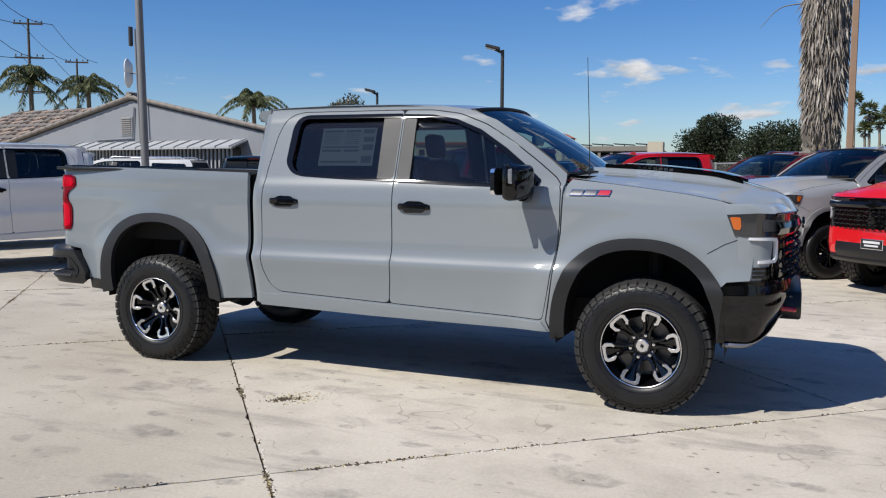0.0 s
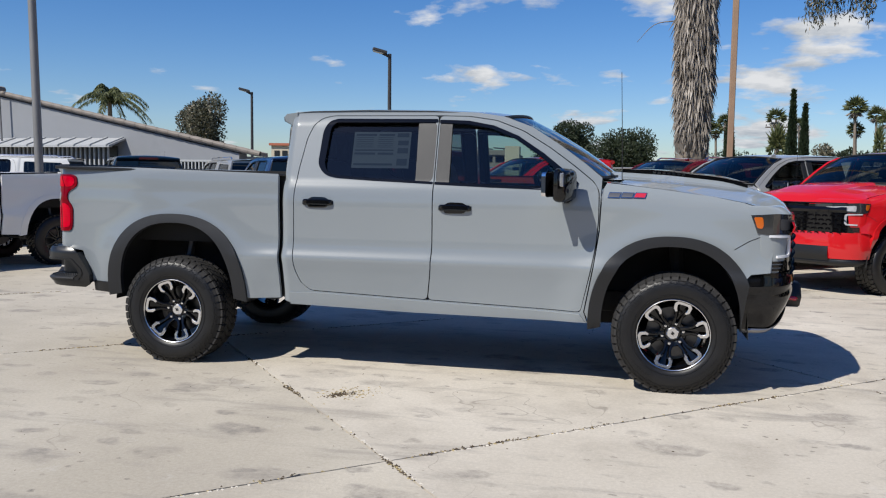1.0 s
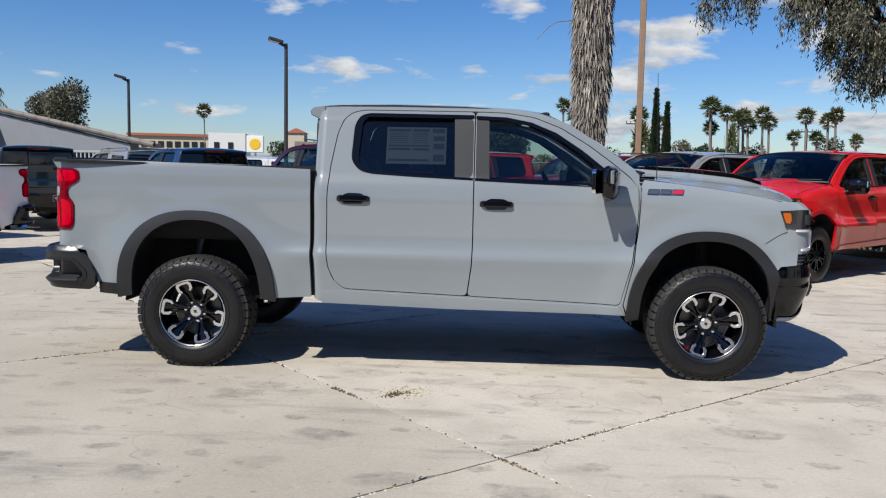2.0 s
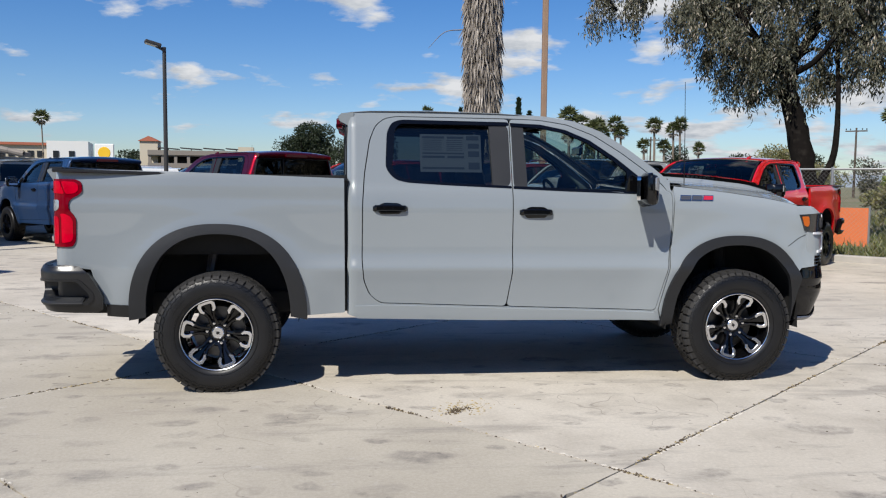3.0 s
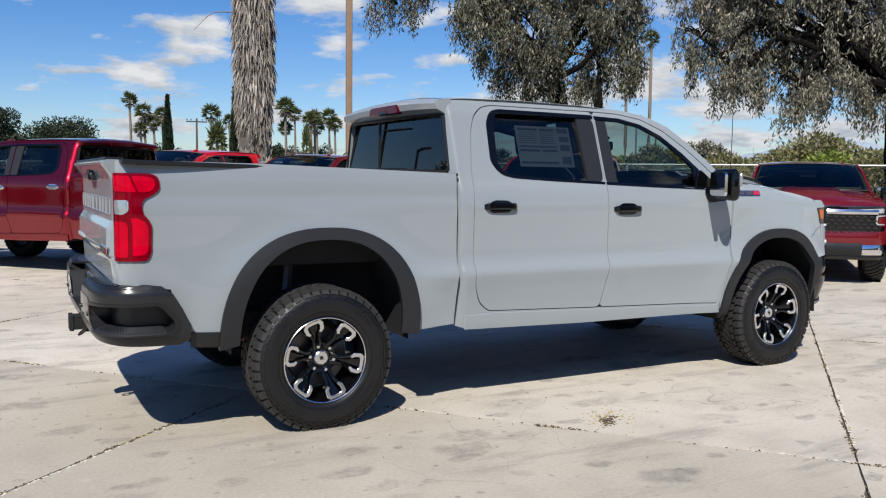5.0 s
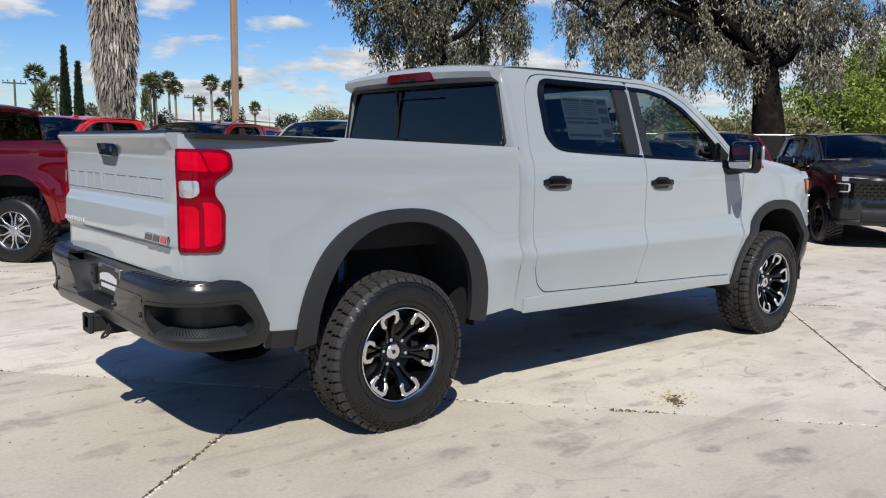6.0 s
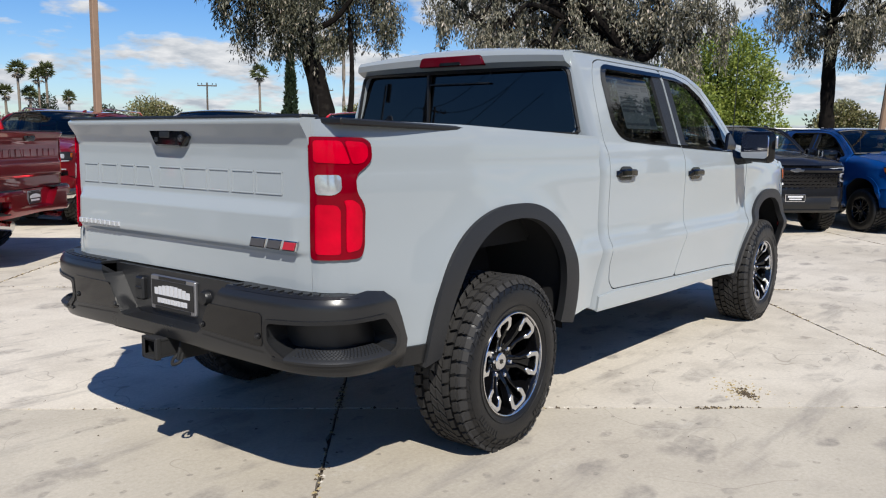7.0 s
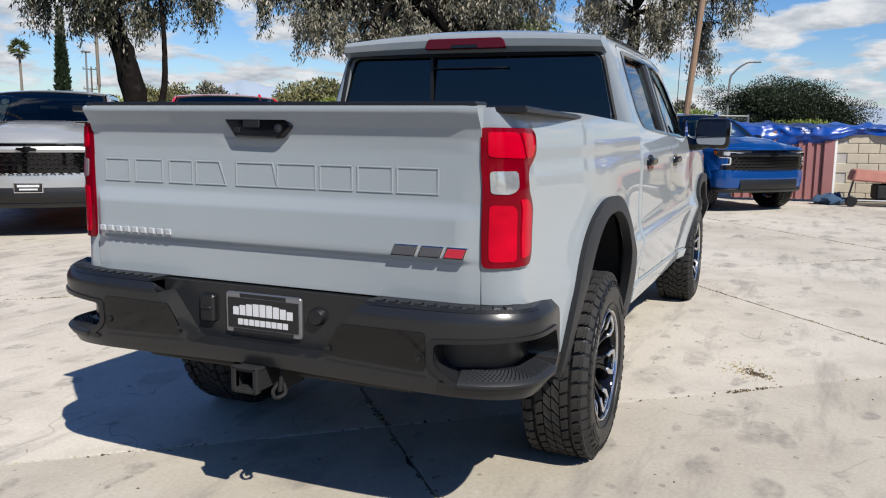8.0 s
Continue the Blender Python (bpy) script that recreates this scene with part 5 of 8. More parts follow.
    if hero:
        part("hood_insert", lambda: join(sheet(lambda u, v: (lambda x, y: (x, y, hood_z(x, y) + 0.022 + 0.012 * smoothstep(0, 0.2, u)))(1.50 + 0.95 * u * (1 - 0.12 * abs(v * 2 - 1)), (v * 2 - 1) * 0.33), 12, 12), sheet(lambda u, v: (lambda x: (x, -0.335, hood_z(x, 0.335) + 0.036 * v - 0.01))(1.50 + 0.90 * u), 12, 1), sheet(lambda u, v: (lambda x: (x, 0.335, hood_z(x, 0.335) + 0.036 * v - 0.01))(1.50 + 0.90 * u), 12, 1)), GLOSS_BLACK, hd, "gloss black hood insert with plain lettering bars", key="insert")
        part("lettering", lambda: join(*[box(1.72 + 0.035 * k, 1.745 + 0.035 * k, -0.341, -0.334, hood_z(1.73 + 0.035 * k, 0.335) + 0.004, hood_z(1.73 + 0.035 * k, 0.335) + 0.02) for k in range(7)]), CHROME, hd, "plain bright lettering bars", key="insertbars", smooth=False)
    part("cowl", lambda: sheet(lambda u, v: (1.33 + 0.14 * u + 0.13 * (1 - (v * 2 - 1) ** 2), (v * 2 - 1) * 0.82, 1.458 + 0.0 * u), 2, 12), PLASTIC, t, key="cowl")
    part("wiper", lambda: join(tube([(1.44, -0.62, 1.485), (1.40, -0.25, 1.515), (1.43, 0.08, 1.512)], 0.008, 6), tube([(1.46, 0.05, 1.49), (1.42, 0.40, 1.508), (1.36, 0.70, 1.51)], 0.008, 6)), SEAL, t, key="wipers")
    gr = part("grille", lambda: join(sheet(lambda u, v: (2.60 + 0.13 * (1 - (v * 2 - 1) ** 2), (v * 2 - 1) * 0.80, 0.80 + 0.42 * u), 6, 16)), GLOSS_BLACK, t, "black grille", key="grille")
    def mesh_bars():
        geos = []
        for r in range(5):
            for c in range(17):
                y = -0.72 + 0.09 * c + (0.045 if r % 2 else 0)
                z = 0.83 + 0.058 * r
                x = 2.615 + 0.13 * (1 - (y / 0.8) ** 2)
                geos.append(tube([(x, y - 0.03, z), (x + 0.012, y - 0.012, z + 0.018), (x + 0.012, y + 0.012, z + 0.018), (x, y + 0.03, z)], 0.007, 4))
        return join(*geos)
    part("grille_mesh", mesh_bars, GLOSS_BLACK if accent != CHROME else DARK_METAL, gr, key="gmesh")
    part("grille_bar", lambda: join(sheet(lambda u, v: (lambda y: (2.635 + 0.13 * (1 - (y / 0.82) ** 2) - 0.03 * abs(u - 0.5), y, 1.115 + 0.075 * u))(-0.80 + 1.6 * v), 4, 16), sheet(lambda u, v: (lambda y: (2.615 + 0.13 * (1 - (y / 0.82) ** 2) - 0.03 * abs(u - 0.5), y, 1.225 + 0.02 * u))(-0.80 + 1.6 * v), 3, 16)), accent, gr, "bright grille bar" if accent == CHROME else "black grille bar", key="gbar")
    part("badge", lambda: prism([(-0.115, -0.005), (-0.10, 0.022), (-0.035, 0.022), (-0.03, 0.036), (0.05, 0.036), (0.055, 0.022), (0.115, 0.012), (0.10, -0.022), (0.035, -0.022), (0.03, -0.036), (-0.05, -0.036), (-0.055, -0.022)], 2.765, 2.78, "x", 0.003), badge, gr, "plain badge shape", key="bow", at=pose(0, 0, 1.153), smooth=False)
    if hero:
      part("front_bumper", lambda: join(sheet(lambda u, v: (lambda y: (2.66 + 0.12 * (1 - (y / 0.75) ** 2) - 0.10 * smoothstep(0.45, 0, u) - 0.03 * u - 0.06, y, 0.58 + 0.24 * u))(-0.62 + 1.24 * v), 8, 16), box(2.33, 2.58, -0.62, 0.62, 0.50, 0.56, 0.02)), GLOSS_BLACK if hero else bumper_mat, t, "chrome front bumper" if accent == CHROME else "dark front bumper", key="fbumper")
    if hero:
      part("air_intake", lambda: prism(rounded([(-0.42, 0.56), (0.42, 0.56), (0.50, 0.66), (-0.50, 0.66)], 0.03), 2.655, 2.745, "x", 0.006), PLASTIC, t, key="intake")
    if hero:
        part("skid_plate", lambda: sheet(lambda u, v: (2.50 + 0.19 * u, (v * 2 - 1) * 0.40, 0.535 + 0.085 * u * u), 6, 8), SKID, t, "satin silver skid plate", key="skid")
        part("tow_hook", lambda: join(tube([(2.62, -0.50, 0.64), (2.73, -0.50, 0.63), (2.75, -0.46, 0.63), (2.73, -0.42, 0.63), (2.62, -0.42, 0.64)], 0.016, 8)), RED_TRIM, t, "red tow hook", key="hook")
        part("bumper_bar", lambda: prism([(-0.44, 0.56), (0.44, 0.56), (0.50, 0.64), (0.44, 0.74), (-0.44, 0.74), (-0.50, 0.64)], 2.62, 2.775, "x", 0.012), PLASTIC, t, "black centre bumper bar", key="fbar")
        part("tow_hook", lambda: tube([(2.62, 0.50, 0.64), (2.73, 0.50, 0.63), (2.75, 0.46, 0.63), (2.73, 0.42, 0.63), (2.62, 0.42, 0.64)], 0.016, 8), RED_TRIM, t, "red tow hook", key="hook2")
    if plate:
        fp = part("front_plate", lambda: box(2.72, 2.768, -0.16, 0.16, 0.60, 0.73, 0.004), CHROME, t, "dealer plate in a bright frame", key="fplate", smooth=False)
        part("plate_face", lambda: box(2.767, 2.771, -0.15, 0.15, 0.61, 0.72), PLATE_BLACK, fp, key="fplate2", smooth=False)
        part("plate_bar", lambda: join(box(2.770, 2.773, -0.12, 0.12, 0.675, 0.705), box(2.770, 2.773, -0.10, 0.10, 0.635, 0.657)), PLATE_WHITE, fp, "plain white bars", key="fplate3", smooth=False)

    if not suv:
        bed(t, coat, hero, accent, bumper_mat)

    # underside
    part("underbody", lambda: join(box(-0.9, 1.3, -0.6, 0.6, 0.50, 0.66, 0.02), box(-2.8, -1.0, -0.42, 0.42, 0.56, 0.90), box(1.3, 2.3, -0.46, 0.46, 0.50, 1.25), box(-2.72, -2.35, -0.35, 0.35, 0.46, 0.80, 0.06)), UNDER, t, key="under", smooth=False)
    if not suv:
        part("rear_axle", lambda: join(tube([(-AXLE, -0.78, 0.41), (-AXLE, 0.78, 0.41)], 0.045, 10), moved(lathe([(0.0, -0.16), (0.10, -0.13), (0.15, 0.0), (0.10, 0.13), (0.0, 0.16)], 16), pose(-AXLE, 0.1, 0.41))), DARK_METAL, t, key="raxle")
    part("front_axle", lambda: join(tube([(AXLE, -0.78, 0.42), (AXLE, 0.78, 0.42)], 0.035, 10), tube([(AXLE + 0.05, -0.60, 0.45), (AXLE + 0.02, -0.56, 1.0)], 0.05, 10), tube([(AXLE + 0.05, 0.60, 0.45), (AXLE + 0.02, 0.56, 1.0)], 0.05, 10), box(AXLE - 0.25, AXLE + 0.25, -0.7, 0.7, 0.36, 0.42, 0.03)), UNDER, t, key="faxle")
    for sgn in (-1, 1):
        part("shock_absorber", lambda: tube([(-2.02, sgn * 0.62, 0.45), (-1.95, sgn * 0.55, 0.92)], 0.035, 8), DARK_METAL, t, key=("shock", sgn))

    # inside the cab
    part("cab_floor", lambda: join(box(-0.93, 1.30, -0.86, 0.86, 0.66, 0.72), box(1.02, 1.36, -0.84, 0.84, 0.72, 1.40, 0.05), box(-0.95, -0.93, -0.83, 0.83, 0.7, 1.46), sheet(lambda u, v: (-0.93 + 1.5 * u, (v * 2 - 1) * 0.68, 1.90), 3, 3)), INTERIOR, t, "dark cab interior", key="cabin")
    for sx, sy in ((0.32, -0.42), (0.32, 0.42), (-0.40, -0.42), (-0.40, 0.42)):
        def seat(sx=sx, sy=sy):
            return join(moved(box(-0.24, 0.26, -0.27, 0.27, 0.80, 1.0, 0.05, 2), pose(sx, sy, 0)), moved(box(-0.08, 0.08, -0.26, 0.26, 0.0, 0.66, 0.06, 2), pose(sx - 0.26, sy, 0.93, 0, -12)), moved(box(-0.05, 0.05, -0.13, 0.13, 0.0, 0.20, 0.04, 2), pose(sx - 0.42, sy, 1.60, 0, -8)))
        part("seat", seat, SEATS, t, key=("seat", sx, sy))
    part("steering_wheel", lambda: moved(join(lathe([(0.175 + 0.014 * math.cos(k), 0.014 * math.sin(k)) for k in np.linspace(0, 6.283, 8, endpoint=False)], 24, True), box(-0.17, 0.17, -0.012, 0.012, -0.03, 0.03), box(-0.02, 0.02, -0.012, 0.012, -0.17, 0.0), box(-0.06, 0.06, -0.02, 0.02, -0.06, 0.06, 0.015)), pose(0.83, 0.40, 1.32, 0, 0, 90) @ pose(0, 0, 0, -25)), INTERIOR, t, key="steer")
    part("rear_view_mirror", lambda: join(box(0.90, 0.93, -0.12, 0.12, 1.68, 1.75, 0.012), tube([(0.92, 0, 1.74), (0.98, 0, 1.79)], 0.01, 6)), GLOSS_BLACK, t, key="rvm")
    if hero:
        st_ = part("window_label", lambda: panel([(-0.475, 1.53), (-0.035, 1.53), (-0.035, 1.80), (-0.475, 1.80)], [], side_map, 0.1, 0, -0.030), PAPER, t, "printed price label inside the rear door glass")
        rows = [(-0.46, -0.30, 1.77, 1.785), (-0.28, -0.16, 1.77, 1.785), (-0.14, -0.05, 1.76, 1.79), (-0.46, -0.16, 1.658, 1.668), (-0.46, -0.30, 1.63, 1.645), (-0.28, -0.16, 1.63, 1.645), (-0.46, -0.16, 1.55, 1.565), (-0.13, -0.05, 1.70, 1.735), (-0.13, -0.05, 1.64, 1.68), (-0.13, -0.05, 1.55, 1.60)]
        rows += [(-0.455, -0.32, 1.755 - 0.014 * k, 1.7585 - 0.014 * k) for k in range(6)] + [(-0.285, -0.17, 1.755 - 0.014 * k, 1.7585 - 0.014 * k) for k in range(6)]
        part("label_print", lambda: join(*[panel([(a, c), (b, c), (b, d), (a, d)], [], side_map, 0.2, 0, -0.0285)[:2] for a, b, c, d in rows]), PAPER_INK, st_, "plain grey print bars")

    for cx in (-1.36 if suv else -AXLE, AXLE):
        for sgn in (-1, 1):
            wheel(t, pose(cx, sgn * (TRACK - (0.03 if cx < 0 else 0.055)), TYRE_R - (0.017 if cx < 0 else 0.011)), style, hero, sgn > 0, -19 if cx < 0 else 17)
    return t

# ---- ground: concrete slabs on the lot's own grid ----
LOT = 40.6


def concrete(name, light, dark):
    """Stained concrete between two base tones."""
    m = bpy.data.materials.new(name)
    m.use_nodes = True
    t = m.node_tree
    b = t.nodes["Principled BSDF"]
    b.inputs["Roughness"].default_value = 0.8
    geo = t.nodes.new("ShaderNodeNewGeometry")
    inf = t.nodes.new("ShaderNodeObjectInfo")

    def noise_tex(scale, detail, rough=0.55, stretch=None):
        n = t.nodes.new("ShaderNodeTexNoise")
        n.inputs["Scale"].default_value, n.inputs["Detail"].default_value, n.inputs["Roughness"].default_value = scale, detail, rough
        if stretch:
            mp = t.nodes.new("ShaderNodeMapping")
            mp.inputs["Scale"].default_value = stretch
            mp.inputs["Rotation"].default_value = (0, 0, 0.5)
            t.links.new(geo.outputs["Position"], mp.inputs["Vector"]); t.links.new(mp.outputs[0], n.inputs["Vector"])
        else:
            t.links.new(geo.outputs["Position"], n.inputs["Vector"])
        return n.outputs["Fac"]

    def rng(v, a, b2, lo, hi):
        r = t.nodes.new("ShaderNodeMapRange")
        for k, x in zip(("From Min", "From Max", "To Min", "To Max"), (a, b2, lo, hi)):
            r.inputs[k].default_value = x
        t.links.new(v, r.inputs["Value"])
        return r.outputs["Result"]

    def blend(kind, fac, a, bb):
        x = t.nodes.new("ShaderNodeMix"); x.data_type, x.blend_type = "RGBA", kind
        for k, v in (("Factor", fac), ("A", a), ("B", bb)):
            if isinstance(v, (tuple, float, int)):
                x.inputs[k].default_value = v
            else:
                t.links.new(v, x.inputs[k])
        return x.outputs["Result"]

    def math_node(op, a, b2):
        x = t.nodes.new("ShaderNodeMath"); x.operation = op
        for k, v in ((0, a), (1, b2)):
            if isinstance(v, (float, int)):
                x.inputs[k].default_value = v
            else:
                t.links.new(v, x.inputs[k])
        return x.outputs[0]

    def smudges(scale, lo, hi, turn, ratio, share):
        """Scattered soft dark spots: cells, bent by noise, of which a share is stained."""
        wob = t.nodes.new("ShaderNodeTexNoise"); wob.inputs["Scale"].default_value, wob.inputs["Detail"].default_value = scale * 2.2, 5
        t.links.new(geo.outputs["Position"], wob.inputs["Vector"])
        add = t.nodes.new("ShaderNodeVectorMath"); add.operation = "MULTIPLY_ADD"; add.inputs[1].default_value = (0.42 / scale,) * 3
        t.links.new(wob.outputs["Color"], add.inputs[0]); t.links.new(geo.outputs["Position"], add.inputs[2])
        mp = t.nodes.new("ShaderNodeMapping"); mp.inputs["Rotation"].default_value = (0, 0, turn); mp.inputs["Scale"].default_value = (1, ratio, 1)
        t.links.new(add.outputs[0], mp.inputs["Vector"])
        v = t.nodes.new("ShaderNodeTexVoronoi"); v.inputs["Scale"].default_value = scale; v.voronoi_dimensions = "2D"
        t.links.new(mp.outputs[0], v.inputs["Vector"])
        sp = t.nodes.new("ShaderNodeSeparateColor"); t.links.new(v.outputs["Color"], sp.inputs[0])
        size = rng(sp.outputs[1], 0, 1, lo, hi)
        near = math_node("DIVIDE", v.outputs["Distance"], size)
        spot = rng(near, 0.65, 1.05, 1, 0)
        on = rng(sp.outputs[0], 1 - share, 1 - share + 0.05, 0, 1)
        grain = rng(noise_tex(scale * 9, 5, 0.7), 0.36, 0.62, 0.25, 1)
        return math_node("MULTIPLY", math_node("MULTIPLY", spot, on), math_node("MULTIPLY", grain, rng(sp.outputs[2], 0, 1, 0.35, 1)))

    col = blend("MIX", rng(noise_tex(0.33, 4), 0.38, 0.62, 0, 1), (*dark, 1), (*light, 1))
    col = blend("MIX", rng(noise_tex(1.7, 9, 0.68), 0.46, 0.72, 0, 0.6), col, (0.376, 0.336, 0.276, 1))
    # long tyre scuffs, dark smudges, oil spots, damp looking patches
    col = blend("MIX", rng(noise_tex(1.3, 7, 0.66, (0.5, 2.8, 1)), 0.55, 0.72, 0, 0.72), col, (0.240, 0.220, 0.196, 1))
    col = blend("MIX", math_node("MULTIPLY", smudges(1.35, 0.12, 0.34, 0.55, 1.9, 0.55), 0.78), col, (0.200, 0.180, 0.160, 1))
    col = blend("MIX", math_node("MULTIPLY", smudges(2.6, 0.08, 0.26, 1.9, 1.6, 0.40), 0.6), col, (0.176, 0.160, 0.144, 1))
    col = blend("MIX", math_node("MULTIPLY", smudges(7.5, 0.06, 0.18, 0.2, 1.3, 0.22), 0.75), col, (0.112, 0.100, 0.088, 1))
    # pale worn skin and fine hair cracks
    col = blend("MIX", rng(noise_tex(4.5, 8, 0.7), 0.60, 0.78, 0, 0.4), col, (0.656, 0.632, 0.584, 1))
    vein = math_node("ABSOLUTE", math_node("SUBTRACT", noise_tex(0.7, 3, 0.5), 0.5), 0)
    crack = math_node("MULTIPLY", rng(vein, 0.0, 0.0016, 1, 0), rng(noise_tex(0.37, 2), 0.50, 0.56, 0, 0.45))
    col = blend("MIX", crack, col, (0.136, 0.116, 0.096, 1))
    col = blend("MULTIPLY", 0.55, col, blend("MIX", rng(noise_tex(46, 6, 0.75), 0.3, 0.7, 0, 1), (0.60, 0.59, 0.57, 1), (1, 1, 1, 1)))
    col = blend("MIX", rng(noise_tex(210, 2), 0.68, 0.76, 0, 0.55), col, (0.20, 0.18, 0.16, 1))
    tone = t.nodes.new("ShaderNodeMapRange")
    tone.inputs["To Min"].default_value, tone.inputs["To Max"].default_value = 0.93, 1.04
    t.links.new(inf.outputs["Random"], tone.inputs["Value"])
    hs = t.nodes.new("ShaderNodeHueSaturation")
    t.links.new(tone.outputs["Result"], hs.inputs["Value"]); t.links.new(col, hs.inputs["Color"])
    t.links.new(hs.outputs[0], b.inputs["Base Color"])
    bp = t.nodes.new("ShaderNodeBump"); bp.inputs["Strength"].default_value, bp.inputs["Distance"].default_value = 0.35, 0.004
    t.links.new(noise_tex(80, 5), bp.inputs["Height"]); t.links.new(bp.outputs[0], b.inputs["Normal"])
    return m


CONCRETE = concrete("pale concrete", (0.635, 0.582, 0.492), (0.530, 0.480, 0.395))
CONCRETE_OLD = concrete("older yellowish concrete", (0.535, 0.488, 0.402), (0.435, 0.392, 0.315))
JOINT = material("joint dirt", (0.075, 0.062, 0.048), 0.95, vary=0.4, vscale=12)
DIRT = material("dry dirt and grass", (0.20, 0.165, 0.10), 0.95, vary=0.3, vscale=0.8, dirt=(0.10, 0.12, 0.04), dscale=0.15, dpos=(0.45, 0.6))

ground = new("ground", to_mesh("ground", box(-3000, 3000, -3000, 3000, -0.6, -0.045), DIRT, False))
tagged(ground, "dry dirt and grass field round the lot", "ground", kind="structure")
ground_2 = thing("pavement", pose(0.37, -2.74, 0, 0, 0, LOT), "sunlit stained concrete slab paving of the car lot", "paving", kind="structure")
part("joint_bed", box(-40, 13.5, -24, 42, -0.05, -0.022), JOINT, ground_2, "dark dirt in the joints", smooth=False)


def slab(w, d):
    """One slab with chipped, slightly wandering edges."""
    rnd = random.Random(int(w * 100 + d * 10))
    g, top = 0.0045, []
    for (ax, ay), (bx, by) in zip(((g, g), (w - g, g), (w - g, d - g), (g, d - g)), ((w - g, g), (w - g, d - g), (g, d - g), (g, g))):
        n = int(math.hypot(bx - ax, by - ay) / 0.075)
        nx, ny = -(by - ay) / (n * 0.075), (bx - ax) / (n * 0.075)
        for k in range(n):
            q = 0.0 if k == 0 else abs(rnd.gauss(0, 0.0022)) + (rnd.uniform(0.005, 0.018) if rnd.random() < 0.05 else 0)
            top.append((ax + (bx - ax) * k / n + nx * q, ay + (by - ay) * k / n + ny * q))
    n = len(top)
    V = [(x, y, 0.0) for x, y in top] + [(x, y, -0.05) for x, y in top]
    F = [tuple(range(n))] + [((k + 1) % n, k, n + k, n + (k + 1) % n) for k in range(n)]
    return V, F


US = [-38.8, -35.1, -31.5, -27.8, -24.1, -20.5, -16.8, -13.2, -9.5, -5.86, -2.2, 0.0, 3.66, 7.32, 10.98, 13.4]
VS = [-22.0, -18.3, -14.64, -10.98, -7.32, -3.66, 0.0, 3.66, 7.32, 10.98, 14.64, 18.3, 21.96, 25.6, 29.3, 33.0, 36.6, 40.2]
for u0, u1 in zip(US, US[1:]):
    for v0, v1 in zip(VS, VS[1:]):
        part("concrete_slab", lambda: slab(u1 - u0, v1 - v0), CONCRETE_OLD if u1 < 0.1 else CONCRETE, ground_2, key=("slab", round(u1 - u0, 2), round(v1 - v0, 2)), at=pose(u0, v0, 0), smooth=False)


# ---- litter on the paving: dirt and crust in the joints, dry leaf bits, pebbles ----
def crumbs(name, places, size, mat, label, seed, flat=0.5, thin=1.0):
    """Many small irregular crumbs in one mesh."""
    rnd = random.Random(seed)
    V, F = [], []
    for x, y in places:
        r, a, o = size * rnd.uniform(0.4, 1.5), rnd.uniform(0, 6.283), len(V)
        for k in range(4):
            q = a + k * 1.571 + rnd.uniform(-0.4, 0.4)
            rr = r * rnd.uniform(0.6, 1.2) * (thin if k % 2 else 1.0)
            V.append((x + rr * math.cos(q), y + rr * math.sin(q), 0.0005))
        V.append((x + rnd.uniform(-0.3, 0.3) * r, y + rnd.uniform(-0.3, 0.3) * r, 0.001 + r * flat * rnd.uniform(0.5, 1.1)))
        F += [(o + k, o + (k + 1) % 4, o + 4) for k in range(4)]
    ob = new(name, to_mesh(name, (V, F), mat, False))
    ob.matrix_basis = pose(0.37, -2.74, 0, 0, 0, LOT)
    return tagged(ob, label, "litter", kind="stuff")


CRUST = material("pale joint crust", (0.54, 0.50, 0.43), 0.95, vary=0.3, vscale=40)
LITTER = material("dry brown litter", (0.075, 0.055, 0.035), 0.95, vary=0.6, vscale=30)
WEED = material("dry straw bits", (0.34, 0.27, 0.14), 0.9, vary=0.5, vscale=25)
rnd = random.Random(11)
dirt_at, crust_at, straw_at, pebble_at = [], [], [], []
for axis, at, a, b in [(0, u, -11, 12) for u in (-5.86, -2.2, 0.0, 3.66)] + [(1, v, -10, 11) for v in (-3.66, 0.0, 3.66, 7.32)]:
    knots = [rnd.uniform(a, b) for _ in range(34)]
    for k in range(1500):
        c = rnd.choice(knots) + rnd.gauss(0, 0.09) if rnd.random() < 0.75 else rnd.uniform(a, b)
        p = (at + rnd.gauss(0, 0.010), c) if axis == 0 else (c, at + rnd.gauss(0, 0.010))
        (dirt_at if rnd.random() < 0.62 else straw_at).append(p)
    edge = [rnd.uniform(a, b) for _ in range(18)]
    for k in range(900):
        c = rnd.choice(edge) + rnd.gauss(0, 0.35)
        off = 0.011 + abs(rnd.gauss(0, 0.004))
        crust_at.append((at + off, c) if axis == 0 else (c, at - off))
for k in range(900):
    pebble_at.append((rnd.uniform(-9, 10), rnd.uniform(-9, 9)))
inv = pose(0.37, -2.74, 0, 0, 0, LOT).inverted()
clump = inv @ Vector((-0.3, -1.57, 0))
for k in range(150):
    dirt_at.append((clump.x + rnd.gauss(0, 0.05), clump.y + rnd.gauss(0, 0.022)))
    straw_at.append((clump.x + rnd.gauss(0.06, 0.11), clump.y + rnd.gauss(0, 0.08)))
crumbs("joint_dirt", dirt_at, 0.0075, LITTER, "dark dirt crumbs along the paving joints", 1, 0.9)
crumbs("joint_crust", crust_at, 0.010, CRUST, "pale flaking crust along the paving joints", 2, 0.35)
crumbs("straw_litter", straw_at, 0.011, WEED, "dry straw and leaf bits along the paving joints", 3, 0.5, 0.25)
crumbs("pebble_litter", pebble_at, 0.008, LITTER, "scattered dry leaf bits and grit on the concrete", 4, 0.5, 0.5)

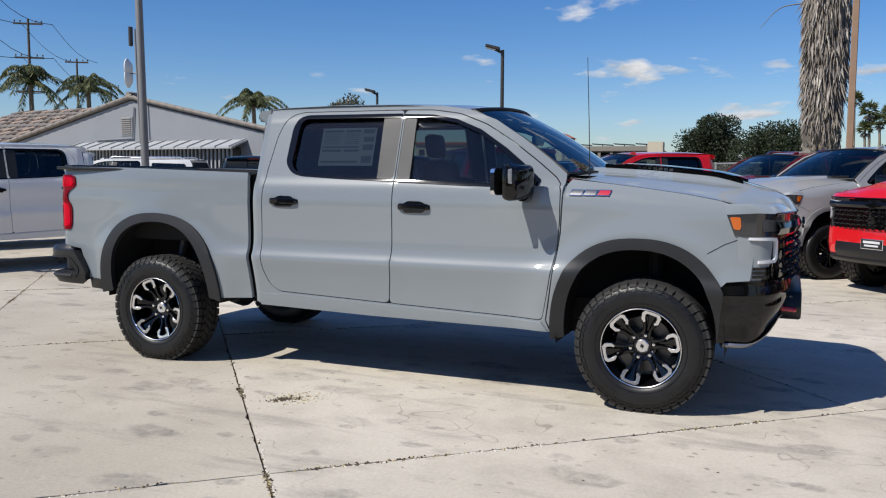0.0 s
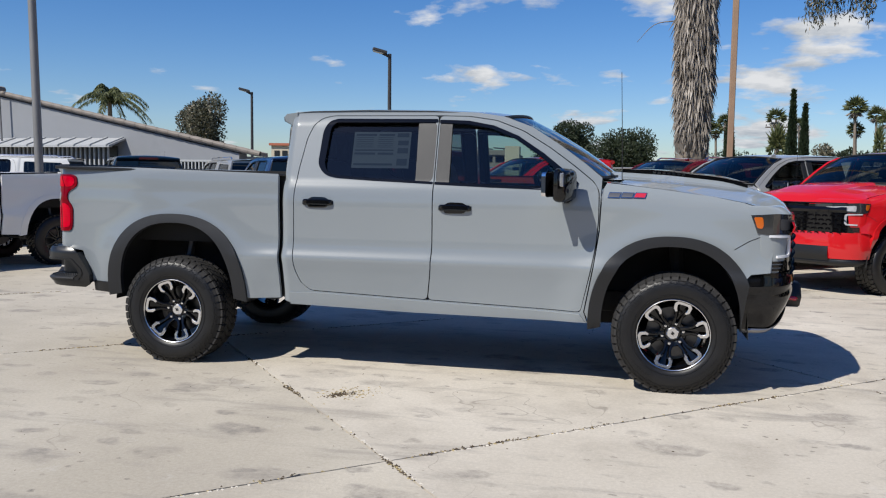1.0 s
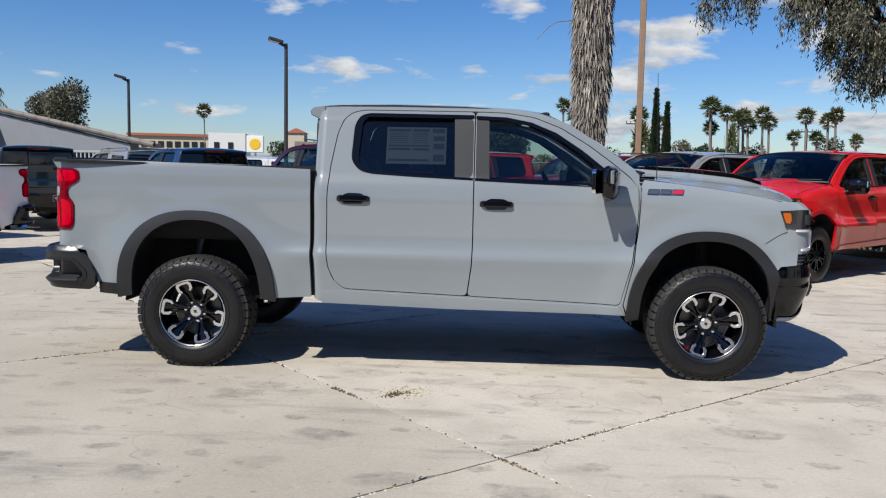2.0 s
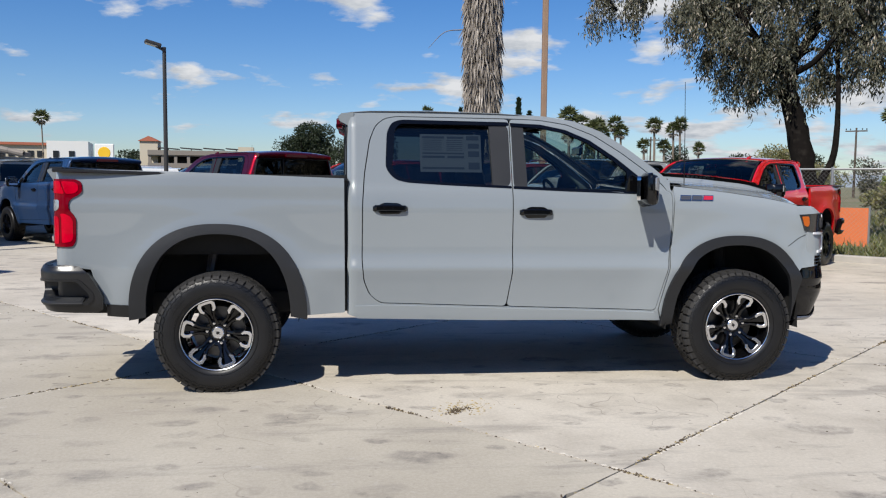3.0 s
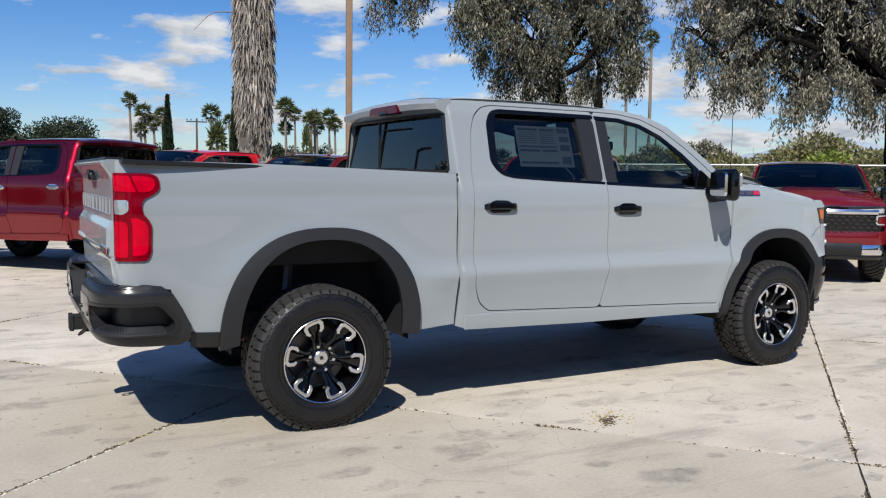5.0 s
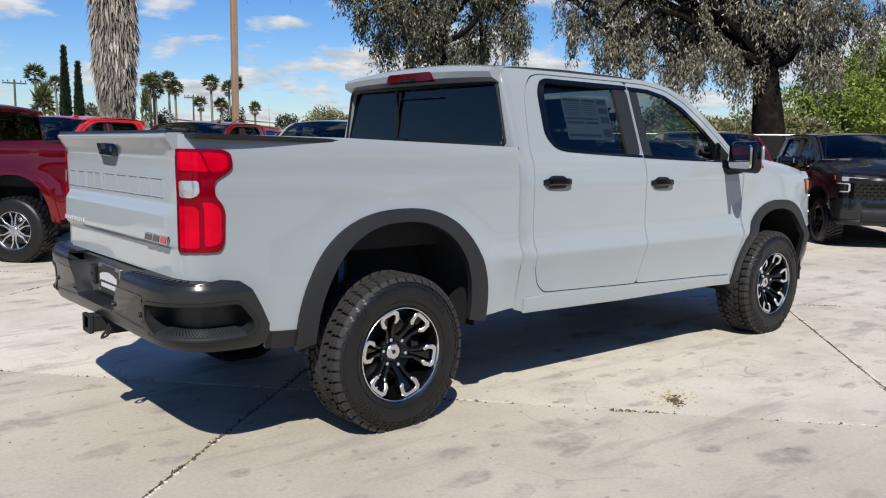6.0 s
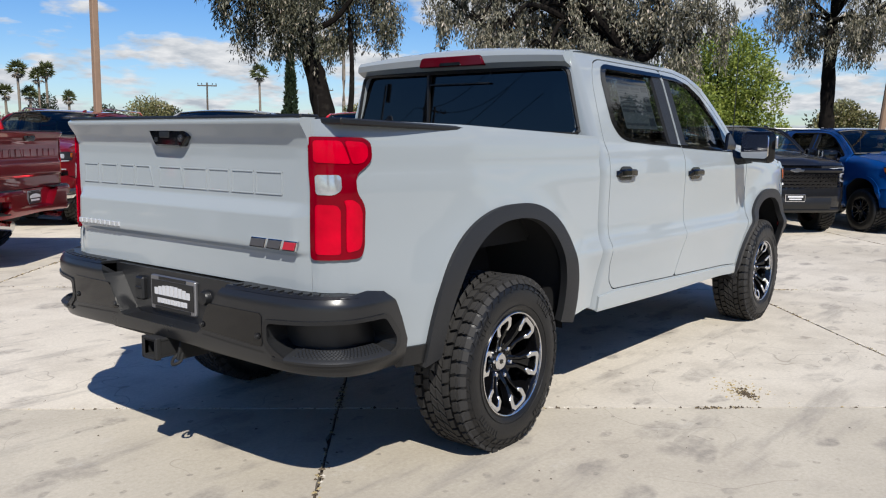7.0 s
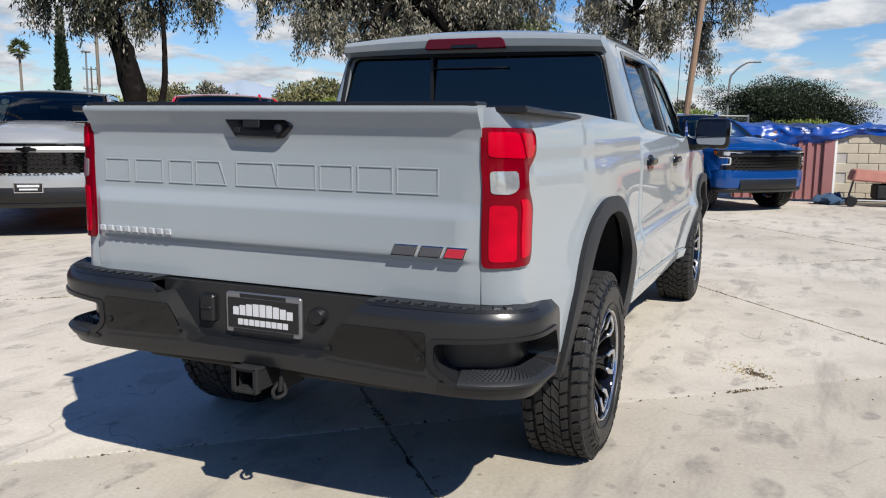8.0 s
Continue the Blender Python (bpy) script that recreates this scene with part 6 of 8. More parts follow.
# ---- the trucks ----
truck(pose(0, 0.042, 0), GREY_PAINT, "light grey lifted crew cab pickup truck on off-road tyres", hero=True, style="split", plate=False)
ROW = "row of trucks along the fence"
truck(pose(5.70, 6.94, 0, 0, 0, 221), RED_PAINT, "bright red crew cab pickup truck with black wheels and grille", group=ROW)
truck(pose(4.04, 8.73, 0, 0, 0, 219.5), SILVER_PAINT, "silver grey crew cab pickup truck with black grille", accent=SILVER_PAINT, group=ROW)
truck(pose(8.75, 4.22, 0, 0, 0, 221), DARKRED_PAINT, "dark red crew cab pickup truck with chrome bumper and gold badge", accent=CHROME, style="polished", badge=GOLD, group=ROW, tall=0.90)
truck(pose(10.69, 2.58, 0, 0, 0, 223.7), BLACK_PAINT, "glossy black crew cab pickup truck with black wheels", badge=CHROME, group=ROW, tall=0.90)
truck(pose(12.2, 0.66, 0, 0, 0, 225.5), BLUE_PAINT, "bright blue crew cab pickup truck with black grille", plate=False, group=ROW, tall=0.885)
truck(pose(2.89, 12.08, 0, 0, 0, 220.5), DARKRED_PAINT, "dark red estate suv with bright roof rails", suv=True, style="polished", accent=CHROME, group=ROW, tall=0.965)
truck(pose(-0.02, 11.21, 0, 0, 0, 218.4), RED_PAINT, "bright red crew cab pickup truck far down the row", group=ROW, tall=0.965)
ROW2 = "trucks parked across the lot"
truck(pose(-2.46, 8.74, 0, 0, 0, 130.5), MAROON_PAINT, "deep cherry red crew cab pickup truck with polished wheels", accent=CHROME, bumper=MAROON_PAINT, style="polished", group=ROW2, tall=0.985)
truck(pose(-8.88, 3.42, 0, 0, 0, 247), WHITE_PAINT, "white crew cab pickup truck with black wheels", group=ROW2)
truck(pose(-6.66, 12.74, 0, 0, 0, 131), NAVY_PAINT, "navy blue crew cab pickup truck with black wheels", group=ROW2)
truck(pose(-11.07, 13.20, 0, 0, 0, 131), GREEN_PAINT, "dark teal crew cab pickup truck", group=ROW2)
truck(pose(-11.71, 6.40, 0, 0, 0, 247), WHITE_PAINT, "white crew cab pickup truck beside another", group=ROW2)
truck(pose(-16.68, 14.46, 0, 0, 0, 200), WHITE_PAINT, "white estate suv beside the house", suv=True, group=ROW2)
truck(pose(-10.10, 16.81, 0, 0, 0, 131), SILVER_PAINT, "silver grey estate suv", suv=True, group=ROW2)
truck(pose(-9.48, 26.42, 0, 0, 0, 190), WHITE_PAINT, "white estate suv far across the lot", suv=True, group=ROW2)
truck(pose(-5.77, 24.45, 0, 0, 0, 200), NAVY_PAINT, "dark estate suv far across the lot", suv=True, group=ROW2)

# ---- plants ----
def leaf_stuff(name, pos, axis, length, width, mat, parent, label="", seed=1):
    """Many small leaves in one mesh: a lozenge for each place and axis."""
    rng = np.random.default_rng(seed)
    n = len(pos)
    axis = axis / (np.linalg.norm(axis, axis=1, keepdims=True) + 1e-9)
    r = rng.normal(size=(n, 3))
    across = np.cross(axis, r)
    across /= np.linalg.norm(across, axis=1, keepdims=True) + 1e-9
    L = (length * rng.uniform(0.6, 1.3, n))[:, None]
    W = (width * rng.uniform(0.6, 1.3, n))[:, None]
    V = np.stack([pos, pos + axis * L * 0.45 + across * W * 0.5, pos + axis * L, pos + axis * L * 0.45 - across * W * 0.5], 1).reshape(-1, 3)
    me = bpy.data.meshes.new(name)
    me.vertices.add(4 * n)
    me.vertices.foreach_set("co", V.astype(np.float32).ravel())
    me.loops.add(4 * n)
    me.loops.foreach_set("vertex_index", np.arange(4 * n, dtype=np.int32))
    me.polygons.add(n)
    me.polygons.foreach_set("loop_start", np.arange(0, 4 * n, 4, dtype=np.int32))
    me.update(calc_edges=True)
    me.materials.append(mat)
    ob = new(name, me)
    ob.parent = parent
    if label:
        ob["label"] = label
    ob["kind"] = "stuff"
    return ob


def leaf_mat(name, a, b, c=None, rough=0.6, trans=0.25):
    """Leaf green that varies from leaf to leaf, lit through a little."""
    m = bpy.data.materials.new(name)
    m.use_nodes = True
    t = m.node_tree
    p = t.nodes["Principled BSDF"]
    p.inputs["Roughness"].default_value = rough
    g = t.nodes.new("ShaderNodeNewGeometry")
    r = t.nodes.new("ShaderNodeValToRGB")
    r.color_ramp.elements[0].color, r.color_ramp.elements[1].color = (*a, 1), (*b, 1)
    if c:
        e = r.color_ramp.elements.new(0.85)
        e.color = (*b, 1)
        r.color_ramp.elements[-1].color = (*c, 1)
    t.links.new(g.outputs["Random Per Island"], r.inputs[0])
    t.links.new(r.outputs[0], p.inputs["Base Color"])
    tl = t.nodes.new("ShaderNodeBsdfTranslucent")
    t.links.new(r.outputs[0], tl.inputs[0])
    mx = t.nodes.new("ShaderNodeMixShader"); mx.inputs[0].default_value = trans
    t.links.new(p.outputs[0], mx.inputs[1]); t.links.new(tl.outputs[0], mx.inputs[2])
    t.links.new(mx.outputs[0], t.nodes["Material Output"].inputs[0])
    MATS[name] = m
    return m


BARK = material("dark bark", (0.0095, 0.008, 0.007), 0.95, spec=0.08, vary=0.5, vscale=7, bump=1.0, bscale=16, dirt=(0.022, 0.019, 0.016), dscale=5, dpos=(0.5, 0.7))
PALM_BARK = material("palm bark", (0.20, 0.165, 0.13), 0.95, vary=0.35, vscale=8, bump=0.8, bscale=22)
# the third, palest tone puts sunlit specks into the colour of single leaves
GUM = leaf_mat("grey green gum leaves", (0.028, 0.033, 0.020), (0.16, 0.155, 0.10), (0.48, 0.41, 0.33))
GUM_PALE = leaf_mat("pale grey gum leaves", (0.045, 0.050, 0.032), (0.26, 0.24, 0.17), (0.60, 0.52, 0.43))
OAK = leaf_mat("dark oak leaves", (0.016, 0.026, 0.012), (0.045, 0.062, 0.026))
LIME = leaf_mat("yellow green leaves", (0.11, 0.16, 0.022), (0.32, 0.36, 0.07), trans=0.35)
SHRUB = leaf_mat("dry shrub leaves", (0.10, 0.11, 0.04), (0.24, 0.22, 0.09), (0.30, 0.24, 0.16))
CYPRESS = leaf_mat("cypress leaves", (0.012, 0.026, 0.012), (0.035, 0.055, 0.022))
PALM_LEAF = leaf_mat("palm fronds", (0.05, 0.07, 0.025), (0.15, 0.16, 0.06))
THATCH = leaf_mat("dead palm thatch", (0.17, 0.145, 0.12), (0.36, 0.32, 0.275), (0.50, 0.45, 0.39), 0.9, 0.1)
GRASS = leaf_mat("field grass", (0.07, 0.10, 0.025), (0.20, 0.19, 0.07))


def limb(p, d, length, r0, r1, rng, bend=0.35, n=7):
    """A crooked tapering limb; returns its points."""
    pts, p, d = [Vector(p)], Vector(p), Vector(d).normalized()
    for i in range(n):
        d = (d + Vector(rng.normal(size=3)) * bend / n * 1.6).normalized()
        p = p + d * length / n
        pts.append(p.copy())
    return pts


def gum_tree(x, y, label, trunk_h, lean, r, clumps, seed, side_limb=None, strands=520, drop=1.5, leaf=None):
    """A gum or pepper tree: dark crooked trunk, limbs, and hanging sprays of narrow leaves. clumps: (dx, dy, z, radius, height)."""
    rng = np.random.default_rng(seed)
    t = thing("tree", pose(x, y, -0.03), label, "tree")
    fork = Vector((lean[0], lean[1], trunk_h))
    trunk = smooth_line([(0, 0, -0.2), (lean[0] * 0.15, lean[1] * 0.15, trunk_h * 0.35), (lean[0] * 0.6, lean[1] * 0.6, trunk_h * 0.75), tuple(fork)], 5)
    g = tube(trunk, r * 1.15, 14, r * 0.72)
    V = [Vector(v) + Vector(rng.normal(size=3)) * 0.018 for v in g[0]]
    part("trunk", (V, g[1]), BARK, t, "dark furrowed trunk")
    if side_limb:
        part("limb", tube(smooth_line(side_limb, 5), r * 0.42, 9, r * 0.16), BARK, t)
    pos, ax = [], []
    for cx, cy, cz, cr, ch in clumps:
        c = Vector((cx, cy, cz))
        far = math.hypot(cx - fork.x, cy - fork.y)
        pts = [fork] + [fork.lerp(c, k) + Vector(rng.normal(size=3)) * 0.2 + Vector((0, 0, lift)) for k, lift in ((0.3, 0.2 * far), (0.7, 0.28 * far))] + [c]
        part("limb", tube(smooth_line([tuple(q) for q in pts], 4), r * 0.36, 8, r * 0.07), BARK, t)
        for b in range(7):
            d = Vector(rng.normal(size=3)); d.z = abs(d.z) * 0.5
            q = c + Vector((d.x, d.y, d.z)).normalized() * cr * 0.8
            part("twig", tube(smooth_line([tuple(c.lerp(fork, 0.1)), tuple(c.lerp(q, 0.5) + Vector((0, 0, 0.25))), tuple(q)], 3), 0.035, 5, 0.008), BARK, t)
        # leaves hang in tight drooping tufts over the clump's outside, with sky between them
        for q in range(int(strands * cr * cr / 34) + 4):
            d = rng.normal(size=3)
            d = d / np.linalg.norm(d) * rng.uniform(0.25, 1.0) ** 0.45
            tuft = np.array((cx, cy, cz)) + d * (cr, cr, ch)
            spread, reach = rng.uniform(0.07, 0.17), rng.uniform(0.30, 0.75) * drop
            for s in range(10):
                top = tuft + rng.normal(size=3) * spread * (1, 1, 0.9)
                hang = rng.uniform(0.3, 1.0) * reach
                sway = rng.normal(size=2) * 0.10
                m = int(26 * hang) + 6
                u = np.sort(rng.uniform(0, 1, m) ** 1.25)
                line = top + np.stack([sway[0] * u ** 1.5, sway[1] * u ** 1.5, -hang * u], 1)
                pos.append(line + rng.normal(size=(m, 3)) * 0.045)
                ax.append(np.stack([rng.normal(size=m) * 0.55, rng.normal(size=m) * 0.55, -np.abs(rng.normal(size=m)) - 0.35], 1))
    leaf_stuff("foliage", np.concatenate(pos), np.concatenate(ax), 0.135, 0.036, leaf or GUM, t, "hanging grey green leaf sprays", seed)
    return t


def bush(name, x, y, z0, w, h, mat, label, n, leaf, seed, trunk=0.0, lumps=9, depth=None, category="tree"):
    """A crown of many leaf clumps over a short trunk, uneven, with gaps."""
    rng = np.random.default_rng(seed)
    t = thing(name, pose(x, y, -0.04), label, category)
    depth = depth or w
    if trunk:
        part("trunk", tube(smooth_line([(0, 0, -0.2), (0.05 * w, 0, z0 * 0.6), (0, 0.04 * w, z0 + h * 0.35)], 4), trunk, 9, trunk * 0.5), BARK, t)
        for k in range(5):
            a = 6.283 * k / 5 + rng.uniform(0, 1)
            part("limb", tube(smooth_line([(0, 0, z0 * 0.8), (0.15 * w * math.cos(a), 0.15 * w * math.sin(a), z0 + 0.25 * h), (0.33 * w * math.cos(a), 0.33 * w * math.sin(a), z0 + 0.6 * h)], 3), trunk * 0.5, 6, trunk * 0.15), BARK, t)
    pos, ax = [], []
    for k in range(lumps):
        a, q = rng.uniform(0, 6.283), rng.uniform(0, 1) ** 0.6
        lift = rng.uniform(0.12, 0.9)
        room = math.sqrt(max(0.05, 1 - (2 * lift - 1) ** 2))
        c = np.array((math.cos(a) * q * 0.36 * w * room, math.sin(a) * q * 0.36 * depth * room, z0 + h * lift * 0.82))
        cr = rng.uniform(0.16, 0.27) * np.array((w, depth, h * 0.75))
        m = n // lumps
        d = rng.normal(size=(m, 3))
        d = d / np.linalg.norm(d, axis=1, keepdims=True) * (rng.uniform(0.35, 1.08, (m, 1)) ** 0.6)
        pos.append(c + d * cr)
        ax.append(d + rng.normal(size=(m, 3)) * 0.8 + (0, 0, 0.2))
    leaf_stuff("foliage", np.concatenate(pos), np.concatenate(ax), leaf, leaf * 0.55, mat, t, "", seed)
    return t


def fan_palm(h, seed, r=0.11, crown=1.4, skirt=0.8):
    """A tall fan palm: thin trunk, a ball of fan leaves, a skirt of dead ones. Stands at the origin."""
    rng = np.random.default_rng(seed)
    t = thing("fan_palm", Matrix(), "tall thin fan palm with a round leaf crown", "palm tree")
    part("trunk", tube(smooth_line([(0, 0, -0.3), (0.1, 0.05, h * 0.5), (0, 0, h)], 4), r * 1.3, 8, r), PALM_BARK, t)
    def fans(n, lo, hi, length):
        pos, ax = [], []
        for k in range(n):
            a, e = rng.uniform(0, 6.283), rng.uniform(lo, hi)
            d = np.array((math.cos(a) * math.cos(e), math.sin(a) * math.cos(e), math.sin(e)))
            base = np.array((0, 0, h)) + d * length * 0.45
            sidev = np.cross(d, (0, 0, 1.0)); sidev /= np.linalg.norm(sidev) + 1e-9
            up = np.cross(sidev, d)
            for b in np.linspace(-1.25, 1.25, 11):
                v = d * math.cos(b) + sidev * math.sin(b) + up * rng.normal() * 0.12 - np.array((0, 0, 0.25 * abs(b)))
                pos.append(base), ax.append(v)
        return np.array(pos), np.array(ax)
    p, a = fans(44, -0.5, 1.45, crown)
    leaf_stuff("fronds", p, a, crown * 0.62, crown * 0.12, PALM_LEAF, t, "", seed)
    p, a = fans(14, -1.35, -0.5, crown * 0.8)
    leaf_stuff("dead_fronds", p - (0, 0, skirt * 0.3), a, crown * 0.5, crown * 0.1, THATCH, t, "dry hanging fronds", seed + 1)
    return t


def queen_palm(x, y, h, seed, label, size=0.88):
    """A feather palm with arching fronds of drooping leaflets."""
    rng = np.random.default_rng(seed)
    t = thing("queen_palm", pose(x, y, 0), label, "palm tree")
    part("trunk", tube([(0, 0, -0.2), (0.1, 0, h * 0.5), (0, 0, h)], 0.22, 10, 0.15), PALM_BARK, t)
    pos, ax = [], []
    for k in range(22):
        a, e = 6.283 * k / 22 + rng.uniform(-0.2, 0.2), (rng.uniform(0.6, 1.5) if k % 3 else rng.uniform(-0.1, 0.6))
        d = Vector((math.cos(a), math.sin(a), 0))
        L = rng.uniform(2.2, 3.0) * size
        pts = [Vector((0, 0, h)) + d * (L * u * math.cos(e) + 0.25 * L * u * u) + Vector((0, 0, L * (u * math.sin(e) * 1.1 - 0.85 * u ** 2.4))) for u in np.linspace(0, 1, 9)]
        part("frond", tube(pts, 0.03, 5, 0.008), PALM_LEAF, t)
        for i in range(1, 9):
            for q in np.linspace(0, 1, 9):
                p = pts[i - 1].lerp(pts[i], q)
                for sgn in (-1, 1):
                    pos.append(p), ax.append(Vector((-d.y * sgn * 0.8, d.x * sgn * 0.8, -0.55 - rng.uniform(0, 0.7))) + (pts[i] - pts[i - 1]).normalized() * 0.5)
    leaf_stuff("leaflet_cover", np.array([tuple(p) for p in pos]), np.array([tuple(p) for p in ax]), 0.50 * size, 0.06, PALM_LEAF, t, "", seed)
    return t


def cypress(x, y, h, w, seed):
    rng = np.random.default_rng(seed)
    t = thing("cypress", pose(x, y, 0), "tall narrow dark green cypress", "tree")
    part("trunk", tube([(0, 0, -0.2), (0, 0, h * 0.9)], 0.18, 7, 0.03), BARK, t)
    n = 5200
    u = rng.uniform(0.02, 1, n)
    rad = w / 2 * np.clip(np.minimum(1, u * 6) * (1 - u ** 1.5), 0.02, 1) * rng.uniform(0.72, 1.08, n)
    a = rng.uniform(0, 6.283, n)
    pos = np.stack([np.cos(a) * rad, np.sin(a) * rad, 0.3 + u * (h - 0.3)], 1)
    ax = np.stack([np.cos(a) * 0.45, np.sin(a) * 0.45, np.ones(n)], 1) + rng.normal(size=(n, 3)) * 0.3
    leaf_stuff("foliage", pos, ax, 0.30, 0.13, CYPRESS, t, "", seed)
    return t

# ---- what stands round the lot ----
STUCCO = material("pale stucco", (0.215, 0.225, 0.24), 0.9, vary=0.09, vscale=0.8, bump=0.4, bscale=40, dirt=(0.165, 0.175, 0.185), dscale=0.5, dpos=(0.55, 0.8))
TILE = material("clay roof tile", (0.215, 0.188, 0.163), 0.85, vary=0.35, vscale=3, bump=0.3, bscale=25)
TILE_DARK = material("dark weathered roof tile", (0.10, 0.075, 0.06), 0.9, vary=0.3, vscale=4)
TILE_PALE = material("pale weathered roof tile", (0.36, 0.27, 0.21), 0.85, vary=0.25, vscale=4)
AWNING = material("painted metal awning", (0.36, 0.37, 0.375), 0.5, vary=0.05, vscale=3)
# solid near-black faces: the dark of unlit insides is put into the colour
PAINTED_DARK = material("painted dark of openings", (0.015, 0.016, 0.018), 0.3)
POLE_STEEL = material("galvanised pole", (0.20, 0.195, 0.19), 0.55, 0.3, vary=0.15, vscale=3)
POLE_BROWN = material("bronze lamp post paint", (0.035, 0.032, 0.03), 0.5, vary=0.15, vscale=4)
POLE_TAN = material("weathered tan post", (0.26, 0.17, 0.11), 0.85, vary=0.2, vscale=5, bump=0.3, bscale=30)
WOOD_POLE = material("utility pole wood", (0.09, 0.07, 0.055), 0.9, vary=0.2, vscale=4)
CREAM = material("cream facade", (0.50, 0.44, 0.34), 0.9, vary=0.06, vscale=0.2)
GARAGE_MAT = material("grey facade concrete", (0.21, 0.185, 0.16), 0.9, vary=0.08, vscale=0.3)
RED_ROOF = material("red roof band", (0.38, 0.12, 0.07), 0.85, vary=0.15, vscale=0.5)
GALV = material("galvanised wire", (0.34, 0.34, 0.33), 0.45, 0.6)
SIGN_WHITE = material("white sign panel", (0.72, 0.71, 0.68), 0.5)
ORANGE = material("orange barrier mesh", (0.62, 0.16, 0.05), 0.7, vary=0.12, vscale=2)
PINK_STEEL = material("faded red corrugated steel", (0.27, 0.115, 0.11), 0.6, vary=0.15, vscale=2, dirt=(0.24, 0.12, 0.10), dscale=1.5)
BLOCK = material("tan concrete block", (0.43, 0.38, 0.29), 0.9, vary=0.22, vscale=3, bump=0.6, bscale=35)
TARP = material("blue tarpaulin", (0.003, 0.050, 0.27), 0.32, vary=0.2, vscale=3)
# distance haze is mixed into these two colours; the air itself is clear
MOUNTAIN = material("haze coloured mountain", (0.27, 0.32, 0.38), 1.0, vary=0.12, vscale=0.004)
HILL = material("haze coloured hill", (0.26, 0.30, 0.33), 1.0, vary=0.12, vscale=0.01)
LAMP_GLASS = material("lamp glass", (0.5, 0.5, 0.48), 0.2)
KERB = material("grey kerb", (0.36, 0.34, 0.31), 0.9, vary=0.15, vscale=5, bump=0.3, bscale=40)
DENIM = material("blue cloth bundle", (0.03, 0.065, 0.12), 0.9, vary=0.3, vscale=9)
RUST = material("faded red machine paint", (0.40, 0.17, 0.13), 0.7, vary=0.25, vscale=6)


def struct(name, geo, mat, label, category, smooth=False, at=None):
    ob = new(name, to_mesh(name, geo, mat, smooth))
    if at is not None:
        ob.matrix_basis = at
    return tagged(ob, label, category, kind="structure")


# -- low house with a tiled gable roof --
HX = Matrix.Translation((-20.51, 18.52, 0)) @ pose(0, 0, 0, 0, 0, -6)


def house():
    t = thing("house", HX, "pale stucco house with a tiled gable roof", "house")
    part("house_body", box(-8.4, 10.1, 0.45, 9, -0.1, 2.05), STUCCO, t, smooth=False)
    w = part("wall", prism([(-8.5, -0.1), (10.2, -0.1), (10.2, 2.12), (0.2, 4.15), (-8.5, 2.3)], 0, 0.45), STUCCO, t, "pale grey stucco gable wall", smooth=False)
    # roof planes with rolls of tile
    def slope(x0, z0, x1, z1, sgn):
        geos = [prism([(x0, z0), (x1, z1), (x1, z1 + 0.12), (x0, z0 + 0.10)], -0.08, 0.55)]
        return join(*geos)
    rf = part("roof", slope(0.2, 4.20, 10.9, 2.03, 1), TILE, t, "clay tile roof", smooth=False)
    part("roof", slope(-9.6, 2.12, 0.2, 4.20, -1), TILE, t, smooth=False)
    for k in range(26):
        u = k / 25
        x, z = 0.3 + 10.5 * u, 4.29 - 2.13 * u
        part("roof_tile", lambda: moved(lathe([(0.072, -0.22), (0.076, 0.0), (0.062, 0.24), (0.0, 0.24)], 8), pose(0, 0, 0, 0, 0, 90)), TILE, rf, key="rtile", at=pose(x, -0.10, z, 0, 11.5))
    for k in range(22):
        u = k / 21
        x, z = -9.4 + 9.6 * u, 2.24 + 2.05 * u
        part("roof_tile", lambda: None, TILE, rf, key="rtile", at=pose(x, -0.10, z, 0, -12))
    part("roof_cap", tube([(0.2, -0.15, 4.36), (0.2, 0.6, 4.36)], 0.12, 8), TILE, rf)
    v = part("vent", box(-0.35, 0.25, -0.03, 0.05, 2.85, 3.55, 0.01), GALV, w, "grey louvred gable vent", smooth=False)
    for k in range(8):
        part("slat", lambda: box(-0.30, 0.20, -0.07, -0.025, 0, 0.03), GARAGE_MAT, v, key="ventslat", at=pose(0, 0, 2.90 + 0.078 * k, -25), smooth=False)
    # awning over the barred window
    win = part("window", box(-2.3, 5.6, -0.04, 0.05, 1.15, 2.35, 0.0), PAINTED_DARK, w, "dark window behind white bars", smooth=False)
    for k in range(44):
        part("bar", lambda: box(-0.025, 0.025, -0.5, -0.45, 1.2, 2.36), AWNING, win, key="abar", at=pose(-2.3 + 7.9 * k / 43, 0, 0), smooth=False)
    aw = part("awning", prism([(0.0, 2.62), (-0.80, 2.36), (-0.80, 2.29), (0.0, 2.56)], -2.7, 5.9, "x") , AWNING, t, "white ribbed metal awning", smooth=False)
    for k in range(14):
        part("rib", lambda: prism([(0.0, 2.66), (-0.83, 2.39), (-0.83, 2.35), (0.0, 2.62)], -0.03, 0.03, "x"), AWNING, aw, key="arib", at=pose(-2.6 + 8.4 * k / 13, 0, 0), smooth=False)
    part("frame", join(box(-2.5, 5.75, -0.52, -0.46, 1.15, 1.22), box(-2.5, 5.75, -0.52, -0.46, 2.30, 2.37), box(5.68, 5.75, -0.52, 0, 1.15, 1.22)), AWNING, win, smooth=False)
    # second barred window
    w2 = part("window", box(7.6, 9.6, -0.03, 0.05, 0.9, 1.85), PAINTED_DARK, w, smooth=False)
    for k in range(16):
        part("bar", lambda: box(-0.02, 0.02, -0.12, -0.08, 0.9, 1.9), AWNING, w2, key="abar2", at=pose(7.6 + 2.0 * k / 15, 0, 0), smooth=False)
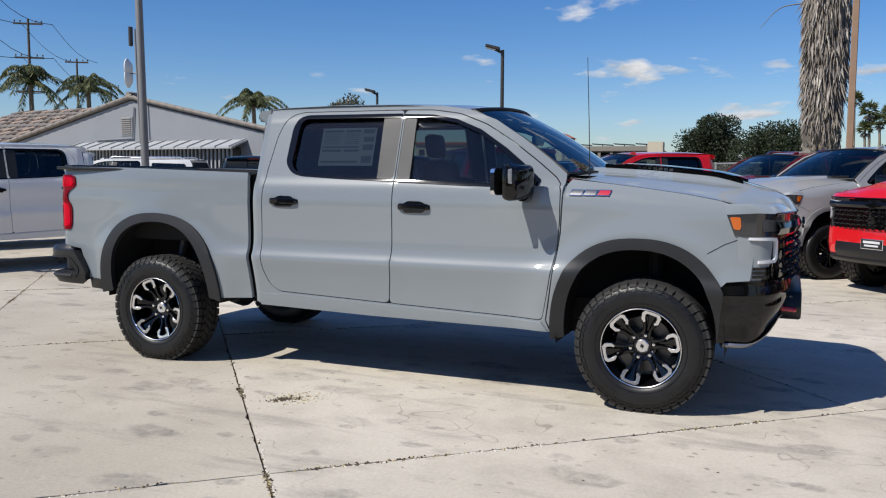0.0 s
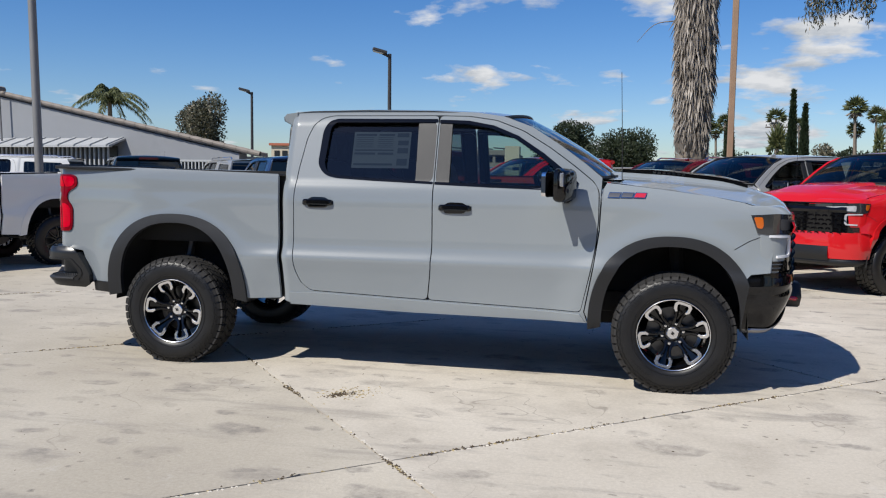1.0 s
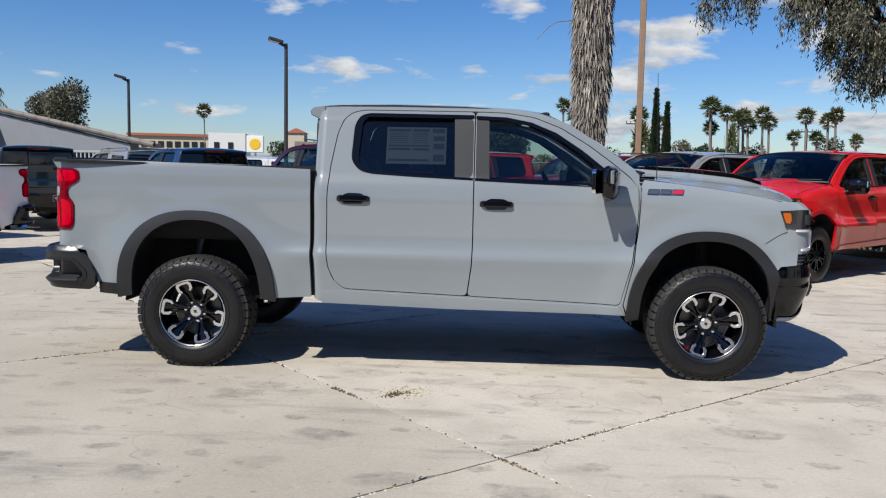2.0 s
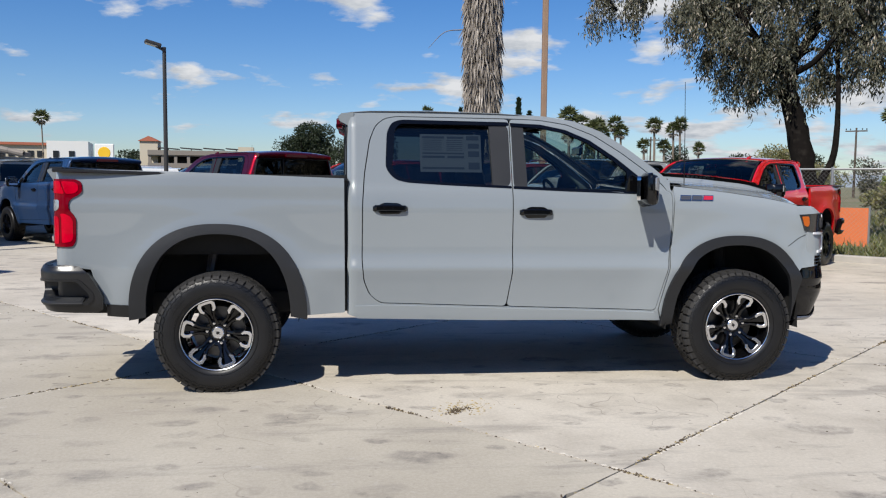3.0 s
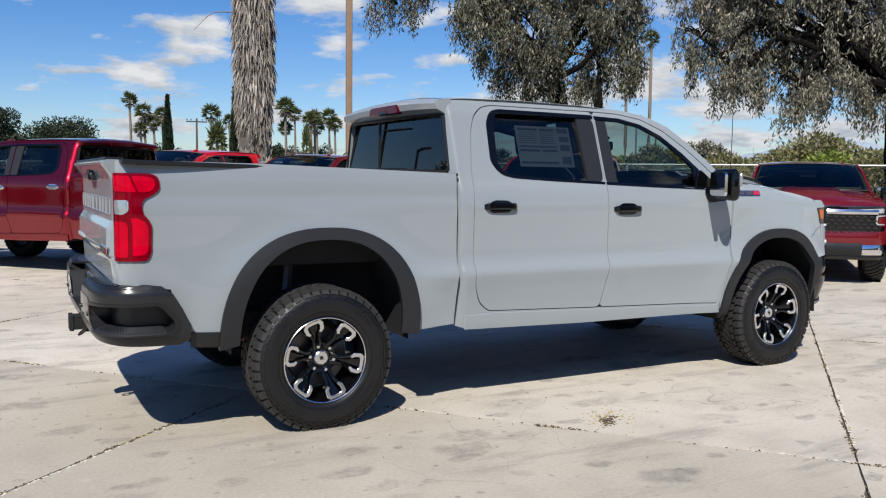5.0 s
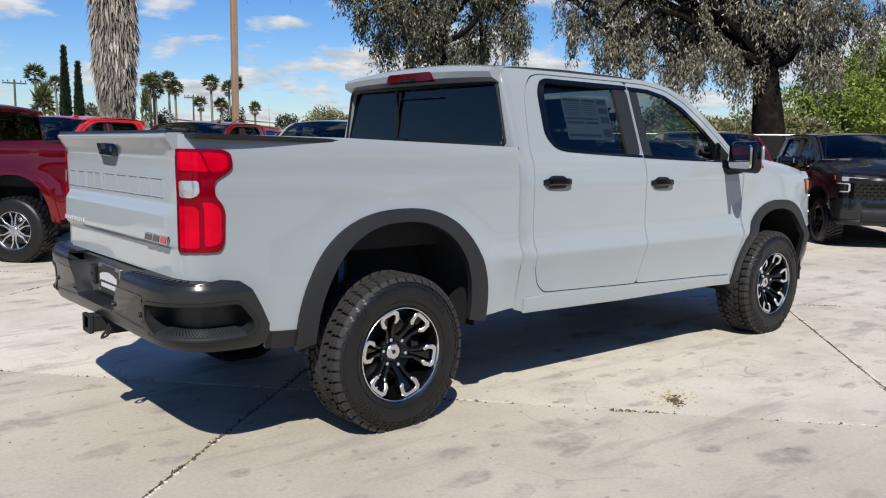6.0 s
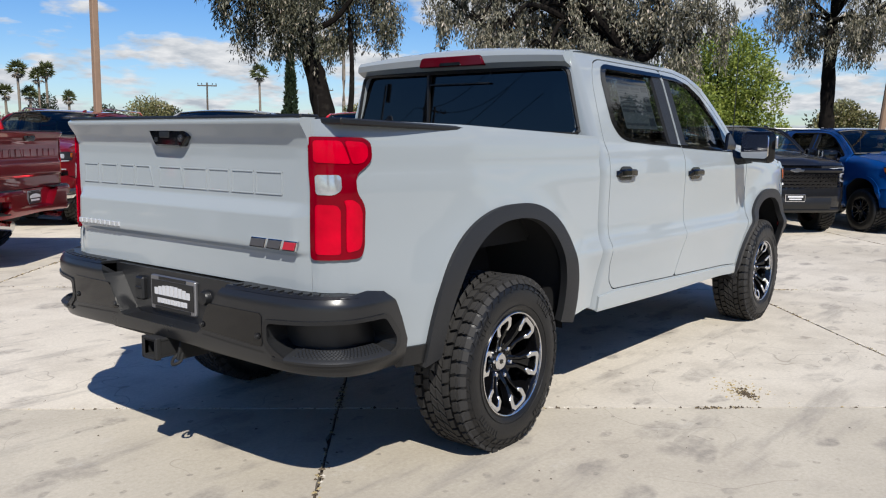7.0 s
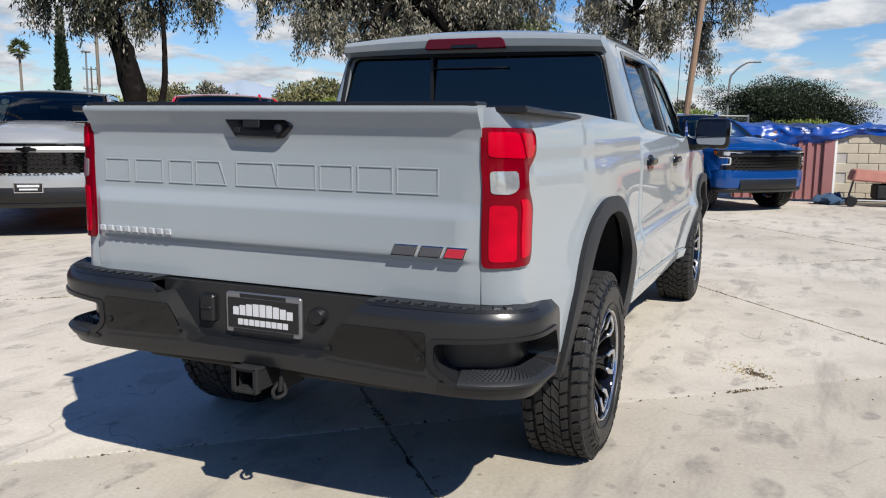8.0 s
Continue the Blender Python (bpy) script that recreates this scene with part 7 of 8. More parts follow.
    part("frame", join(box(7.5, 9.7, -0.13, -0.07, 1.86, 1.92), box(7.5, 9.7, -0.13, -0.07, 0.86, 0.92)), AWNING, w2, smooth=False)
    part("pipe", tube([(-1.7, -0.05, 2.7), (0.3, -0.05, 2.75), (0.4, -0.05, 3.9)], 0.03, 6), STUCCO, w)
    # wing on the far left with a tiled slope towards the lot
    wing = part("wing", box(-13.5, -6.0, 1.2, 9, -0.1, 2.5), STUCCO, t, smooth=False)
    wr = part("wing_roof", prism([(0.6, 2.45), (5.5, 4.3), (5.5, 4.42), (0.6, 2.57)], -14.2, -5.0, "x"), TILE, t, smooth=False)
    for k in range(20):
        for r in range(9):
            y0, z0 = 0.50 + 0.55 * r, 2.60 + 0.2076 * r
            part("roof_tile", lambda: tube([(0, 0, 0), (0, 0.60, 0.20)], 0.20, 8, 0.15), (TILE, TILE_DARK, TILE_PALE)[(k * 5 + r * 3 + k * r) % 3], wr, key="wtile", at=pose(-14.1 + 9.0 * k / 19, y0, z0))
    return t


house()
# mast with dish antennas on the house
mast = thing("antenna_mast", HX @ pose(1.0, -0.3, 0), "thin steel mast with white dish antennas", "antenna")
part("mast", tube([(0, 0, 2.2), (-0.15, 0, 6.7)], 0.035, 8), POLE_STEEL, mast)
for k, (z, r) in enumerate(((5.3, 0.36), (4.95, 0.36))):
    part("dish", moved(lathe([(0.0, 0.10), (r * 0.6, 0.03), (r, -0.08), (r, -0.11), (0.0, 0.02)], 20), pose(-0.5, 0.05, z, 0, 0, -60)), SIGN_WHITE, mast, "white round dish")
part("panel_antenna", box(-0.42, -0.32, -0.08, 0.08, 6.1, 6.8, 0.02), POLE_BROWN, mast)
part("bracket", tube([(-0.1, 0, 5.1), (-0.5, 0, 5.1)], 0.03, 6), POLE_STEEL, mast)


def lot_lamp(x, y, h, yaw, label, head=True, mat=POLE_BROWN, r=0.075):
    t = thing("street_lamp", pose(x, y, 0, 0, 0, yaw), label, "street lamp", "lamp posts")
    part("base", lathe_z([(0.0, 0.0), (0.22, 0.0), (0.22, 0.35), (0.10, 0.40)], 12), KERB, t)
    part("pole", tube([(0, 0, 0.3), (0, 0, h)], r, 10, r * 0.8), mat, t)
    if head:
        part("arm", tube([(0, 0, h - 0.1), (-0.25, 0, h + 0.02)], 0.05, 8), mat, t)
        hd = part("lamp_head", moved(box(-0.62, -0.10, -0.17, 0.17, -0.05, 0.06, 0.03), pose(0, 0, h, 0, 14)), mat, t, "flat box lamp head")
        part("lamp_glass", moved(box(-0.58, -0.22, -0.14, 0.14, -0.065, -0.048), pose(0, 0, h, 0, 14)), LAMP_GLASS, hd)
    return t


def lathe_z(profile, n):
    g = lathe([(r, z) for r, z in profile], n)
    return [(v[0], -v[2], v[1]) for v in g[0]], g[1]


lot_lamp(-6.7, 21.7, 5.75, 18, "dark lamp post with a flat box head")
lot_lamp(-16.05, 30.4, 5.4, 18, "dark lamp post with a flat box head")
lot_lamp(-31.44, 43.73, 5.0, 20, "dark lamp post far off")
lot_lamp(-38.43, 42.67, 5.0, 20, "dark lamp post far off")
poleL = thing("light_pole", pose(-10.05, 7.95, 0, 0, -1.0), "tall grey steel light pole in the lot", "pole")
part("pole", tube([(0, 0, 0), (0, 0, 11)], 0.085, 12, 0.07), POLE_STEEL, poleL)
poleT = thing("light_pole", pose(3.75, 12.6, 0), "tall weathered tan light pole", "pole")
part("pole", prism([(-0.062, -0.062), (0.062, -0.062), (0.062, 0.062), (-0.062, 0.062)], 0, 12, "z", 0.012), POLE_TAN, poleT, smooth=False)
pole2 = thing("light_pole", pose(16.40, 1.12, 0, 5.0, 0, 0), "tall weathered tan leaning pole behind the trucks", "pole")
part("pole", tube([(0, 0, 0), (0, 0, 12)], 0.085, 10, 0.07), POLE_TAN, pole2)


def utility_pole(x, y, h, yaw, arms=2):
    t = thing("utility_pole", pose(x, y, 0, 0, 0, yaw), "dark wooden utility pole with crossarms", "utility pole", "utility poles")
    part("pole", tube([(0, 0, -0.3), (0, 0, h)], 0.17, 8, 0.11), WOOD_POLE, t)
    for k in range(arms):
        z = h - 0.5 - 3.2 * k
        a = part("crossarm", box(-1.3, 1.3, -0.07, 0.07, z, z + 0.16), WOOD_POLE, t, smooth=False)
        for q in (-1.2, -0.7, 0.7, 1.2):
            part("insulator", lambda: lathe_z([(0.0, 0.0), (0.06, 0.0), (0.07, 0.15), (0.0, 0.25)], 8), POLE_BROWN, a, key="insul", at=pose(q, 0, z + 0.22))
    return t


utility_pole(-65.12, 53.13, 16.0, 35, 3)
utility_pole(-76.77, 70.03, 15.0, 35, 3)
utility_pole(-101.94, 101.11, 16.0, 35, 1)
utility_pole(65.54, 94.00, 9.0, -40, 1)
utility_pole(99.20, 105.80, 10.5, -40, 2)
utility_pole(19.55, 103.17, 8.6, 0, 1)
utility_pole(43.35, 108.25, 8.2, 0, 1)
wires = thing("power_line", Matrix(), "dark overhead power lines between utility poles", "power line")
for k, (dz, off) in enumerate(((15.6, -1.4), (15.6, 1.4), (12.4, -1.4), (12.4, 1.4), (9.2, 0.9))):
    a, b = Vector((-64.6 + off * 0.8, 53.7 + off * 0.57, dz)), Vector((-76.1 + off * 0.8, 70.7 + off * 0.57, dz - 1.0))
    c = a + (a - b) * 1.3
    part("wire", tube([tuple(c.lerp(a, u) - Vector((0, 0, 1.6 * math.sin(math.pi * u)))) for u in np.linspace(0, 1, 9)] + [tuple(a.lerp(b, u) - Vector((0, 0, 0.8 * math.sin(math.pi * u)))) for u in np.linspace(0.1, 1, 8)], 0.03, 4), SEAL, wires)

# -- far buildings --
def cream_block():
    t = thing("office_building", Matrix.Translation((-53.81, 143.54, 0)) @ pose(0, 0, 0, 0, 0, 12), "cream three-storey building with a red roof band", "building")
    w = part("wall", box(-11, 9.5, 0, 14, 0, 7.1), CREAM, t, smooth=False)
    part("roof", box(-11.4, 4.0, -0.4, 14.4, 7.1, 7.55), RED_ROOF, t, smooth=False)
    part("tower", box(3.0, 9.6, -0.6, 12, 0, 7.9), SIGN_WHITE, t, "paler corner block", smooth=False)
    for r in range(3):
        for c in range(9):
            n = part("window", lambda: box(0, 0.95, -0.12, 0.05, 0, 1.05), PAINTED_DARK, w, key="cwin", at=pose(-10.4 + 1.48 * c, 0, 1.0 + 2.05 * r), smooth=False)
    for c in range(2):
        part("window", lambda: box(0, 0.9, -0.72, -0.5, 0, 1.2), PAINTED_DARK, w, key="cwin2", at=pose(4.0 + 2.5 * c, 0, 5.0), smooth=False)
    part("awning", box(2.8, 9.8, -1.6, -0.5, 3.2, 3.7), POLE_BROWN, t, smooth=False)


def parking_block():
    t = thing("parking_structure", Matrix.Translation((-16.2, 88.9, 0)) @ pose(0, 0, 0, 0, 0, 4) @ Matrix.Diagonal((0.64, 0.64, 0.62, 1)), "grey open parking structure with stair towers", "building")
    for k in range(3):
        part("deck", box(-9, 8.6, 0, 16, 2.3 * k + 1.9, 2.3 * k + 2.3), GARAGE_MAT, t, smooth=False)
        part("parapet", box(-9, 8.6, -0.2, 0.1, 2.3 * k + 2.1, 2.3 * k + 2.95), GARAGE_MAT, t, smooth=False)
    for c in range(9):
        part("column", lambda: box(-0.25, 0.25, 0.05, 0.6, 0, 6.9), GARAGE_MAT, t, key="gcol", at=pose(-8.7 + 2.15 * c, 0, 0), smooth=False)
    # near-black back wall paints the deep shade between the decks
    part("inner_wall", box(-9, 8.6, 9, 9.3, 0, 7.0), PAINTED_DARK, t, smooth=False)
    part("tower", box(6.2, 8.8, -0.5, 4, 0, 8.3), CREAM, t, "cream stair tower", smooth=False)
    tw = part("tower", box(-10.6, -7.6, 2, 6, 0, 9.2), CREAM, t, "cream tower with a red hipped roof", smooth=False)
    part("tower_roof", prism([(-10.9, 9.2), (-7.3, 9.2), (-9.1, 10.1)], 1.7, 6.3), RED_ROOF, tw, smooth=False)
    for k in range(4):
        part("sun_canopy", lambda: box(-1.8, 1.8, 0, 3, 0, 0.15), POLE_BROWN, t, key="gcan", at=pose(-6 + 3.9 * k, 2, 7.9, 0, 4), smooth=False)
        part("canopy_post", lambda: box(-0.08, 0.08, 1.4, 1.6, -1, 0), POLE_BROWN, t, key="gcanp", at=pose(-6 + 3.9 * k, 2, 7.9), smooth=False)


cream_block()
parking_block()
sg = thing("pole_sign", pose(-25.3, 84.0, 0) @ Matrix.Diagonal((0.64, 0.64, 0.62, 1)), "white roadside sign with a plain yellow disc", "sign")
part("post", tube([(0, 0, 0), (0, 0, 6)], 0.2, 8), GALV, sg)
part("board", box(-1.5, 1.5, -0.2, 0.2, 5.2, 8.2, 0.1), SIGN_WHITE, sg)
part("disc", moved(lathe([(0.0, -0.26), (0.95, -0.26), (1.0, -0.2)], 20), pose(0, 0, 6.7)), material("sign yellow", (0.75, 0.45, 0.02), 0.4), sg, "plain yellow disc")
road_lamp = thing("street_lamp", pose(54.40, 2.90, 0), "grey curved-arm street lamp", "street lamp")
part("pole", tube(smooth_line([(0, 0, 0), (0, 0, 4.4), (0, -0.3, 5.3), (0, -1.0, 5.85), (0, -1.5, 5.9)], 5), 0.075, 8, 0.045), POLE_STEEL, road_lamp)
part("lamp_head", box(-0.1, 0.1, -1.95, -1.48, 5.86, 5.95, 0.03), POLE_STEEL, road_lamp)
road_lamp2 = thing("street_lamp", pose(56.00, 62.00, 0), "grey straight street lamp", "street lamp")
part("pole", tube([(0, 0, 0), (0, 0, 8.2)], 0.11, 8, 0.08), POLE_STEEL, road_lamp2)
part("lamp_head", box(-0.5, 0.5, -0.15, 0.15, 8.1, 8.25, 0.03), POLE_STEEL, road_lamp2)

# -- unseen, added behind the camera for reflections: a long pale building and trees --
def building_behind_camera():
    t = thing("showroom_building", pose(2, -31, 0), "unseen long pale building added behind the camera, with dark windows", "building")
    w = part("wall", box(-26, 26, -8, 0, -0.1, 5.2), CREAM, t, smooth=False)
    part("parapet", box(-26.3, 26.3, -8.3, 0.25, 5.2, 5.8), SIGN_WHITE, t, smooth=False)
    for k in range(12):
        part("window", lambda: box(-1.6, 1.6, -0.05, 0.05, 0.3, 3.4), PAINTED_DARK, w, key="swin", at=pose(-23 + 4.2 * k, 0, 0), smooth=False)


building_behind_camera()
bush("tree", -19.00, -24.00, 1.4, 6, 6, OAK, "unseen round green tree added behind the camera", 2500, 0.36, 201, 0.25, 11)
bush("tree", -33.00, -16.00, 1.4, 7, 7, OAK, "unseen round green tree added beside the lot", 2500, 0.36, 202, 0.25, 11)
bush("tree", 22.00, -26.00, 1.4, 7, 6.5, OAK, "unseen round green tree added behind the camera", 2500, 0.36, 203, 0.25, 11)

# -- chain-link fence behind the row of trucks, kerb, field --
FENCE = Matrix.Translation((8.6, 8.6, 0)) @ pose(0, 0, 0, 0, 0, LOT + 90)
fence = thing("chain_link_fence", FENCE, "galvanised chain-link fence with round posts", "fence")
for k in range(14):
    part("post", lambda: tube([(0, 0, -0.05), (0, 0, 1.82)], 0.03, 8), GALV, fence, key="fpost", at=pose(-12 + 3.0 * k, 0, 0))
part("top_rail", tube([(-12, 0, 1.78), (27, 0, 1.78)], 0.020, 8), GALV, fence)


def chain(x0, x1, h):
    V, F = [], []
    s, r = 0.085, 0.0022
    for k in range(int((x1 - x0 + h) / s)):
        for sgn in (1, -1):
            a = x0 - h + s * k if sgn > 0 else x0 + s * k
            p = [(a, 0.02), (a + sgn * h, h)]
            p = [(min(max(x, x0), x1), z if x0 <= x <= x1 else (z + (min(max(x, x0), x1) - x) * sgn)) for x, z in p]
            o = len(V)
            for x, z in p:
                V += [(x - r, 0.0, z), (x, r, z), (x + r, 0.0, z), (x, -r, z)]
            F += [(o, o + 1, o + 5, o + 4), (o + 1, o + 2, o + 6, o + 5), (o + 2, o + 3, o + 7, o + 6), (o + 3, o, o + 4, o + 7)]
    return V, F


tagged(part("wire_mesh", chain(-12, 27, 1.77), GALV, fence, "woven wire mesh", smooth=False), kind="stuff")
sign = thing("fence_sign", FENCE @ pose(-1.15, 0.02, 0), "blank white sign wired to the fence", "sign")
part("board", box(-0.16, 0.16, 0.0, 0.015, 1.43, 1.63, 0.004), SIGN_WHITE, sign, smooth=False)
struct("kerb", box(-14, 28, 0.25, 0.45, -0.05, 0.13, 0.02), KERB, "worn grey concrete kerb along the lot", "kerb", at=FENCE)
orange = thing("barrier_mesh", FENCE @ pose(0.5, -3.4, 0), "orange plastic barrier mesh in the field", "barrier")
part("mesh", sheet(lambda u, v: (4.3 * u - 0.3, 0.05 * math.sin(9 * u), 0.05 + 0.9 * v), 24, 8), ORANGE, orange)
part("post", tube([(-0.3, 0, 0), (-0.3, 0, 1.0)], 0.025, 6), GALV, orange)
part("post", tube([(4, 0, 0), (4, 0, 1.0)], 0.025, 6), GALV, orange)
rng = np.random.default_rng(8)
n = 26000
gx, gy = rng.uniform(-14, 26, n), -0.4 - rng.uniform(0, 1, n) ** 1.6 * 26
gp = np.stack([gx, gy, np.full(n, -0.045)], 1)
field = thing("grass", FENCE, "dry yellow green grass in the field", "grass", kind="stuff")
leaf_stuff("blades", gp, np.stack([rng.normal(size=n) * 0.4, rng.normal(size=n) * 0.4, np.ones(n)], 1), 0.30, 0.05, GRASS, field, "", 8)

# -- corner gate, block wall, tarpaulin, odds and ends --
GATE = Matrix.Translation((13.2, -2.23, 0)) @ pose(0, 0, 0, 0, 0, -80)
gate = thing("metal_gate", GATE, "faded red corrugated steel gate", "gate")
for k in range(10):
    part("panel", lambda: prism([(-0.085, 0.0), (-0.05, 0.0), (-0.035, -0.045), (0.035, -0.045), (0.05, 0.0), (0.085, 0.0), (0.085, 0.02), (-0.085, 0.02)], 0.05, 1.44, "z"), PINK_STEEL, gate, key="corr", at=pose(-0.16 - 0.171 * k, 0, 0), smooth=False)
part("gate_post", box(-0.06, 0.14, -0.08, 0.10, 0, 1.45, 0.01), PINK_STEEL, gate, smooth=False)
part("white_edge", box(0.145, 0.19, -0.07, 0.09, 0, 1.46), SIGN_WHITE, gate, smooth=False)
wallb = tagged(new("wall_block"), "tan split-face concrete block wall", "wall", kind="structure")
wallb.matrix_basis = GATE @ pose(0.2, 0.02, 0)
for r in range(7):
    for c in range(14):
        part("block", lambda: box(0.004, 0.396, 0, 0.19, 0.004, 0.196, 0.008), BLOCK, wallb, key="block", at=pose(0.40 * c - (0.2 if r % 2 else 0) + 0.2, 0.001 * ((r * 7 + c * 3) % 3), 0.2 * r), smooth=False)
part("mortar", box(0, 5.6, 0.02, 0.17, 0, 1.4), KERB, wallb, smooth=False)
tarp = thing("tarpaulin", GATE @ pose(-1.95, 0.1, 1.42), "crumpled blue tarpaulin over the gate and wall", "tarpaulin")


def tarp_pt(u, v):
    x = 4.95 * u
    q = noise.noise(Vector((x * 2.1, v * 3.0, 0.3))) * 0.09 + noise.noise(Vector((x * 6, v * 8, 2.3))) * 0.045 + abs(noise.noise(Vector((x * 3.1, v * 1.3, 7.7)))) * 0.06
    drop = 0.20 * (1 - smoothstep(0.30, 0.52, u)) + 0.06
    if v < 0.45:
        return (x, -0.16 - 0.06 * math.sin(v * 7) + q, -drop + (drop + 0.10) * v / 0.45 + q * 0.5)
    w = (v - 0.45) / 0.55
    return (x, -0.12 + 0.9 * w + q, 0.10 + 0.06 * w + q * 0.8)


part("sheet", sheet(tarp_pt, 90, 34), TARP, tarp)
bundle = thing("cloth_bundle", GATE @ pose(0.02, -0.55, 0), "blue cloth bundle lying on the concrete", "bundle")
g = sheet(lambda u, v: (lambda a, b: (0.32 * math.cos(a) * math.sin(b), 0.20 * math.sin(a) * math.sin(b), 0.10 + 0.10 * math.cos(b) * (1 + 0.3 * math.sin(3 * a))))(6.283 * u, 3.1416 * v), 40, 20)
part("cloth", ([Vector(p) + Vector((0.07, 0.06, 0.05)) * noise.noise(Vector(p) * 8) + Vector((0.02, 0.02, 0.03)) * noise.noise(Vector(p) * 21) for p in g[0]], g[1]), DENIM, bundle)
cart = thing("machine_cart", GATE @ pose(0.86, -0.7, 0), "faded red machine on a low cart beside the wall", "machine")
part("hood", prism([(-0.55, 0.50), (0.7, 0.42), (0.78, 0.64), (-0.48, 0.72)], -0.25, 0.25, "y", 0.03), RUST, cart, "faded red sheet hood")
part("engine", join(box(-0.1, 0.35, -0.22, 0.22, 0.15, 0.43, 0.03), box(0.05, 0.25, -0.1, 0.1, 0.40, 0.46, 0.02)), UNDER, cart, smooth=False)
part("frame", join(tube([(-0.6, -0.22, 0.12), (0.8, -0.22, 0.12)], 0.025, 6), tube([(-0.6, 0.22, 0.12), (0.8, 0.22, 0.12)], 0.025, 6), tube([(-0.55, 0, 0.12), (-0.45, 0, 0.6)], 0.02, 6), tube([(0.6, 0, 0.12), (0.65, 0, 0.6)], 0.02, 6)), DARK_METAL, cart)
for k in (-0.55, 0.72):
    part("wheel", lambda: lathe([(0.0, -0.03), (0.09, -0.035), (0.11, -0.02), (0.11, 0.02), (0.09, 0.035), (0.0, 0.03)], 14), RUBBER, cart, key="cwheel", at=pose(k, -0.28, 0.11))

# -- far hills and mountains, their haze painted into the colour --
def ridge(x, y, yaw, wide, prof, seed):
    V, F = [], []
    m = 90
    for i in range(m + 1):
        u = i / m
        h = float(np.interp(u, [p[0] for p in prof], [p[1] for p in prof]))
        h *= 1 + 0.22 * noise.fractal(Vector((u * 9, seed, 0)), 0.9, 2.1, 5)
        for k, (d, q) in enumerate(((0, 0), (0.12, 0.55), (0.2, 0.9), (0.26, 1.0))):
            V.append((wide * (u - 0.5), wide * d * 0.5 + 40 * noise.noise(Vector((u * 20, k * 3.1, seed))), h * q * (1 + 0.15 * noise.noise(Vector((u * 30, k, seed))) if 0 < k < 3 else h and q)))
            V[-1] = (V[-1][0], V[-1][1], h * q * (1 + (0.2 * noise.noise(Vector((u * 30, k, seed))) if 0 < k < 3 else 0)))
    for i in range(m):
        F += [(i * 4 + k, i * 4 + 4 + k, i * 4 + 5 + k, i * 4 + 1 + k) for k in range(3)]
    return V, F


struct("backdrop_mountain", ridge(0, 0, 0, 1900, [(0, 0), (0.2, 60), (0.38, 105), (0.47, 150), (0.5, 158), (0.55, 140), (0.62, 130), (0.8, 70), (1, 0)], 3), MOUNTAIN, "far mountain with pale blue haze in its colour", "mountain", "all", Matrix.Translation((2406, 1782, -2)) @ pose(0, 0, 0, 0, 0, 36.5 - 90))
struct("backdrop_hills", ridge(0, 0, 0, 5200, [(0, 40), (0.3, 75), (0.5, 88), (0.7, 70), (1, 40)], 5), MOUNTAIN, "low horizon hills with haze in their colour", "hills", "all", Matrix.Translation((2990, -172, -2)) @ pose(0, 0, 0, 0, 0, -90))
struct("backdrop_hills_north", ridge(0, 0, 0, 2600, [(0, 18), (0.2, 26), (0.5, 30), (0.7, 24), (1, 14)], 7), HILL, "low horizon hills with haze in their colour", "hills", "all", Matrix.Translation((150, 950, -2)))

# -- trees --
def crown(az, rows, seed):
    """Clumps given as (sideways, z, radius, height), sideways to the right of the bearing az in degrees; scattered in depth."""
    rnd = random.Random(seed)
    c, s = math.cos(radians(az)), math.sin(radians(az))
    out = []
    for side_, z, r, h in rows:
        d = rnd.uniform(-0.9, 0.9)
        out.append((s * side_ + c * d, -c * side_ + s * d, z, r, h))
    return out


gum_tree(11.2, 13.7, "large gum tree with a dark forked trunk and hanging leaves", 4.3, (-0.62, 0.42), 0.29,
         crown(57, [(-2.9, 5.9, 0.8, 0.7), (-2.2, 5.0, 0.8, 0.8), (-2.4, 6.8, 1.1, 0.8), (-1.3, 5.7, 1.1, 1.0), (-0.9, 7.3, 1.4, 0.9), (-0.6, 4.7, 0.7, 0.7), (0.2, 6.4, 1.2, 0.9), (0.4, 4.9, 0.6, 0.7), (1.1, 6.0, 0.8, 0.9), (1.2, 4.8, 0.55, 0.6), (1.0, 7.4, 1.2, 0.8), (-5.7, 6.6, 0.35, 0.5), (-4.9, 6.7, 0.3, 0.5), (-4.2, 7.3, 0.5, 0.4), (-1.5, 4.2, 0.35, 0.4)], 1), 11,
         [(0.0, 0.0, 1.0), (0.22, -0.13, 1.6), (0.45, -0.28, 2.3), (0.48, -0.32, 3.6), (0.42, -0.25, 5.2)], strands=900, drop=1.6)
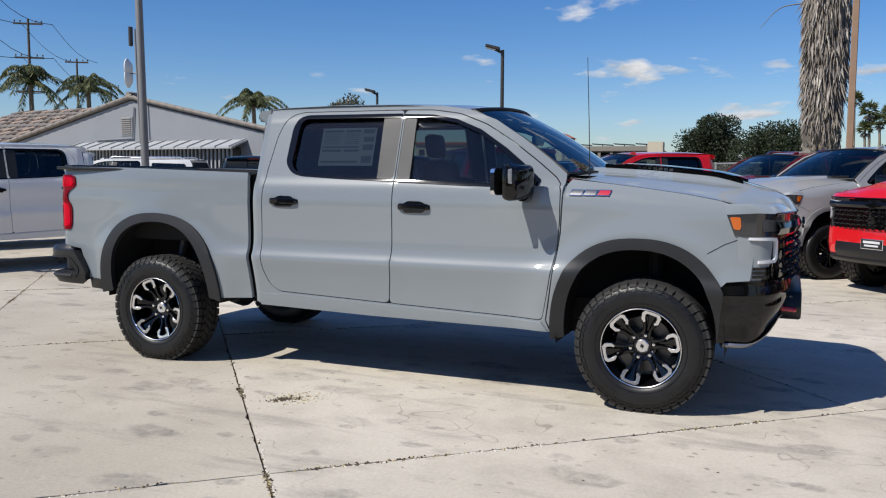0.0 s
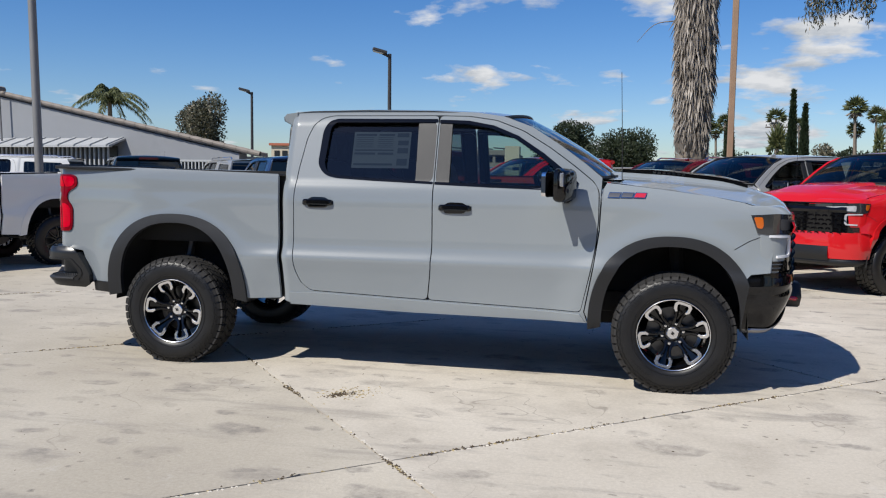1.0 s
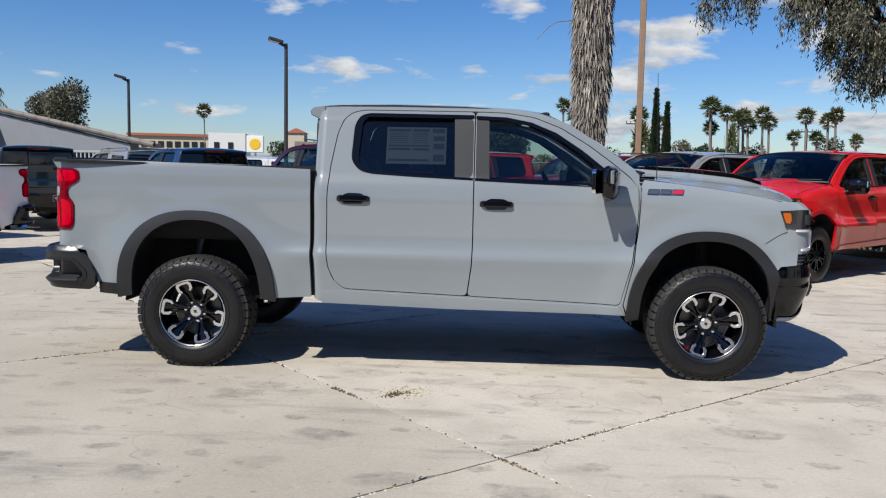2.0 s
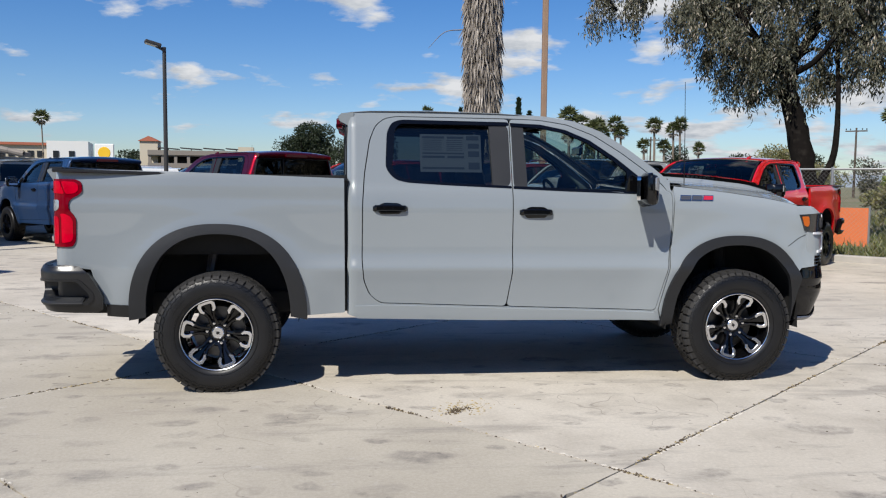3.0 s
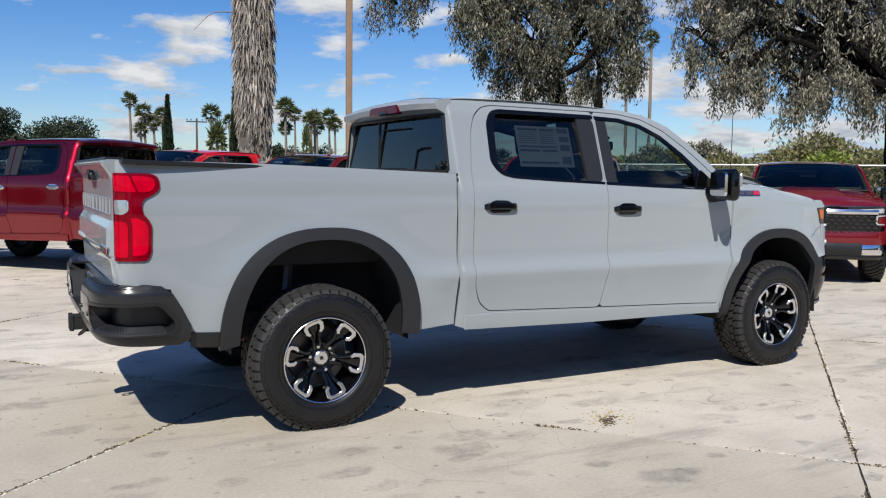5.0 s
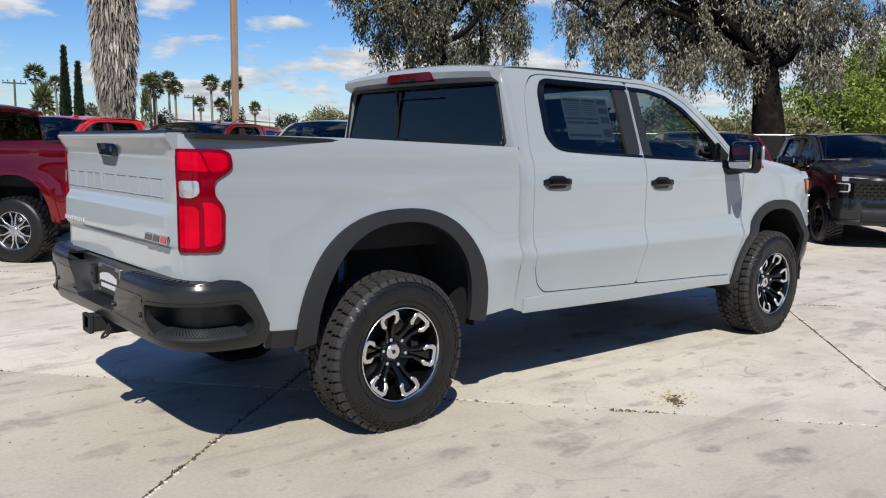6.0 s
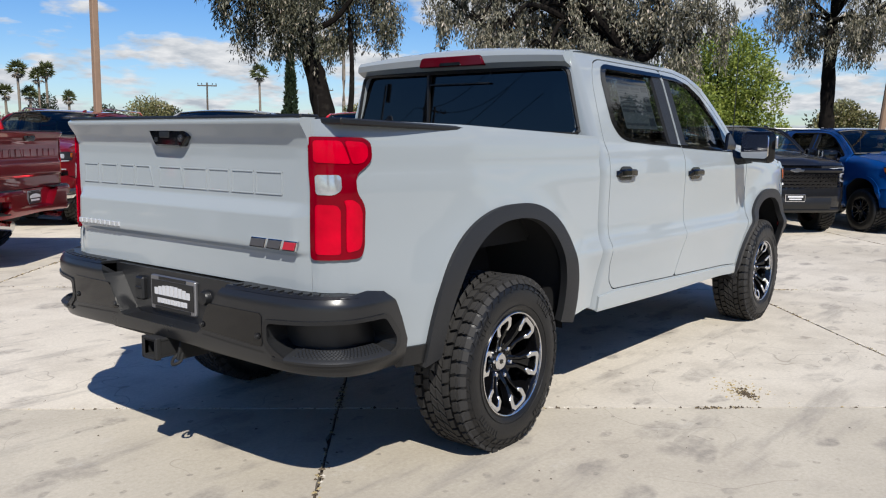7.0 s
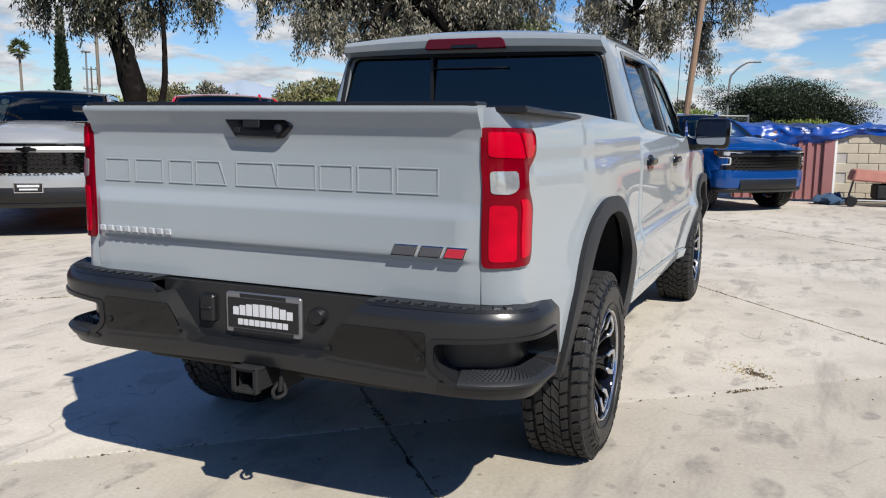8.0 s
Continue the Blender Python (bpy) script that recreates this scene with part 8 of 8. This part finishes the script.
gum_tree(15.2, 6.5, "broad gum tree with a thick trunk and drooping leaves", 3.6, (-0.2, 0.2), 0.40,
         crown(31, [(-5.2, 5.2, 0.5, 0.5), (-4.7, 5.4, 0.6, 0.5), (-4.2, 4.3, 0.42, 0.5), (-3.5, 4.2, 0.5, 0.5), (-5.2, 6.6, 0.7, 0.6), (-4.1, 6.0, 0.8, 0.7), (-3.3, 5.2, 0.8, 0.8), (-2.7, 6.4, 1.2, 0.8), (-2.5, 4.3, 0.8, 0.7), (-1.2, 5.0, 1.1, 0.9), (-0.9, 6.7, 1.5, 1.0), (0.7, 5.2, 1.1, 0.9), (1.2, 6.7, 1.4, 0.9), (-3.2, 7.2, 1.2, 0.8), (1.8, 4.6, 0.6, 0.7), (-1.9, 4.7, 1.0, 0.8), (-0.5, 4.5, 1.0, 0.8), (0.5, 4.6, 0.9, 0.7), (-3.6, 6.0, 1.0, 0.9), (-3.4, 4.4, 0.6, 0.6), (-2.4, 3.7, 0.6, 0.5), (-1.5, 3.8, 0.6, 0.6), (-0.6, 3.5, 0.5, 0.5), (1.0, 3.7, 0.6, 0.6)], 2), 12, strands=640, drop=1.6, leaf=GUM_PALE)
gum_tree(19.4, 2.9, "gum tree with a straight dark trunk and hanging leaves", 4.8, (-0.1, 0.0), 0.185,
         crown(12, [(-1.3, 5.6, 1.0, 0.9), (-0.9, 7.0, 1.2, 0.8), (0.2, 6.6, 1.3, 1.0), (1.3, 5.7, 1.0, 0.9), (2.0, 6.6, 1.2, 0.9), (2.5, 5.3, 0.7, 0.9), (2.7, 6.3, 0.8, 0.8), (-0.7, 4.8, 0.9, 0.7), (0.4, 4.6, 0.6, 0.6), (1.2, 4.8, 0.7, 0.6), (2.2, 4.3, 0.5, 0.7)], 3), 13, strands=620, drop=1.6, leaf=GUM_PALE)
gum_tree(15.5, -8.0, "gum tree beyond the block wall", 4.0, (0.2, 0.4), 0.30,
         [(-0.5, 2.6, 5.6, 1.3, 0.9), (0.4, 0.5, 6.4, 2.0, 1.2), (-0.6, 3.9, 6.2, 1.0, 0.7), (-3.2, 4.6, 4.7, 0.6, 0.4), (-2.4, 4.2, 5.4, 0.8, 0.5)], 14, strands=900)

palm = thing("palm_tree", pose(3.42, 19.25, 0), "old palm trunk clad in a thick skirt of dead fronds", "palm tree")
part("trunk", lathe_z([(0.0, -0.2), (0.46, -0.2), (0.44, 0.8), (0.36, 2.2), (0.34, 3.0), (0.40, 12.0), (0.0, 12.0)], 16), PALM_BARK, palm)
rng = np.random.default_rng(21)
n = 11000
u = rng.uniform(0, 1, n)
z = 2.75 + 9.0 * u
a = rng.uniform(0, 6.283, n)
rad = np.interp(z, [2.6, 3.2, 4.2, 6.0, 11.7], [0.30, 0.40, 0.47, 0.50, 0.52]) * rng.uniform(0.84, 1.10, n)
leaf_stuff("thatch", np.stack([np.cos(a) * rad, np.sin(a) * rad, z], 1), np.stack([np.cos(a) * 0.12 + rng.normal(size=n) * 0.15, np.sin(a) * 0.12 + rng.normal(size=n) * 0.15, -np.ones(n)], 1), 0.52, 0.055, THATCH, palm, "ragged grey brown skirt of dead fronds", 21)
n = 320
u = rng.uniform(0, 1, n)
a = rng.uniform(0, 6.283, n)
leaf_stuff("leaf_base_cover", np.stack([np.cos(a) * 0.36, np.sin(a) * 0.36, 1.6 + 1.1 * u], 1), np.stack([np.cos(a) * 0.5, np.sin(a) * 0.5, np.ones(n)], 1), 0.30, 0.14, THATCH, palm, "cut leaf bases round the trunk", 22)
part("dead_stem", tube(smooth_line([(-0.6, 0.1, 6.2), (-1.2, 0.1, 6.1), (-1.7, 0.15, 5.6)], 4), 0.02, 5, 0.006), PALM_BARK, palm)

queen_palm(-42.55, 33.43, 7.3, 31, "feather palm with arching fronds behind the house")
queen_palm(-40.57, 36.25, 7.0, 32, "feather palm with arching fronds behind the house")
queen_palm(-32.13, 42.82, 6.3, 33, "feather palm with drooping fronds behind the house")

PALMS = ((14.8, 74.5, 7.3, 0.95), (17.7, 79.3, 6.9, 0.75), (19.6, 67.0, 7.5, 1.0), (19.9, 67.8, 5.8, 0.75), (24.2, 78.2, 7.8, 0.85), (22.2, 67.6, 6.6, 0.8), (22.9, 68.6, 6.9, 0.8), (24.4, 72.1, 6.3, 0.9), (26.0, 73.0, 7.3, 0.9), (26.5, 72.7, 6.6, 0.85),
         (29.0, 70.3, 7.1, 0.85), (30.3, 71.0, 5.2, 0.75), (28.6, 71.9, 5.2, 0.75), (31.7, 72.2, 6.8, 0.8), (32.3, 72.0, 7.3, 0.85), (33.9, 71.2, 5.0, 0.7), (7.5, 74.3, 8.1, 0.77), (8.7, 74.1, 7.0, 0.90), (8.4, 74.2, 5.5, 0.77), (9.5, 74.0, 6.1, 0.77),
         (10.3, 74.2, 6.9, 0.77), (43.5, 56.1, 7.2, 0.85), (-48.5, 134.7, 11.2, 1.4), (34.5, 38.8, 7.6, 0.72), (35.6, 37.7, 10.9, 0.6))
for k, (x, y, h, w) in enumerate(PALMS):
    fan_palm(h, 300 + k, 0.10, w, 0.6).matrix_basis = pose(x, y, 0)
low = fan_palm(4.6, 42, 0.28, 2.3)
low.matrix_basis = pose(14.3, 70.1, 0) @ Matrix.Diagonal((0.44, 0.44, 0.95, 1))
for x, y, w, z in ((21.3, 66.1, 0.48, 0.98), (52.5, 66.0, 0.55, 0.62)):
    copy_thing(low, pose(x, y, 0, 0, 0, 50 * x) @ Matrix.Diagonal((w, w, z, 1)))
cypress(14.2, 63.4, 8.5, 0.85, 51)
cypress(15.0, 62.8, 7.35, 0.75, 52)
cypress(34.8, 42.1, 8.5, 1.05, 53)
cypress(47.47, 57.52, 3.9, 0.9, 54)
cypress(10.7, 73.7, 8.5, 1.1, 55)

bush("tree", -3.9, 69.6, 1.0, 5.9, 6.6, OAK, "dense dark green oak tree", 24000, 0.22, 61, 0.3, 26)
bush("tree", 1.3, 66.8, 0.7, 6.5, 6.1, OAK, "dense dark green oak tree", 24000, 0.22, 62, 0.3, 26)
bush("tree", -32.03, 54.72, 1.5, 4.6, 7.4, GUM, "grey green tree behind the house", 17000, 0.22, 63, 0.25, 18)
bush("tree", -52.03, 89.45, 2.0, 4.6, 9.4, GUM, "grey green tree far off", 3500, 0.35, 64, 0.25, 11)
bush("tree", -28.62, 110.55, 0.5, 6.0, 5.6, OAK, "dark round tree by the parking structure", 3500, 0.35, 65, 0.25, 11)
bush("tree", -69.10, 119.40, 0.5, 7.0, 8.0, OAK, "dark tree beside the cream building", 2500, 0.4, 66, 0.25, 9)
bush("tree", 84.40, 2.10, 0.3, 5.0, 6.6, OAK, "dark green tree across the road", 34000, 0.20, 67, 0.3, 26, 12)
bush("tree", 84.50, -1.70, 0.3, 4.8, 7.2, OAK, "dark green tree across the road", 34000, 0.20, 68, 0.3, 26, 12)
bush("tree", 86.00, 0.20, 0.3, 5.6, 7.8, OAK, "dark green tree across the road", 26000, 0.20, 77, 0.3, 22, 10)
bush("tree", 84.00, 9.60, 0.3, 5.0, 4.6, GUM, "grey green tree across the road", 3500, 0.3, 69, 0.2, 10)
bush("shrub", 70.00, -1.00, 0.0, 8.0, 2.6, LIME, "yellow green shrub across the road", 2500, 0.25, 70, 0, 9, category="shrub")
bush("tree", 37.0, 12.0, 0.4, 6.6, 7.6, LIME, "bright yellow green tree behind the gum trees", 26000, 0.18, 71, 0.2, 22)
bush("tree", 32.00, 13.00, 0.0, 5.4, 5.6, LIME, "yellow green tree behind the gum trees", 20000, 0.18, 72, 0.2, 20)
bush("tree", 50.00, 9.40, 0.0, 4.0, 4.8, SHRUB, "pale yellow green tree behind the gum trees", 18000, 0.20, 78, 0.2, 18)
for k, (x, y, w, h, mm) in enumerate(((29.4, 29.9, 3.6, 3.8, SHRUB), (31.5, 30.7, 3.6, 3.9, SHRUB), (28.4, 25.3, 2.2, 4.0, GUM_PALE), (25.1, 28.3, 2.6, 2.9, LIME), (26.1, 22.0, 3.4, 3.1, SHRUB), (23.4, 24.5, 3.0, 3.0, SHRUB), (27.6, 19.7, 4.0, 3.4, SHRUB), (25.2, 16.2, 3.6, 3.0, LIME), (27.6, 16.2, 4.2, 3.4, SHRUB), (24.8, 13.2, 3.6, 3.0, SHRUB), (27.5, 12.6, 4.0, 3.2, SHRUB))):
    bush("shrub", x, y, -0.3, w, h * 1.1, mm, "dry scrubby bush in the field" if mm is SHRUB else "green bush in the field", 12000, 0.19, 180 + k, 0, 14, category="shrub")
bush("shrub", 27.00, 13.00, 0.0, 7.0, 2.6, SHRUB, "dry scrubby bush in the field", 15000, 0.17, 79, 0, 14, category="shrub")
bush("shrub", 24.50, 8.50, 0.0, 6.0, 2.4, SHRUB, "dry scrubby bush in the field", 15000, 0.17, 76, 0, 14, category="shrub")
bush("tree", 42.34, 73.54, 0.5, 7.6, 6.0, SHRUB, "yellowish tree in the field", 5000, 0.26, 73, 0.2, 13)
bush("tree", 32.6, 72.4, 0.3, 3.2, 5.6, OAK, "dark round tree in the field", 7000, 0.22, 74, 0.2, 14)
bush("tree", 18.3, 71.4, 0.3, 2.2, 5.3, GUM_PALE, "pale grey green tree under the palms", 4000, 0.22, 56, 0.15, 11)
bush("tree", 20.2, 72.0, 0.3, 2.2, 5.0, OAK, "dark green tree under the palms", 4000, 0.22, 57, 0.15, 11)
bush("tree", 25.6, 74.4, 0.3, 2.8, 5.2, OAK, "dark green tree under the palms", 5000, 0.22, 58, 0.15, 12)
bush("shrub", 22.6, 75.4, 0.0, 2.8, 5.0, SHRUB, "yellowish shrub under the palms", 4000, 0.2, 59, 0, 10, category="shrub")
row = [(27.7, 45.8, 7, 3.4, SHRUB), (23.1, 24.9, 5, 2.2, SHRUB), (32.1, 30.0, 7, 3.6, SHRUB), (29.0, 20.0, 6, 4.6, SHRUB), (26.0, 18.5, 4, 2.6, LIME), (36.0, 23.0, 7, 5.4, SHRUB), (32.5, 17.2, 6, 4.6, SHRUB), (40.0, 16.0, 6, 3.2, GUM), (46.0, 26.0, 8, 4.0, SHRUB), (28.0, 9.5, 4, 2.6, SHRUB), (30.0, 5.5, 4, 2.4, SHRUB), (46, 4, 5, 3, LIME), (58, 20, 9, 4, GUM)]
for k, (x, y, w, h, mm) in enumerate(row):
    bush("shrub", x, y, -0.13 * h, w, h * 1.1, mm, "dry scrubby bush in the field" if mm is SHRUB else "green bush in the field", 9000, 0.20, 80 + k, 0, 10, category="shrub")
rng = np.random.default_rng(5)
for k in range(16):
    x = -2 + 5.2 * k + rng.uniform(-1.5, 1.5)
    y = 92 - 0.25 * max(0, x - 30) + rng.uniform(-6, 8)
    bush("tree", x, y, 0.0, rng.uniform(5, 9), rng.uniform(4.4, 6.4), (OAK, GUM, SHRUB)[k % 3], "distant tree at the edge of the field", 2600, 0.32, 120 + k, 0.15, 9)
for k in range(8):
    x, y = 72 + rng.uniform(-4, 8), 14 + 9.0 * k
    bush("tree", x, y, 0.0, rng.uniform(6, 9), rng.uniform(3.5, 5.5), (OAK, GUM, SHRUB)[k % 3], "distant tree at the edge of the field", 1500, 0.38, 150 + k, 0.15, 9)
